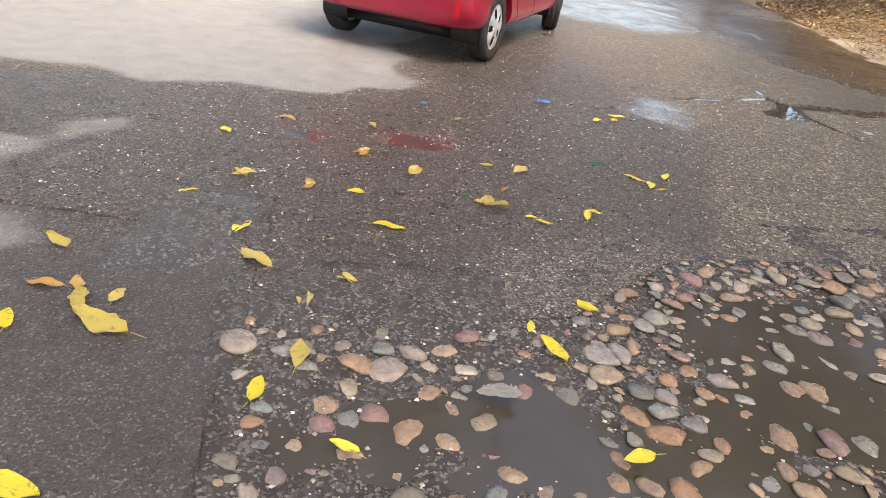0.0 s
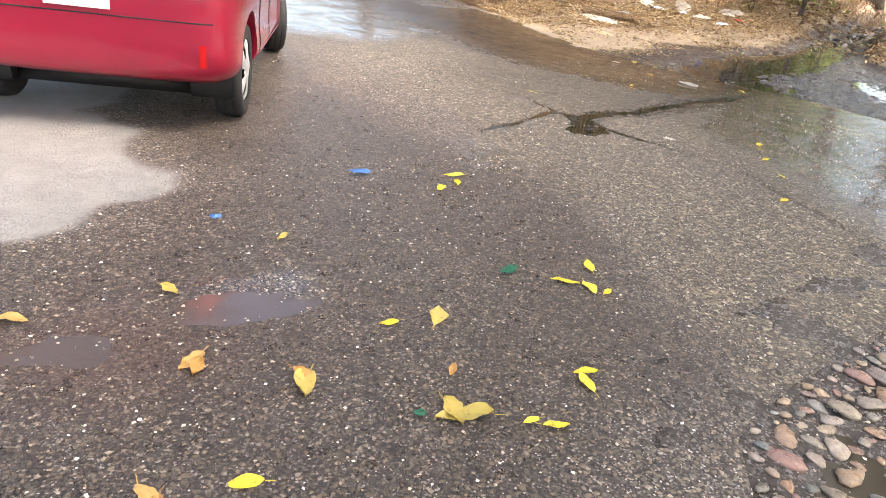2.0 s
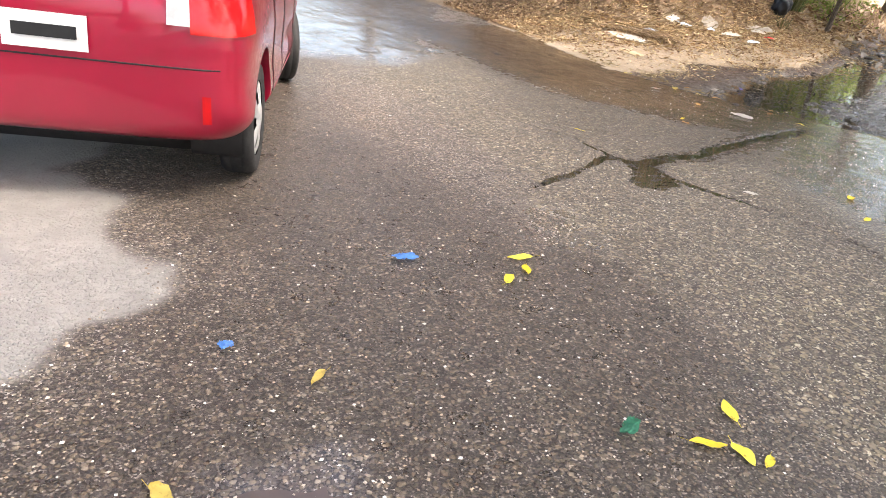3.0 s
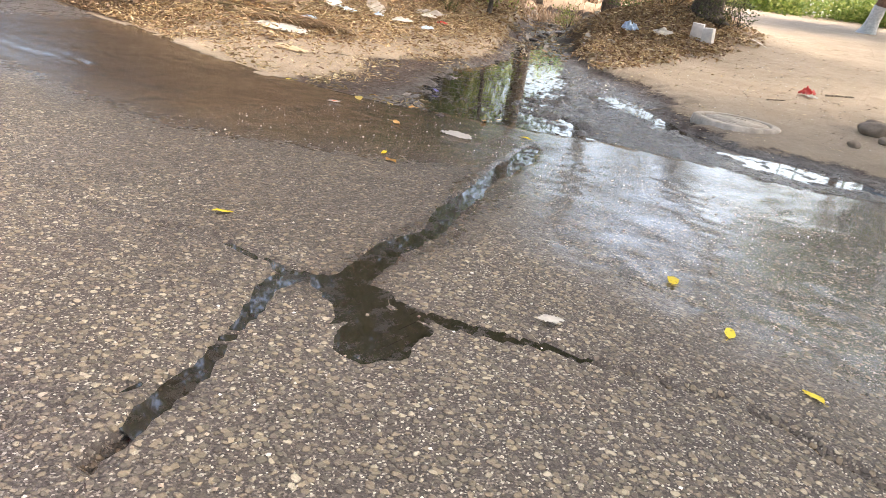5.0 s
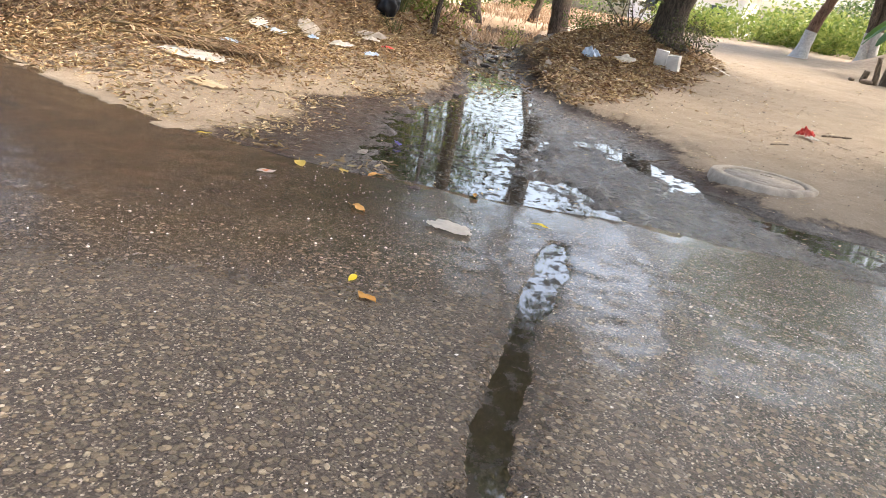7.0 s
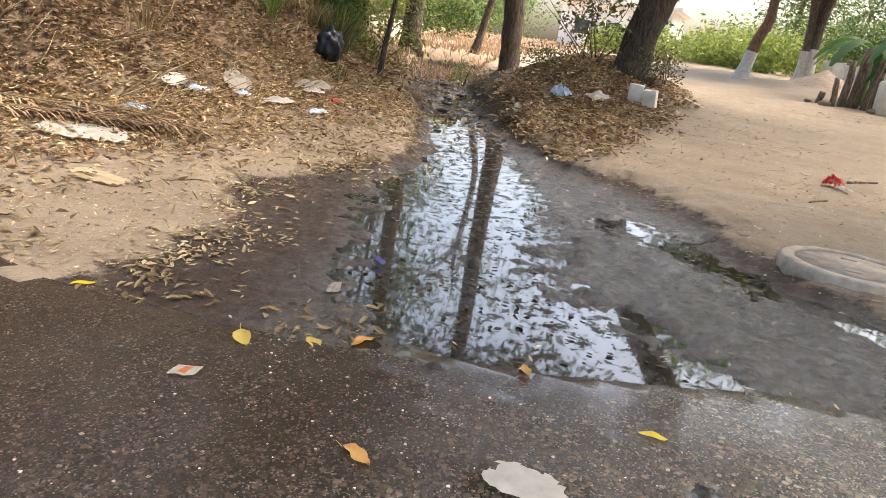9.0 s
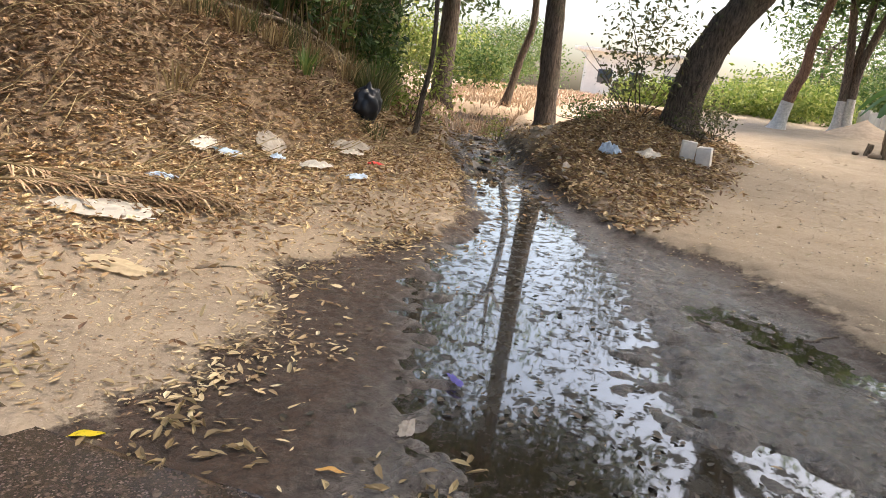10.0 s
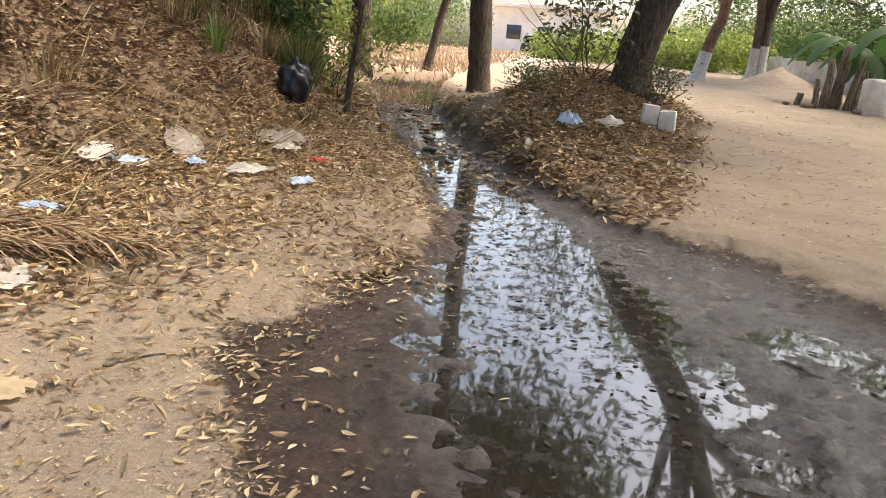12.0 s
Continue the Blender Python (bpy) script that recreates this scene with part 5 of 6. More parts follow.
MAN = plain("dirty_grey_concrete", (0.44, 0.38, 0.31), 0.9, vary=0.3, scale=9, relief=0.02)
part("ring", bm, MAN, root)
bm = bmesh.new()
bmesh.ops.create_cone(bm, segments=40, radius1=0.322, radius2=0.318, depth=0.12, cap_ends=True, matrix=pose(0, 0, -0.008))
bmesh.ops.bevel(bm, geom=[e for e in bm.edges if e.calc_length() < 0.08], offset=0.008, segments=2, affect="EDGES")
for s in (-1, 1):
    boxy(bm, (0.10, 0.018, 0.012), (s * 0.17, 0, 0.056), (0, 0, 90), 0.004)
part("lid", bm, MAN, root)

# stakes and stumps
def stake(at, height, r, lean, seed, label, flat=1.0):
    bm = bmesh.new()
    line = curve_points((0, 0, -0.15), (lean[0], lean[1], 1), height + 0.15, 6, 0.04, 0, seed)
    tube(bm, line, [r * (1.1 - 0.25 * i / 6) for i in range(7)], 9, 0.12, seed)
    for v in bm.verts:
        v.co.x *= flat
    ob = part("stake", bm, TIMBER)
    ob.location = at
    return tagged(ob, label, "stake", "stakes by the banana plants")


STAKES = [(24.5, 6.55, 1.15, 0.09, 0.02, 0.06), (24.6, 6.30, 1.45, 0.13, 0.0, -0.04), (24.4, 6.08, 1.2, 0.08, 0.0, -0.1), (24.5, 5.92, 0.95, 0.07, 0.05, -0.12), (24.7, 5.78, 0.9, 0.06, 0.0, -0.2), (24.3, 6.75, 0.7, 0.07, 0.0, 0.1), (23.6, 5.30, 1.0, 0.11, 0.0, -0.1)]
for i, (x, y, h, r, lx, ly) in enumerate(STAKES):
    stake((x, y, soil_at(x, y)), h, r, (lx, ly), i, "weathered upright wooden stake in dry soil")
stake((25.0, 7.05, soil_at(25.0, 7.05)), 0.3, 0.09, (0, 0), 20, "short sawn wooden stump beside the path")
for i, (x, y, s) in enumerate(((24.0, 5.62, (0.35, 0.5, 0.85)), (23.3, 5.05, (0.4, 0.55, 0.95)))):
    bm = bmesh.new()
    boxy(bm, s, (0, 0, s[2] / 2 - 0.06), (2, 3, 20), 0.08, 0.06, i)
    ob = part("concrete_lump", bm, CONCRETE, smooth=True)
    ob.location = (x, y, soil_at(x, y))
    tagged(ob, "pale rough lump of broken concrete by the stakes", "rubble", "concrete lumps")


def banana(at, height, seed, label):
    root = thing("banana_plant", at, label, "plant", "banana plants")
    rnd = random.Random(seed)
    bm = bmesh.new()
    tube(bm, curve_points((0, 0, -0.1), (rnd.uniform(-0.1, 0.1), rnd.uniform(-0.1, 0.1), 1), height * 0.55, 6, 0.03, 0, seed), [0.11, 0.1, 0.09, 0.085, 0.075, 0.065, 0.05], 10, 0.04, seed)
    part("stem", bm, plain("green_brown_banana_stem", (0.20, 0.22, 0.10), 0.6), root)
    for k in range(7):
        a = k * 2.4 + rnd.uniform(-0.3, 0.3)
        d, n = Vector((math.cos(a), math.sin(a), 0)), 12
        length, lift = height * rnd.uniform(0.55, 0.8), rnd.uniform(0.5, 1.2)
        line = [Vector((0, 0, height * 0.5)) + d * length * t / n * 0.8 + Vector((0, 0, lift * (t / n) - 1.25 * (t / n) ** 2.2)) * length * 0.8 for t in range(n + 1)]
        b2 = bmesh.new()
        side = Vector((-d.y, d.x, 0))
        rows = []
        for t, p in enumerate(line):
            w = 0.24 * math.sin(math.pi * min(1, max(0.02, (t - 1.5) / (n - 1.3)))) ** 0.6 + 0.008
            tear = 1 - 0.3 * rnd.random()
            rows.append([b2.verts.new(p - side * w * tear - Vector((0, 0, w * 0.35))), b2.verts.new(p), b2.verts.new(p + side * w * tear - Vector((0, 0, w * 0.35)))])
        for p, q in zip(rows, rows[1:]):
            b2.faces.new((p[0], p[1], q[1], q[0]))
            b2.faces.new((p[1], p[2], q[2], q[1]))
        part("banana_leaf", b2, BANANA, root)
    return root


banana((26.0, 6.0, soil_at(26, 6.0)), 2.6, 3, "banana plant with broad drooping leaves behind the stakes")
banana((25.2, 4.9, soil_at(25.2, 4.9)), 2.9, 5, "tall banana plant with torn green leaves")
banana((26.8, 5.2, soil_at(26.8, 5.2)), 2.2, 8, "young banana plant beside the wall")

# boundary wall of slabs
wall = thing("wall_boundary", (0, 0, 0), "low whitewashed slab wall along the path", "wall")
wall["kind"] = "structure"
a, b = Vector((40, 6.6, 0)), Vector((26.5, 3.6, 0))
for i in range(9):
    p = a.lerp(b, (i + 0.5) / 9)
    bm = bmesh.new()
    boxy(bm, (1.49, 0.09, 0.95 + 0.05 * math.sin(i * 2)), (0, 0, 0.42), (0, 0, 0), 0.015, 0.008, i)
    ob = part("slab", bm, WHITEWASH, wall)
    ob.matrix_world = pose(p.x, p.y, soil_at(p.x, p.y), 1.5 * math.sin(i * 3), 0, math.degrees(math.atan2(b.y - a.y, b.x - a.x)))
# heap of sandy soil
bm = bmesh.new()
bmesh.ops.create_grid(bm, x_segments=30, y_segments=30, size=1.0)
for v in bm.verts:
    d = v.co.length
    v.co = Vector((v.co.x * 3.4, v.co.y * 2.2, max(0, 1 - d) ** 1.3 * 0.62 * (1 + 0.25 * noise.noise(v.co * 3)) - 0.35 * d))
heap = part("soil_mound", bm, plain("sandy_tan_soil", (0.40, 0.31, 0.23), 0.95, vary=0.2, scale=5, relief=0.03))
heap.location = (34.5, 6.6, soil_at(34.5, 6.6))
tagged(heap, "low mound of sandy soil before the wall", "mound")

# far building and parked vehicles
house = thing("building", (64, 21.5, 1.6), "pale flat-roofed building behind trees", "building")
bm = bmesh.new()
boxy(bm, (7, 9, 3.8), (3.5, 0, 1.9), bevel=0.02)
part("wall", bm, plain("white_painted_wall", (0.85, 0.83, 0.79), 0.9, vary=0.1, scale=1.0), house)
bm = bmesh.new()
boxy(bm, (8.4, 10.6, 0.28), (3.4, 0, 3.95), bevel=0.03)
part("roof", bm, CONCRETE, house)
for y in (-2.6, 0, 2.6):
    bm = bmesh.new()
    boxy(bm, (0.12, 1.2, 1.1), (-0.03, y, 1.9), bevel=0.02)
    part("window", bm, plain("dark_window_pane", (0.05, 0.06, 0.07), 0.15), house)


def far_vehicle(at, turn, colour, label):
    root = thing("parked_car", at, label, "car", "far parked cars")
    bm = bmesh.new()
    boxy(bm, (4.2, 1.7, 0.62), (0, 0, 0.55), bevel=0.16)
    part("body", bm, colour, root)
    bm = bmesh.new()
    boxy(bm, (2.3, 1.5, 0.55), (-0.1, 0, 1.08), bevel=0.2)
    part("cabin", bm, GLASS_DARK, root)
    for x in (-1.3, 1.3):
        for y in (-0.78, 0.78):
            b2 = bmesh.new()
            bmesh.ops.create_cone(b2, segments=20, radius1=0.31, radius2=0.31, depth=0.2, cap_ends=True, matrix=pose(x, y, 0.3, 90))
            part("wheel", b2, RUBBER, root)
    root.matrix_world = pose(*at, 0, 0, turn)


far_vehicle((56, 20.6, 1.65), 14, plain("dark_blue_paint", (0.02, 0.025, 0.04), 0.25), "dark car parked far behind the straight tree")
far_vehicle((57, 18.4, 1.65), 10, plain("white_car_paint", (0.6, 0.62, 0.65), 0.25), "white car parked far behind the trees")

# post with tyre, bucket and stones
POST = (10.75, 5.62)
zp = soil_at(*POST)
root = thing("post", (*POST, zp), "pale rough concrete post beside the path", "post")
bm = bmesh.new()
boxy(bm, (0.2, 0.24, 1.5), (0, 0, 0.65), (1, 2, 14), 0.025, 0.02, 4)
part("shaft", bm, CONCRETE, root)
bm = bmesh.new()
for i in range(44):
    a = 2 * math.pi * i / 44
    rr = [bm.verts.new(((0.31 + 0.05 * math.cos(b) * 0.8) * math.cos(a) * 0.98, 0.055 * math.sin(b), (0.31 + 0.05 * math.cos(b) * 0.8) * math.sin(a))) for b in [k * math.pi / 5 for k in range(10)]]
vs = list(bm.verts)
for i in range(44):
    for k in range(10):
        bm.faces.new((vs[i * 10 + k], vs[i * 10 + (k + 1) % 10], vs[((i + 1) % 44) * 10 + (k + 1) % 10], vs[((i + 1) % 44) * 10 + k]))
bmesh.ops.recalc_face_normals(bm, faces=bm.faces[:])
tyre = part("tyre", bm, plain("dusty_old_tyre", (0.07, 0.058, 0.048), 0.85, vary=0.3, scale=15, relief=0.01))
tyre.matrix_world = pose(10.52, 5.98, zp + 0.72, 8, 4, 62)
tagged(tyre, "dusty old motorcycle tyre leaning against a post", "tyre")
bm = bmesh.new()
prof = [(0.0, 0.01), (0.12, 0.0), (0.125, 0.01), (0.15, 0.26), (0.158, 0.265), (0.158, 0.285), (0.15, 0.285), (0.115, 0.03), (0.0, 0.03)]
rings = [[bm.verts.new((r * math.cos(t), r * math.sin(t), z)) for r, z in prof[1:-1]] for t in [2 * math.pi * i / 28 for i in range(28)]]
for i in range(28):
    p, q = rings[i], rings[(i + 1) % 28]
    for j in range(len(p) - 1):
        bm.faces.new((p[j], q[j], q[j + 1], p[j + 1]))
bm.faces.new([r[0] for r in rings][::-1])
bm.faces.new([r[-1] for r in rings])
bucket = thing("bucket", (10.38, 5.98, soil_at(10.38, 5.98)), "pale blue plastic bucket by the post", "bucket")
part("pail", bm, plain("pale_blue_plastic", (0.40, 0.49, 0.60), 0.5, vary=0.25, scale=10), bucket)
bm = bmesh.new()
tube(bm, [(0.155 * math.cos(t), 0.02, 0.27 + 0.12 * math.sin(t)) for t in [math.pi * i / 12 for i in range(13)]], [0.004] * 13, 6)
part("handle", bm, BLACK, bucket)
ROCK = plain("dusty_brown_rock", (0.30, 0.23, 0.17), 0.95, vary=0.3, scale=8, relief=0.03)


def rock(x, y, size, seed, label="dusty brown rock lying on the soil", group="rocks by the path", material=None, sink=0.3, ground=None):
    bm = bmesh.new()
    bmesh.ops.create_icosphere(bm, subdivisions=3, radius=0.5)
    for v in bm.verts:
        v.co *= 1 + 0.3 * noise.noise(v.co * 1.6 + Vector((seed, 0, seed * 2))) + 0.09 * noise.noise(v.co * 5 + Vector((seed, 3, 0)))
        v.co = Vector((v.co.x * size, v.co.y * size * 0.8, v.co.z * size * (0.55 if material is None else 0.35)))
    ob = part("rock", bm, material or ROCK)
    ob.matrix_world = pose(x, y, (soil_at(x, y) if ground is None else ground) + size * 0.27 * (1 - sink), 0, 0, seed * 67)
    return tagged(ob, label, "rock", group)


for i, (x, y, s) in enumerate(((10.15, 6.2, 0.3), (10.1, 5.7, 0.24), (9.8, 6.05, 0.16), (10.6, 6.25, 0.2), (9.7, 5.6, 0.34), (9.3, 6.25, 0.14), (24.2, 6.95, 0.3), (24.9, 7.3, 0.2), (23.9, 5.9, 0.25))):
    rock(x, y, s, i + 1)
for i, (x, y, s) in enumerate(((13.2, 12.0, 0.2), (13.9, 12.5, 0.28), (14.6, 12.3, 0.2), (14.9, 12.9, 0.3), (15.8, 13.3, 0.25), (16.6, 13.4, 0.32), (17.5, 14.1, 0.3), (18.4, 14.6, 0.34), (13.0, 11.5, 0.16), (12.2, 11.75, 0.14), (11.4, 10.7, 0.13), (15.2, 13.7, 0.26), (16.5, 14.3, 0.3), (10.2, 10.9, 0.1), (19.6, 15.4, 0.4), (20.6, 15.8, 0.35))):
    rock(x, y, s * 0.7, 30 + i, "wet dark stone in the bed of the stream", "stones in the stream", BED, 0.5, float(water_z(x)) + 0.01)


# ---- litter ----
def crumpled(name, at, size, material, label, category, seed, flat=0.3, turn=0):
    """A torn, crumpled sheet lying loosely."""
    rnd = random.Random(seed)
    bm = bmesh.new()
    n = 13
    grid = [[None] * n for _ in range(n)]
    for i in range(n):
        for j in range(n):
            u, v = i / (n - 1) - 0.5, j / (n - 1) - 0.5
            k = noise.noise(Vector((u * 4 + seed, v * 4, 0)))
            f = noise.noise(Vector((u * 10 + seed, v * 10, 3)))
            edge = (1 + 0.35 * noise.noise(Vector((math.cos(math.atan2(v, u)) * 1.3 + seed, math.sin(math.atan2(v, u)) * 1.3, 1)))) * (max(abs(u), abs(v)) / max(1e-6, math.hypot(u, v))) ** 0.8
            r = max(abs(u), abs(v)) * 2
            z = (0.5 + 0.5 * k) * (1 - 0.75 * r) + 0.22 * f
            grid[i][j] = bm.verts.new((u * size[0] * edge, v * size[1] * edge, max(0.0, z) * min(size[:2]) * flat + 0.006 + 0.006 * f))
    for i in range(n - 1):
        for j in range(n - 1):
            if max(i, j) == n - 2 and rnd.random() < 0.3:
                continue
            bm.faces.new((grid[i][j], grid[i + 1][j], grid[i + 1][j + 1], grid[i][j + 1]))
    ob = part(name, bm, material)
    x, y = at
    z = drop_on(x, y)
    gx = (drop_on(x + 0.1, y) - drop_on(x - 0.1, y)) / 0.2
    gy = (drop_on(x, y + 0.1) - drop_on(x, y - 0.1)) / 0.2
    up = Vector((-gx, -gy, 1)).normalized()
    ob.matrix_world = Matrix.Translation((x, y, z + (0.03 if x > 7.4 and y > 11.8 else 0.012))) @ up.to_track_quat("Z", "Y").to_matrix().to_4x4() @ pose(0, 0, 0, 0, 0, turn)
    return tagged(ob, label, category)


def film(name, c, rough=0.35, vary=0.25):
    k = Mat(name, rough)
    col = k.mix(k.ramp(k.noise(18.0, 5), (0.35, 0.0), (0.7, 1.0)), tuple(v * (1 - vary) for v in c), c)
    k.colour(col)
    return k.thin(col, 0.25).m


WHITE_BAG, BLUE_BAG, GREY_BAG = film("dirty_white_plastic_film", (0.66, 0.62, 0.55)), film("light_blue_plastic_film", (0.50, 0.64, 0.80)), film("dusty_grey_plastic_film", (0.40, 0.355, 0.30))
BLACK_BAG, RED_BIT, BLUE_BIT = film("black_plastic_film", (0.02, 0.023, 0.032), 0.3), film("red_plastic", (0.6, 0.03, 0.02)), film("bright_blue_plastic", (0.10, 0.28, 0.72))
PAPER, ORANGE, GREEN_BIT, VIOLET = film("torn_tan_paper", (0.60, 0.48, 0.31), 0.9), film("orange_wrapper", (0.70, 0.24, 0.08)), film("dark_green_plastic", (0.03, 0.19, 0.10)), film("violet_blue_plastic", (0.16, 0.15, 0.5))
crumpled("plastic_bag", (10.04, 12.55), (0.34, 0.22), WHITE_BAG, "crumpled white plastic bag on dry leaves", "bag", 1, 0.45, 20)
crumpled("plastic_bag", (10.2, 13.25), (0.5, 0.32), GREY_BAG, "dusty grey plastic sheet on the leafy bank", "bag", 2, 0.25, 60)
crumpled("plastic_bag", (9.6, 13.2), (0.42, 0.15), BLUE_BAG, "pale blue plastic bag among dry leaves", "bag", 3, 0.4, -35)
crumpled("plastic_bag", (9.35, 13.3), (0.3, 0.16), WHITE_BAG, "torn white plastic strip among dry leaves", "bag", 14, 0.3, 10)
crumpled("wrapper", (10.12, 12.15), (0.24, 0.13), BLUE_BAG, "small blue and white wrapper on dry leaves", "wrapper", 4, 0.5, 15)
crumpled("wrapper", (9.95, 12.95), (0.18, 0.14), BLUE_BAG, "small pale blue wrapper on the bank", "wrapper", 5, 0.5, 70)
crumpled("wrapper", (10.75, 12.35), (0.2, 0.09), RED_BIT, "small red wrapper among dry leaves", "wrapper", 6, 0.4, -20)
crumpled("wrapper", (10.9, 12.75), (0.26, 0.2), WHITE_BAG, "reddish-white wrapper lying on the bank", "wrapper", 16, 0.4, -20)
crumpled("plastic_bag", (11.25, 13.0), (0.6, 0.4), GREY_BAG, "dusty grey plastic sheet caught on the bank", "bag", 17, 0.3, 30)
crumpled("plastic_bag", (8.5, 12.85), (0.24, 0.12), BLUE_BAG, "blue plastic scrap among dry leaves", "bag", 7, 0.4, -10)
crumpled("paper_sheet", (7.65, 12.4), (0.75, 0.34), WHITE_BAG, "torn pale sheet lying on palm leaves", "paper", 8, 0.12, -25)
crumpled("paper_sheet", (8.1, 12.9), (0.5, 0.22), GREY_BAG, "dusty grey torn sheet on the bank", "paper", 18, 0.2, -15)
crumpled("paper_sheet", (7.15, 11.65), (0.42, 0.17), PAPER, "torn tan paper on trodden soil", "paper", 9, 0.15, -30)
crumpled("plastic_bag", (14.55, 10.9), (0.3, 0.3), BLUE_BAG, "knotted light blue plastic bag on leaves", "bag", 10, 0.9, 0)
crumpled("plastic_bag", (15.0, 10.45), (0.45, 0.3), WHITE_BAG, "dirty white plastic bag beside the mound", "bag", 11, 0.5, 40)
crumpled("plastic_bag", (13.4, 9.95), (0.4, 0.25), GREY_BAG, "flat dusty plastic bag by the path", "bag", 12, 0.15, 10)
crumpled("plastic_bag", (13.9, 9.5), (0.4, 0.22), GREY_BAG, "flat grey plastic scrap on dry leaves", "bag", 13, 0.15, 70)
crumpled("wrapper", (12.2, 7.27), (0.2, 0.2), RED_BIT, "crushed red paper cup on the dirt path", "cup", 15, 1.0, 0)
crumpled("wrapper", (12.05, 7.18), (0.18, 0.12), WHITE_BAG, "white crumpled scrap beside the red cup", "wrapper", 25, 0.5, 0)
crumpled("plastic_sheet", (5.79, 8.33), (0.15, 0.27), WHITE_BAG, "flat white plastic piece on the wet road", "plastic", 19, 0.05, 0)
crumpled("wrapper", (1.14, 5.96), (0.11, 0.06), BLUE_BIT, "bright blue plastic wrapper on the road", "wrapper", 20, 0.3, 0)
crumpled("wrapper", (0.31, 5.47), (0.05, 0.045), BLUE_BIT, "small bright blue plastic scrap on the road", "wrapper", 21, 0.4, 0)
crumpled("wrapper", (0.40, 9.05), (0.34, 0.16), BLUE_BAG, "flat blue plastic bag on the wet road", "bag", 22, 0.2, -20)


def snack_wrapper(x, y, turn):
    """A torn, nearly flat packet with a printed patch."""
    root = thing("snack_wrapper", (x, y, 0), "white torn snack wrapper with an orange print on the road", "wrapper")
    for name, material, w, h, lift in (("foil", WHITE_BAG, 0.085, 0.065, 0.006), ("print", ORANGE, 0.026, 0.05, 0.0085)):
        bm = bmesh.new()
        bmesh.ops.create_grid(bm, x_segments=9, y_segments=7, size=0.5)
        for v in bm.verts:
            px, py = v.co.x * w, v.co.y * h
            n = noise.noise(Vector((px * 30, py * 30, 2)))
            v.co = Vector((px * (1 + 0.12 * noise.noise(Vector((py * 40, 1, 0)))) + 0.35 * py, py * (1 + 0.15 * noise.noise(Vector((px * 40, 5, 0)))), lift + 0.006 * n + 0.01 * abs(px / 0.15) ** 2))
        part(name, bm, material, root)
    root.matrix_world = pose(x, y, 0.004, 0, 0, turn)


snack_wrapper(5.70, 9.50, -60)
crumpled("wrapper", (7.2, 9.64), (0.11, 0.05), VIOLET, "violet plastic scrap in the mud", "wrapper", 24, 0.2, 30)
crumpled("wrapper", (1.35, 4.75), (0.10, 0.05), GREEN_BIT, "dark green plastic scrap on the road", "wrapper", 26, 0.1, 30)
crumpled("wrapper", (0.62, 4.01), (0.035, 0.03), GREEN_BIT, "tiny green plastic scrap beside a leaf", "wrapper", 27, 0.3, 0)
crumpled("wrapper", (6.72, 9.6), (0.12, 0.06), GREY_BAG, "dirty white scrap in the mud", "wrapper", 28, 0.3, 30)
crumpled("paper_sheet", (0.75, 2.6), (0.14, 0.06), GREY_BAG, "wet white paper scrap between cobbles", "paper", 29, 0.04, 10)
crumpled("paper_sheet", (3.74, 6.42), (0.09, 0.05), WHITE_BAG, "small white scrap on the road", "paper", 30, 0.2, -60)
crumpled("paper_sheet", (17.3, 9.3), (0.5, 0.12), WHITE_BAG, "white strip lying beside the path", "paper", 31, 0.1, 60)
# black rubbish bag on the bank
bm = bmesh.new()
bmesh.ops.create_icosphere(bm, subdivisions=4, radius=0.5)
for v in bm.verts:
    d = v.co.normalized()
    v.co = Vector((d.x * 0.17, d.y * 0.17, d.z * 0.24)) * (1 + 0.28 * noise.noise(d * 2.1) + 0.12 * noise.noise(d * 7))
    if d.z > 0.75:
        v.co.x *= 0.6
        v.co.y *= 0.6
bag = part("rubbish_bag", bm, BLACK_BAG)
bag.location = (12.1, 13.4, soil_at(12.1, 13.4) + 0.17)
tagged(bag, "shiny black rubbish bag lying on the bank", "bag")


# ---- fallen leaves on the road, one by one ----
def leaf_mesh(seed, torn):
    rnd = random.Random(seed)
    bm = bmesh.new()
    n = 9
    rows = []
    for i in range(n):
        t = i / (n - 1)
        w = 0.21 * math.sin(math.pi * t ** 0.85) ** 0.75 * (1 + torn * rnd.uniform(-0.35, 0.25)) + 0.004
        bend = 0.06 * math.sin(t * 3 + seed)
        z = 0.05 * math.sin(t * math.pi) * rnd.uniform(0.4, 1)
        rows.append([bm.verts.new((t - 0.5, bend + s * w, z + (0.05 + 0.05 * torn) * abs(s) * math.sin(t * 4 + seed) ** 2)) for s in (-1, -0.5, 0, 0.5, 1)])
    for a, b in zip(rows, rows[1:]):
        for k in range(4):
            bm.faces.new((a[k], a[k + 1], b[k + 1], b[k]))
    tail = [bm.verts.new((-0.5, 0.012, 0.0)), bm.verts.new((-0.5, -0.012, 0.0)), bm.verts.new((-0.78, 0.03, 0.03)), bm.verts.new((-0.78, 0.045, 0.03))]
    bm.faces.new(tail)
    me = bpy.data.meshes.new("fallen_leaf")
    bm.to_mesh(me)
    bm.free()
    me.polygons.foreach_set("use_smooth", [True] * len(me.polygons))
    return me


def fallen_material(name, a, b):
    k = Mat(name, 0.45)
    spots = k.ramp(k.noise(55.0, 5, 0.7), (0.55, 0.0), (0.68, 0.75))
    c = k.mix(k.each(), a, b)
    c = k.mix(spots, c, (0.20, 0.12, 0.03))
    k.colour(c)
    return k.thin(c, 0.15).m


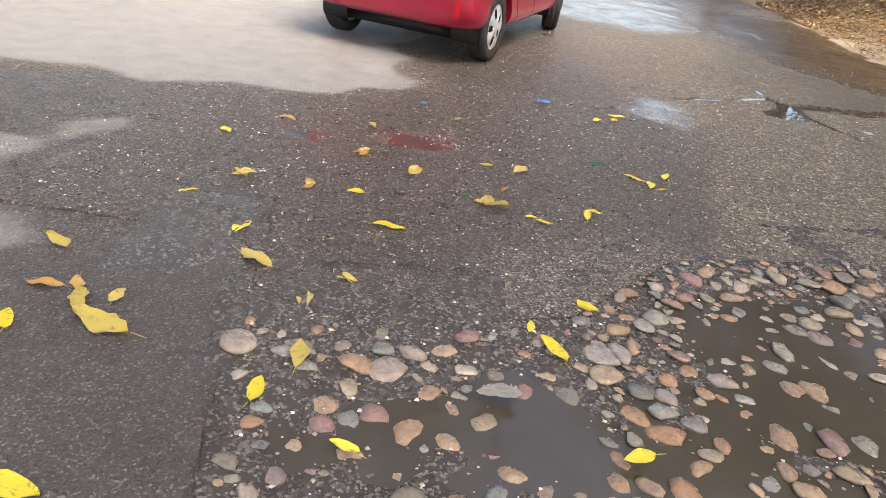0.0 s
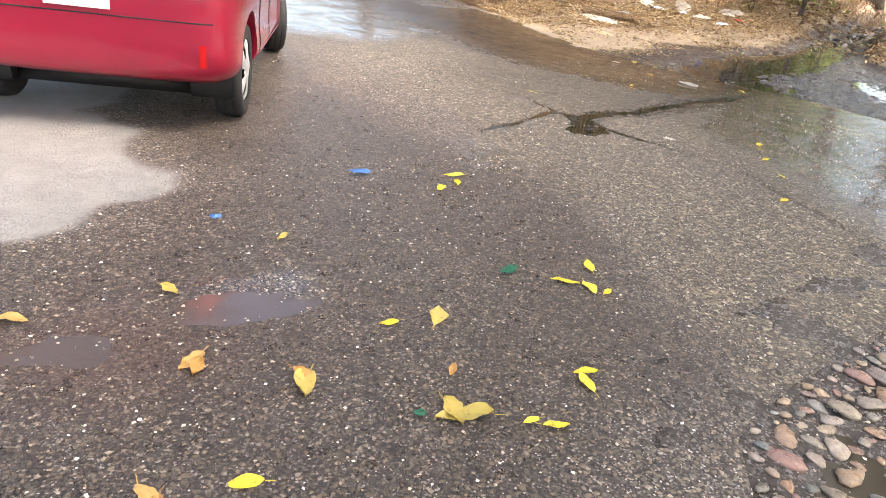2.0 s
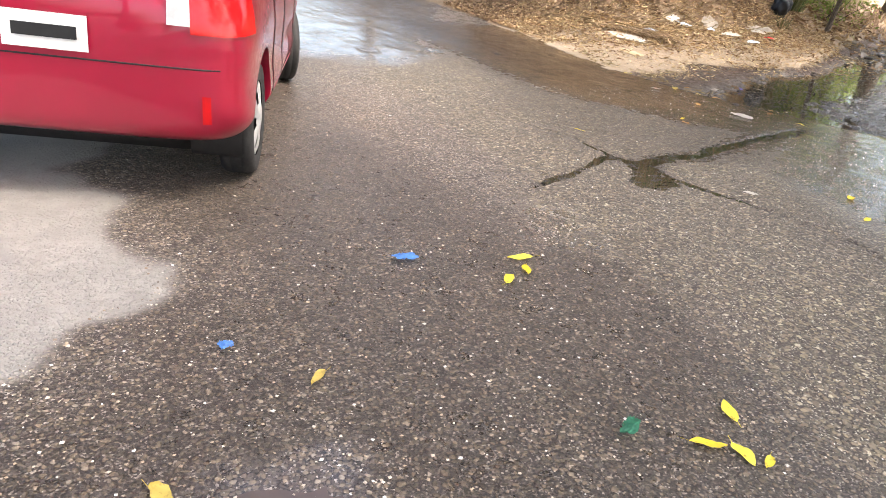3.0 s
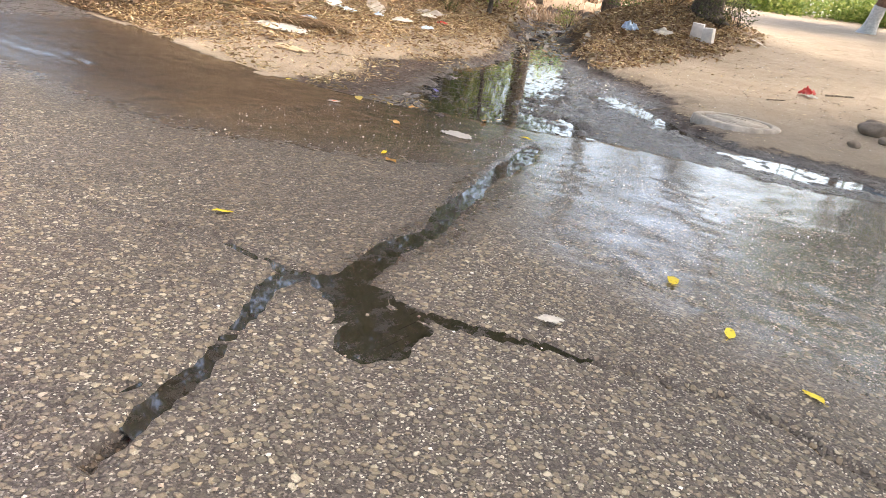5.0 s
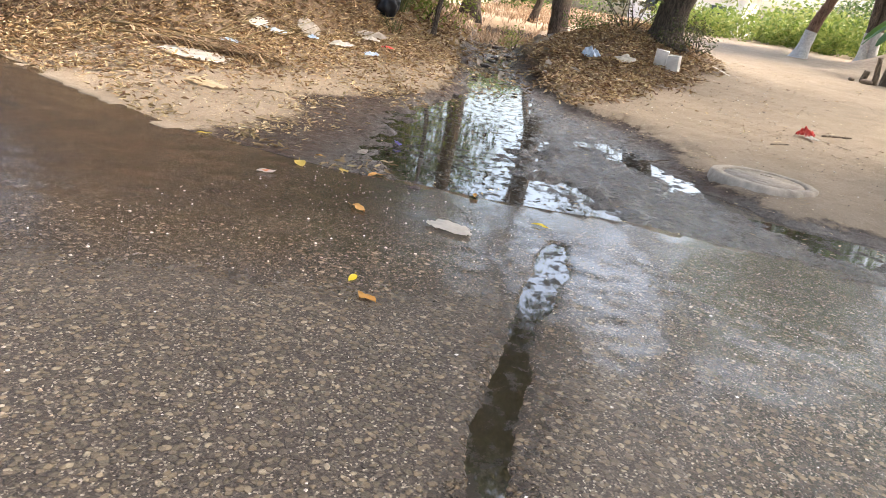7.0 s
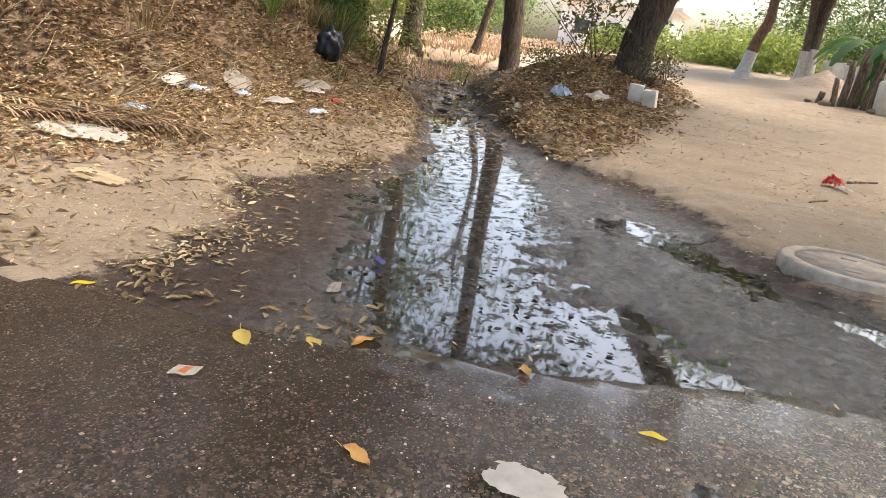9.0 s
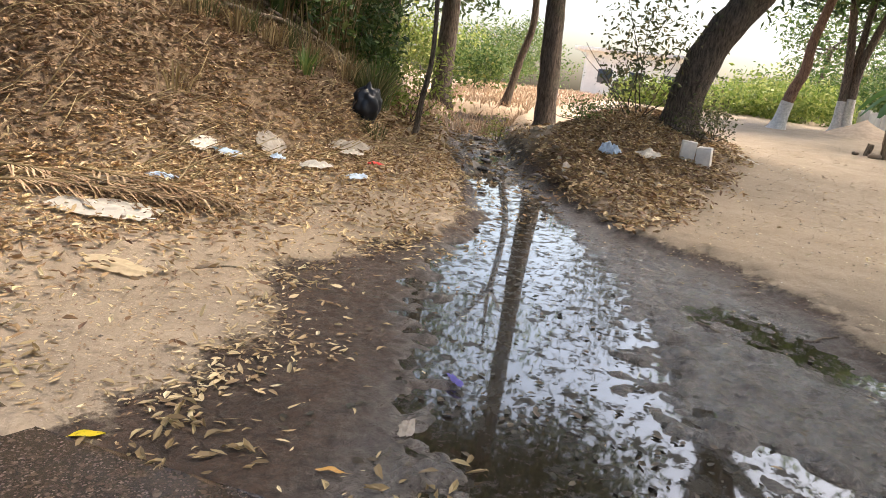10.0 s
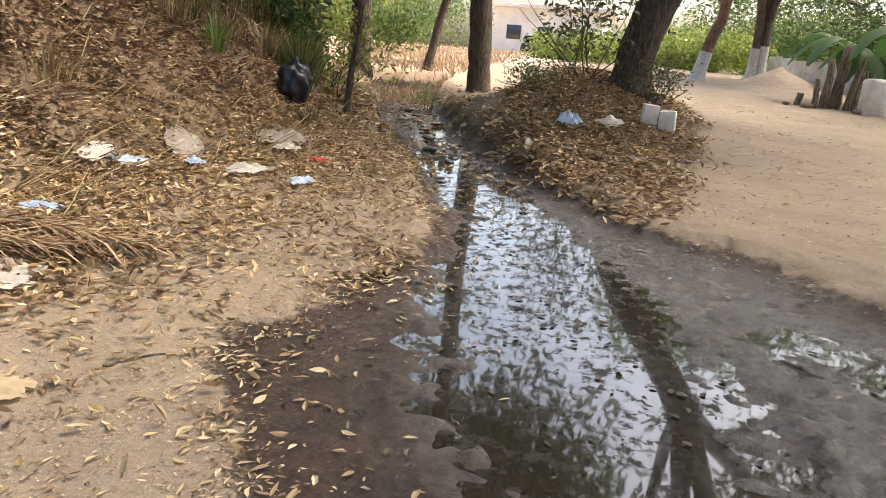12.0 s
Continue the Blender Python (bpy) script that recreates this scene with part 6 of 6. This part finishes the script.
YELLOW = fallen_material("fresh_yellow_fallen_leaf", (0.72, 0.55, 0.03), (0.80, 0.68, 0.07))
AGED = fallen_material("spotted_ochre_fallen_leaf", (0.48, 0.37, 0.08), (0.60, 0.45, 0.12))
BROWNED = fallen_material("orange_brown_fallen_leaf", (0.50, 0.24, 0.05), (0.58, 0.36, 0.12))
SHAPES = {}
for key, material in (("y", YELLOW), ("a", AGED), ("o", BROWNED)):
    SHAPES[key] = []
    for s in range(4):
        me = leaf_mesh(s + 10 * len(SHAPES), 0.1 if key == "y" else 0.8)
        me.materials.append(material)
        SHAPES[key].append(me)
SAID = {"y": "bright yellow fallen leaf lying on wet ground", "a": "spotted ochre fallen leaf on wet ground", "o": "orange-brown dry fallen leaf on the road"}


def drop_leaves(kind, rows, seed):
    rnd = random.Random(seed)
    for x, y, size in rows:
        ob = new("fallen_leaf", rnd.choice(SHAPES[kind]))
        ob.matrix_world = Matrix.LocRotScale((x, y, drop_on(x, y) + 0.006), Euler((rnd.gauss(0, 0.06), rnd.gauss(0, 0.06), rnd.uniform(0, 6.3))), (size, size * rnd.uniform(0.8, 1.2), size))
        tagged(ob, SAID[kind], "leaf", "fallen leaves on the road")


drop_leaves("y", [(-0.55, 3.67, .08), (-0.24, 3.41, .12), (0.31, 3.59, .14), (0.93, 2.87, .15), (0.86, 2.98, .07), (0.98, 3.86, .08), (1.23, 4.06, .09), (1.54, 4.62, .12), (1.61, 4.55, .10), (1.74, 4.72, .11), (1.66, 4.50, .08), (1.62, 5.76, .10), (1.50, 5.70, .11), (1.66, 5.88, .12), (1.2, 4.01, .11), (0.08, 2.48, .11), (1.12, 2.42, .1), (-0.33, 2.06, .14), (0.35, 2.31, .09), (0.92, 3.9, .06)], 1)
drop_leaves("y", [(4.0, 5.6, .08), (4.55, 6.26, .11), (6.0, 10.36, .11), (6.31, 8.07, .1), (3.45, 7.87, .09), (4.23, 5.93, .1), (3.57, 5.22, .09), (1.08, 3.16, .09), (0.12, 3.91, .09), (0.72, 4.5, .08), (1.07, 3.17, .08), (4.9, 8.25, .07), (-0.65, 4.47, .1), (-0.69, 2.64, .1)], 2)
drop_leaves("a", [(-0.12, 3.18, .17), (-0.44, 2.68, .2), (-0.55, 2.78, .14), (0.21, 3.13, .12), (0.72, 4.0, .13), (0.15, 2.66, .12), (-0.8, 3.11, .12), (-0.41, 3.93, .11), (0.74, 3.97, .17), (-0.39, 3.93, .12), (0.36, 4.24, .14), (0.9, 4.5, .13), (0.06, 4.89, .1), (6.02, 9.53, .14), (6.17, 9.33, .13), (0.54, 5.24, .09), (0.1, 2.95, .13), (0.82, 8.26, .1), (-0.46, 2.83, .09), (-0.75, 2.5, .13)], 3)
drop_leaves("o", [(-0.69, 2.84, .13), (-0.6, 2.86, .09), (-0.1, 3.93, .1), (0.36, 4.28, .09), (0.07, 4.44, .11), (-0.09, 3.89, .09), (-0.41, 4.8, .11), (5.63, 8.79, .12), (6.33, 9.21, .13), (6.48, 8.57, .11), (0.08, 4.41, .1), (0.81, 4.19, .07), (0.07, 4.44, .08), (4.8, 8.1, .1), (6.32, 9.65, .1)], 4)


# ---- dry leaves in drifts ----
def drifts():
    rng = np.random.default_rng(9)

    def scatter(n, box, chance, size, ratio, lift, name, label, material, flat):
        x, y = rng.uniform(box[0], box[1], n), rng.uniform(box[2], box[3], n)
        z, mud = ground_z(x, y)
        keep = (rng.random(n) < chance(x, y, mud)) & (x > edge_x(y) - 0.02)
        x, y, z = x[keep], y[keep], z[keep]
        z = np.maximum(z, water_z(x) * (x < 12) + (x >= 12) * z) + rng.random(len(x)) * lift + (0.010 if flat < 0.8 else 0.005)
        ob = foliage(name, None, np.stack([x, y, z], 1), rng.uniform(size[0], size[1], len(x)), material, 10, ratio, flat, curl=0.3 if flat < 0.9 else 0.14, full=True)
        tagged(ob, label, "leaves", kind="stuff")

    def foot(x):
        return np.interp(x, FOOT_X, FOOT_Y)

    def bank(x, y, mud):
        c = step(-2.9, -0.5, y - foot(x) + 0.6 * waves(x, y, 0.8, 95)) * (0.75 + 0.5 * waves(x, y, 0.5, 96)) * step(0.15, -0.2, mud)
        return np.clip(c, 0.02, 1)

    def mound(x, y, mud):
        isle = np.exp(-(((x - 15.4) / 4.0) ** 2 + ((y - 10.7) / 1.6) ** 2))
        isle = np.maximum(isle, 0.75 * np.exp(-(((x - 12.4) / 2.0) ** 2 + ((y - 10.0) / 0.9) ** 2)))
        return np.clip(step(0.3, 0.65, isle + 0.15 * waves(x, y, 0.6, 97)) * step(0.1, -0.15, mud), 0, 1)

    def sparse(x, y, mud):
        edge = np.exp(-((mud + 0.1) / 0.18) ** 2) * step(-0.2, 0.5, waves(x, y, 0.5, 98))
        return np.clip(0.05 + 0.12 * step(10.6, 12, y) + 0.75 * edge + 0.10 * step(0.2, 0.8, waves(x, y, 0.9, 99)), 0, 1) * step(1.2, 0.1, mud)

    def kerb(x, y, mud):
        d = x - edge_x(y)
        return np.clip(step(0.6, 0.1, d) * step(-0.1, 0.5, waves(x, y, 0.4, 88)) * step(9.0, 9.5, y), 0, 1)

    def low_bank(x, y, mud):
        return bank(x, y, mud) * step(1.0, 0.2, y - foot(x) + 0.5 * waves(x, y, 0.7, 84))

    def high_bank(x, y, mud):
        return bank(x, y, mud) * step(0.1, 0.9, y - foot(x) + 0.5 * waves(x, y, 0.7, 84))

    # Upper slope gets the leaves with shade in their colour; yellower ones lie below.
    scatter(52000, (5.9, 13, 12.8, 16.5), high_bank, (0.03, 0.09), 0.4, 0.05, "leaf_litter", "old brown leaves high on the bank, darkened for shade", SHADED_LITTER, 0.65)
    scatter(85000, (5.9, 13, 10.6, 16), low_bank, (0.025, 0.085), 0.36, 0.04, "leaf_litter", "deep drift of dry brown leaves on the bank", LITTER, 0.75)
    scatter(9000, (13, 20, 12.5, 18), bank, (0.08, 0.16), 0.45, 0.04, "leaf_litter", "dry brown leaves along the stream bank", LITTER, 0.7)
    scatter(38000, (10.5, 21, 8.4, 13.5), mound, (0.04, 0.11), 0.42, 0.035, "leaf_litter", "dry brown leaves covering the mound", LITTER, 0.7)
    scatter(30000, (5.9, 13, 6.0, 13.5), sparse, (0.012, 0.06), 0.28, 0.006, "scattered_leaves", "scattered dry leaves on trodden soil", PALE_LITTER, 0.92)
    scatter(34000, (5.95, 10.5, 9.6, 13.4), lambda x, y, mud: np.clip(0.35 + 0.8 * waves(x, y, 0.6, 86), 0, 1) * step(0.25, -0.05, mud), (0.006, 0.026), 0.4, 0.004, "leaf_crumbs", "broken bits of dry leaf trodden into the soil", LITTER, 0.9)
    def sodden(x, y, mud):
        far, _ = from_line(x, y, STREAM)
        return np.clip(step(0.0, 0.3, mud) * (0.25 + 0.75 * step(-0.1, 0.6, waves(x, y, 0.3, 89))) * step(2.4, 0.4, far), 0, 1)

    def trodden(x, y, mud):
        return np.clip(0.4 + 0.6 * waves(x, y, 1.5, 90), 0, 1) * step(0.0, -0.3, mud)

    scatter(24000, (6.3, 22, 7.6, 17), sodden, (0.012, 0.055), 0.55, 0.004, "sodden_leaves", "black sodden leaves and scraps in the stream", SODDEN, 0.95)
    def washed(x, y, mud):
        far, _ = from_line(x, y, STREAM)
        return np.clip(step(1.5, 0.4, far) * step(11.5, 14, x), 0, 1)

    scatter(420, (11.5, 22, 10.5, 17.5), washed, (0.07, 0.24), 0.7, 0.03, "plastic_scraps", "pale plastic scraps washed along the stream bed", GREY_BAG, 0.6)
    scatter(7000, (12, 23, 10.5, 18), washed, (0.05, 0.14), 0.45, 0.02, "leaf_litter", "damp brown leaves along the stream bed", LITTER, 0.8)
    scatter(4500, (10.3, 26, 5.0, 10), trodden, (0.02, 0.075), 0.4, 0.004, "scattered_leaves", "few dry leaves strewn over the dirt path", LITTER, 0.93)
    def shore(x, y, mud):
        return np.clip(np.exp(-((mud - 0.02) / 0.2) ** 2) * step(-0.45, 0.4, waves(x, y, 0.45, 87)), 0, 1)

    scatter(5200, (6.2, 9.6, 9.9, 12.2), shore, (0.015, 0.075), 0.34, 0.008, "leaf_litter", "dry leaves strewn along the edge of the mud", PALE_LITTER, 0.85)
    scatter(2600, (5.8, 7.2, 9.0, 14), kerb, (0.03, 0.085), 0.32, 0.015, "scattered_leaves", "pale dry leaves heaped along the road edge", STRAW, 0.85)


SODDEN = leaf_material("sodden_black_brown_leaves", (0.0, (0.015, 0.012, 0.01)), (0.6, (0.05, 0.036, 0.026)), (1.0, (0.12, 0.085, 0.055)), through=0.05)
drifts()


def dead_frond(at, turn, length, seed, label):
    """A dry palm leaf that has settled onto the ground under it."""
    root = thing("palm_frond", (at[0], at[1], drop_on(*at)), label, "palm leaf", "dry palm fronds")
    rnd = random.Random(seed)
    ca, sa = math.cos(radians(turn)), math.sin(radians(turn))

    def down(x, y, lift):
        gx, gy = at[0] + x * ca - y * sa, at[1] + x * sa + y * ca
        return (gx - at[0], gy - at[1], drop_on(gx, gy) - drop_on(*at) + lift)

    bm = bmesh.new()
    tube(bm, [down(t * length / 8, 0.05 * math.sin(t * 0.5), 0.085) for t in range(9)], [0.014 - 0.0013 * t for t in range(9)], 6)
    part("midrib", bm, STRAW, root)
    v, f = [], []
    for i in range(44):
        t = 0.12 + 0.88 * i / 43
        for s in (-1, 1):
            if rnd.random() < 0.15:
                continue
            a = radians(52 - 30 * t) * s + rnd.gauss(0, 0.12)
            x, y, q = t * length, 0.05 * math.sin(t * 4), 0.5 * length * (0.35 + 0.5 * math.sin(math.pi * t)) * rnd.uniform(0.5, 1.1)
            dx, dy, w, lift = math.cos(a), math.sin(a), 0.008, rnd.uniform(0.06, 0.11)
            b = len(v)
            v += [down(x + dy * w, y - dx * w, 0.085), down(x - dy * w, y + dx * w, 0.085), down(x + dx * q * 0.6 - dy * w, y + dy * q * 0.6 + dx * w, lift),
                  down(x + dx * q * 0.6 + dy * w, y + dy * q * 0.6 - dx * w, lift + 0.006), down(x + dx * q, y + dy * q, 0.04)]
            f += [[b, b + 1, b + 2, b + 3], [b + 3, b + 2, b + 4]]
    sheet("leaf_mass", v, f, FROND, root, smooth=False)


FROND = leaf_material("dry_brown_palm_leaflets", (0.0, (0.26, 0.165, 0.10)), (0.6, (0.43, 0.29, 0.18)), (1.0, (0.56, 0.42, 0.27)), through=0.1)
dead_frond((7.5, 13.5), -62, 1.35, 1, "dry brown palm frond fallen at the bank's foot")
dead_frond((7.95, 13.15), -70, 1.25, 3, "pale dry palm frond spread over the leaves")
dead_frond((7.3, 13.1), -46, 1.2, 2, "dry palm frond lying on fallen leaves")


def stick(a, b, r, seed, label="dry fallen branch lying on the slope", group="fallen branches", sag=0.02, lift=0.03):
    rnd = random.Random(seed)
    bm = bmesh.new()
    n = 9
    line = []
    for i in range(n):
        t = i / (n - 1)
        x, y = a[0] + (b[0] - a[0]) * t + rnd.gauss(0, sag), a[1] + (b[1] - a[1]) * t + rnd.gauss(0, sag)
        line.append((x, y, drop_on(x, y) + lift + r * 0.7))
    tube(bm, line, [r * (1 - 0.4 * i / n) for i in range(n)], 7, 0.1, seed)
    ob = part("fallen_branch", bm, TIMBER)
    tagged(ob, label, "branch", group)


for i, (a, b, r) in enumerate((((11.1, 15.0), (13.3, 14.35), 0.035), ((11.3, 15.15), (13.0, 14.5), 0.028), ((11.0, 14.8), (12.6, 14.35), 0.03), ((11.5, 14.9), (13.8, 14.3), 0.022), ((11.7, 14.7), (13.0, 14.1), 0.02))):
    stick(a, b, r, i, lift=0.09)
for i, (a, b, r) in enumerate((((7.45, 11.42), (7.68, 11.28), 0.007), ((12.6, 7.1), (12.9, 6.8), 0.015), ((11.1, 7.5), (11.35, 7.35), 0.01), ((9.2, 8.3), (9.35, 8.12), 0.008), ((8.9, 8.75), (9.05, 8.9), 0.007), ((13.0, 12.6), (13.6, 12.2), 0.03))):
    stick(a, b, r, 20 + i, "short dry twig lying on the soil", "twigs on the soil", 0.006, 0.0)


def brushwood():
    """Thin dry twigs and stalks strewn over the leafy slope."""
    rnd = random.Random(29)
    bm = bmesh.new()
    for _ in range(420):
        x = rnd.uniform(7.0, 13.0)
        y = float(np.interp(x, FOOT_X, FOOT_Y)) + rnd.uniform(-0.7, 2.6)
        a, q, up = rnd.uniform(-0.9, 0.5), rnd.uniform(0.15, 0.75), rnd.random() < 0.2
        ends = [(x + math.cos(a) * q * t, y + math.sin(a) * q * t) for t in (-0.5, 0, 0.5)]
        lift = [0.02, 0.05, 0.06] if not up else [0.0, 0.12, 0.3 * q + 0.1]
        tube(bm, [(px, py + rnd.gauss(0, 0.012), drop_on(px, py) + h) for (px, py), h in zip(ends, lift)], [rnd.uniform(0.004, 0.010), 0.005, 0.002], 4)
    ob = part("brushwood", bm, STRAW)
    tagged(ob, "thin dry twigs and stalks strewn over the bank", "twigs", kind="stuff")


brushwood()


def gravel(n, box, size, label, seed, where):
    """Loose small stones, each an uneven eight-sided chip."""
    rng = np.random.default_rng(seed)
    x, y = rng.uniform(box[0], box[1], n), rng.uniform(box[2], box[3], n)
    keep = where(x, y)
    x, y = x[keep], y[keep]
    z = road_z(x, y)[0]
    z = np.where(x > edge_x(y), ground_z(x, y)[0], z)
    z = np.where((y < cobble_y(x)) & (x > -0.1), bed_z(x, y), z)
    n = len(x)
    s = size[0] + (size[1] - size[0]) * rng.random(n) ** 2.5
    form = np.array([[1, 0, 0], [0, 1, 0], [-1, 0, 0], [0, -1, 0], [0, 0, 0.6], [0, 0, -0.6]], float)
    v = form[None] * rng.uniform(0.6, 1.2, (n, 6, 1))
    a = rng.uniform(0, 6.3, n)
    c, q = np.cos(a)[:, None], np.sin(a)[:, None]
    v = np.stack([v[:, :, 0] * c - v[:, :, 1] * q, v[:, :, 0] * q + v[:, :, 1] * c, v[:, :, 2]], 2) * s[:, None, None]
    v += np.stack([x, y, z + s * 0.3], 1)[:, None]
    tri = np.array([[0, 1, 4], [1, 2, 4], [2, 3, 4], [3, 0, 4], [1, 0, 5], [2, 1, 5], [3, 2, 5], [0, 3, 5]])
    f = (np.arange(n)[:, None, None] * 6 + tri[None]).reshape(-1, 3)
    ob = sheet("gravel", v.reshape(-1, 3), f.tolist(), CHIPS, smooth=False)
    tagged(ob, label, "gravel", kind="stuff")


def chip_material():
    k = Mat("pale_and_brown_stone_chips", 0.6)
    k.colour(k.ramp(k.island(), (0.0, (0.10, 0.08, 0.07)), (0.4, (0.26, 0.20, 0.15)), (0.7, (0.45, 0.36, 0.26)), (0.9, (0.62, 0.56, 0.48)), (1.0, (0.85, 0.82, 0.78))))
    return k.m


CHIPS = chip_material()
gravel(10000, (-1.6, 6.3, 3.2, 9.5), (0.0025, 0.009), "loose stone chips strewn over the road", 51, lambda x, y: (y > cobble_y(x)) & (x < edge_x(y)) & (inside(x, y, PALE) < 0))
gravel(9000, (-1.2, 2.4, 2.85, 6.2), (0.002, 0.008), "pale grit scattered over the worn road", 55, lambda x, y: (y > cobble_y(x)) & (inside(x, y, PALE) < 0))
gravel(2500, (6.4, 12, 5.5, 12.5), (0.003, 0.012), "small stones on the trodden soil", 52, lambda x, y: (x > edge_x(y)) & (inside(x, y, MUD) < 0))
gravel(5000, (-0.05, 3.4, 1.5, 4.2), (0.003, 0.011), "wet grit and chips between the cobbles", 53, lambda x, y: (y < cobble_y(x)) & (x > 0.1 - 0.21 * (y - 2.1)))
gravel(2500, (11, 24, 5.0, 9.5), (0.004, 0.018), "small stones on the dirt path", 54, lambda x, y: inside(x, y, MUD) < 0)
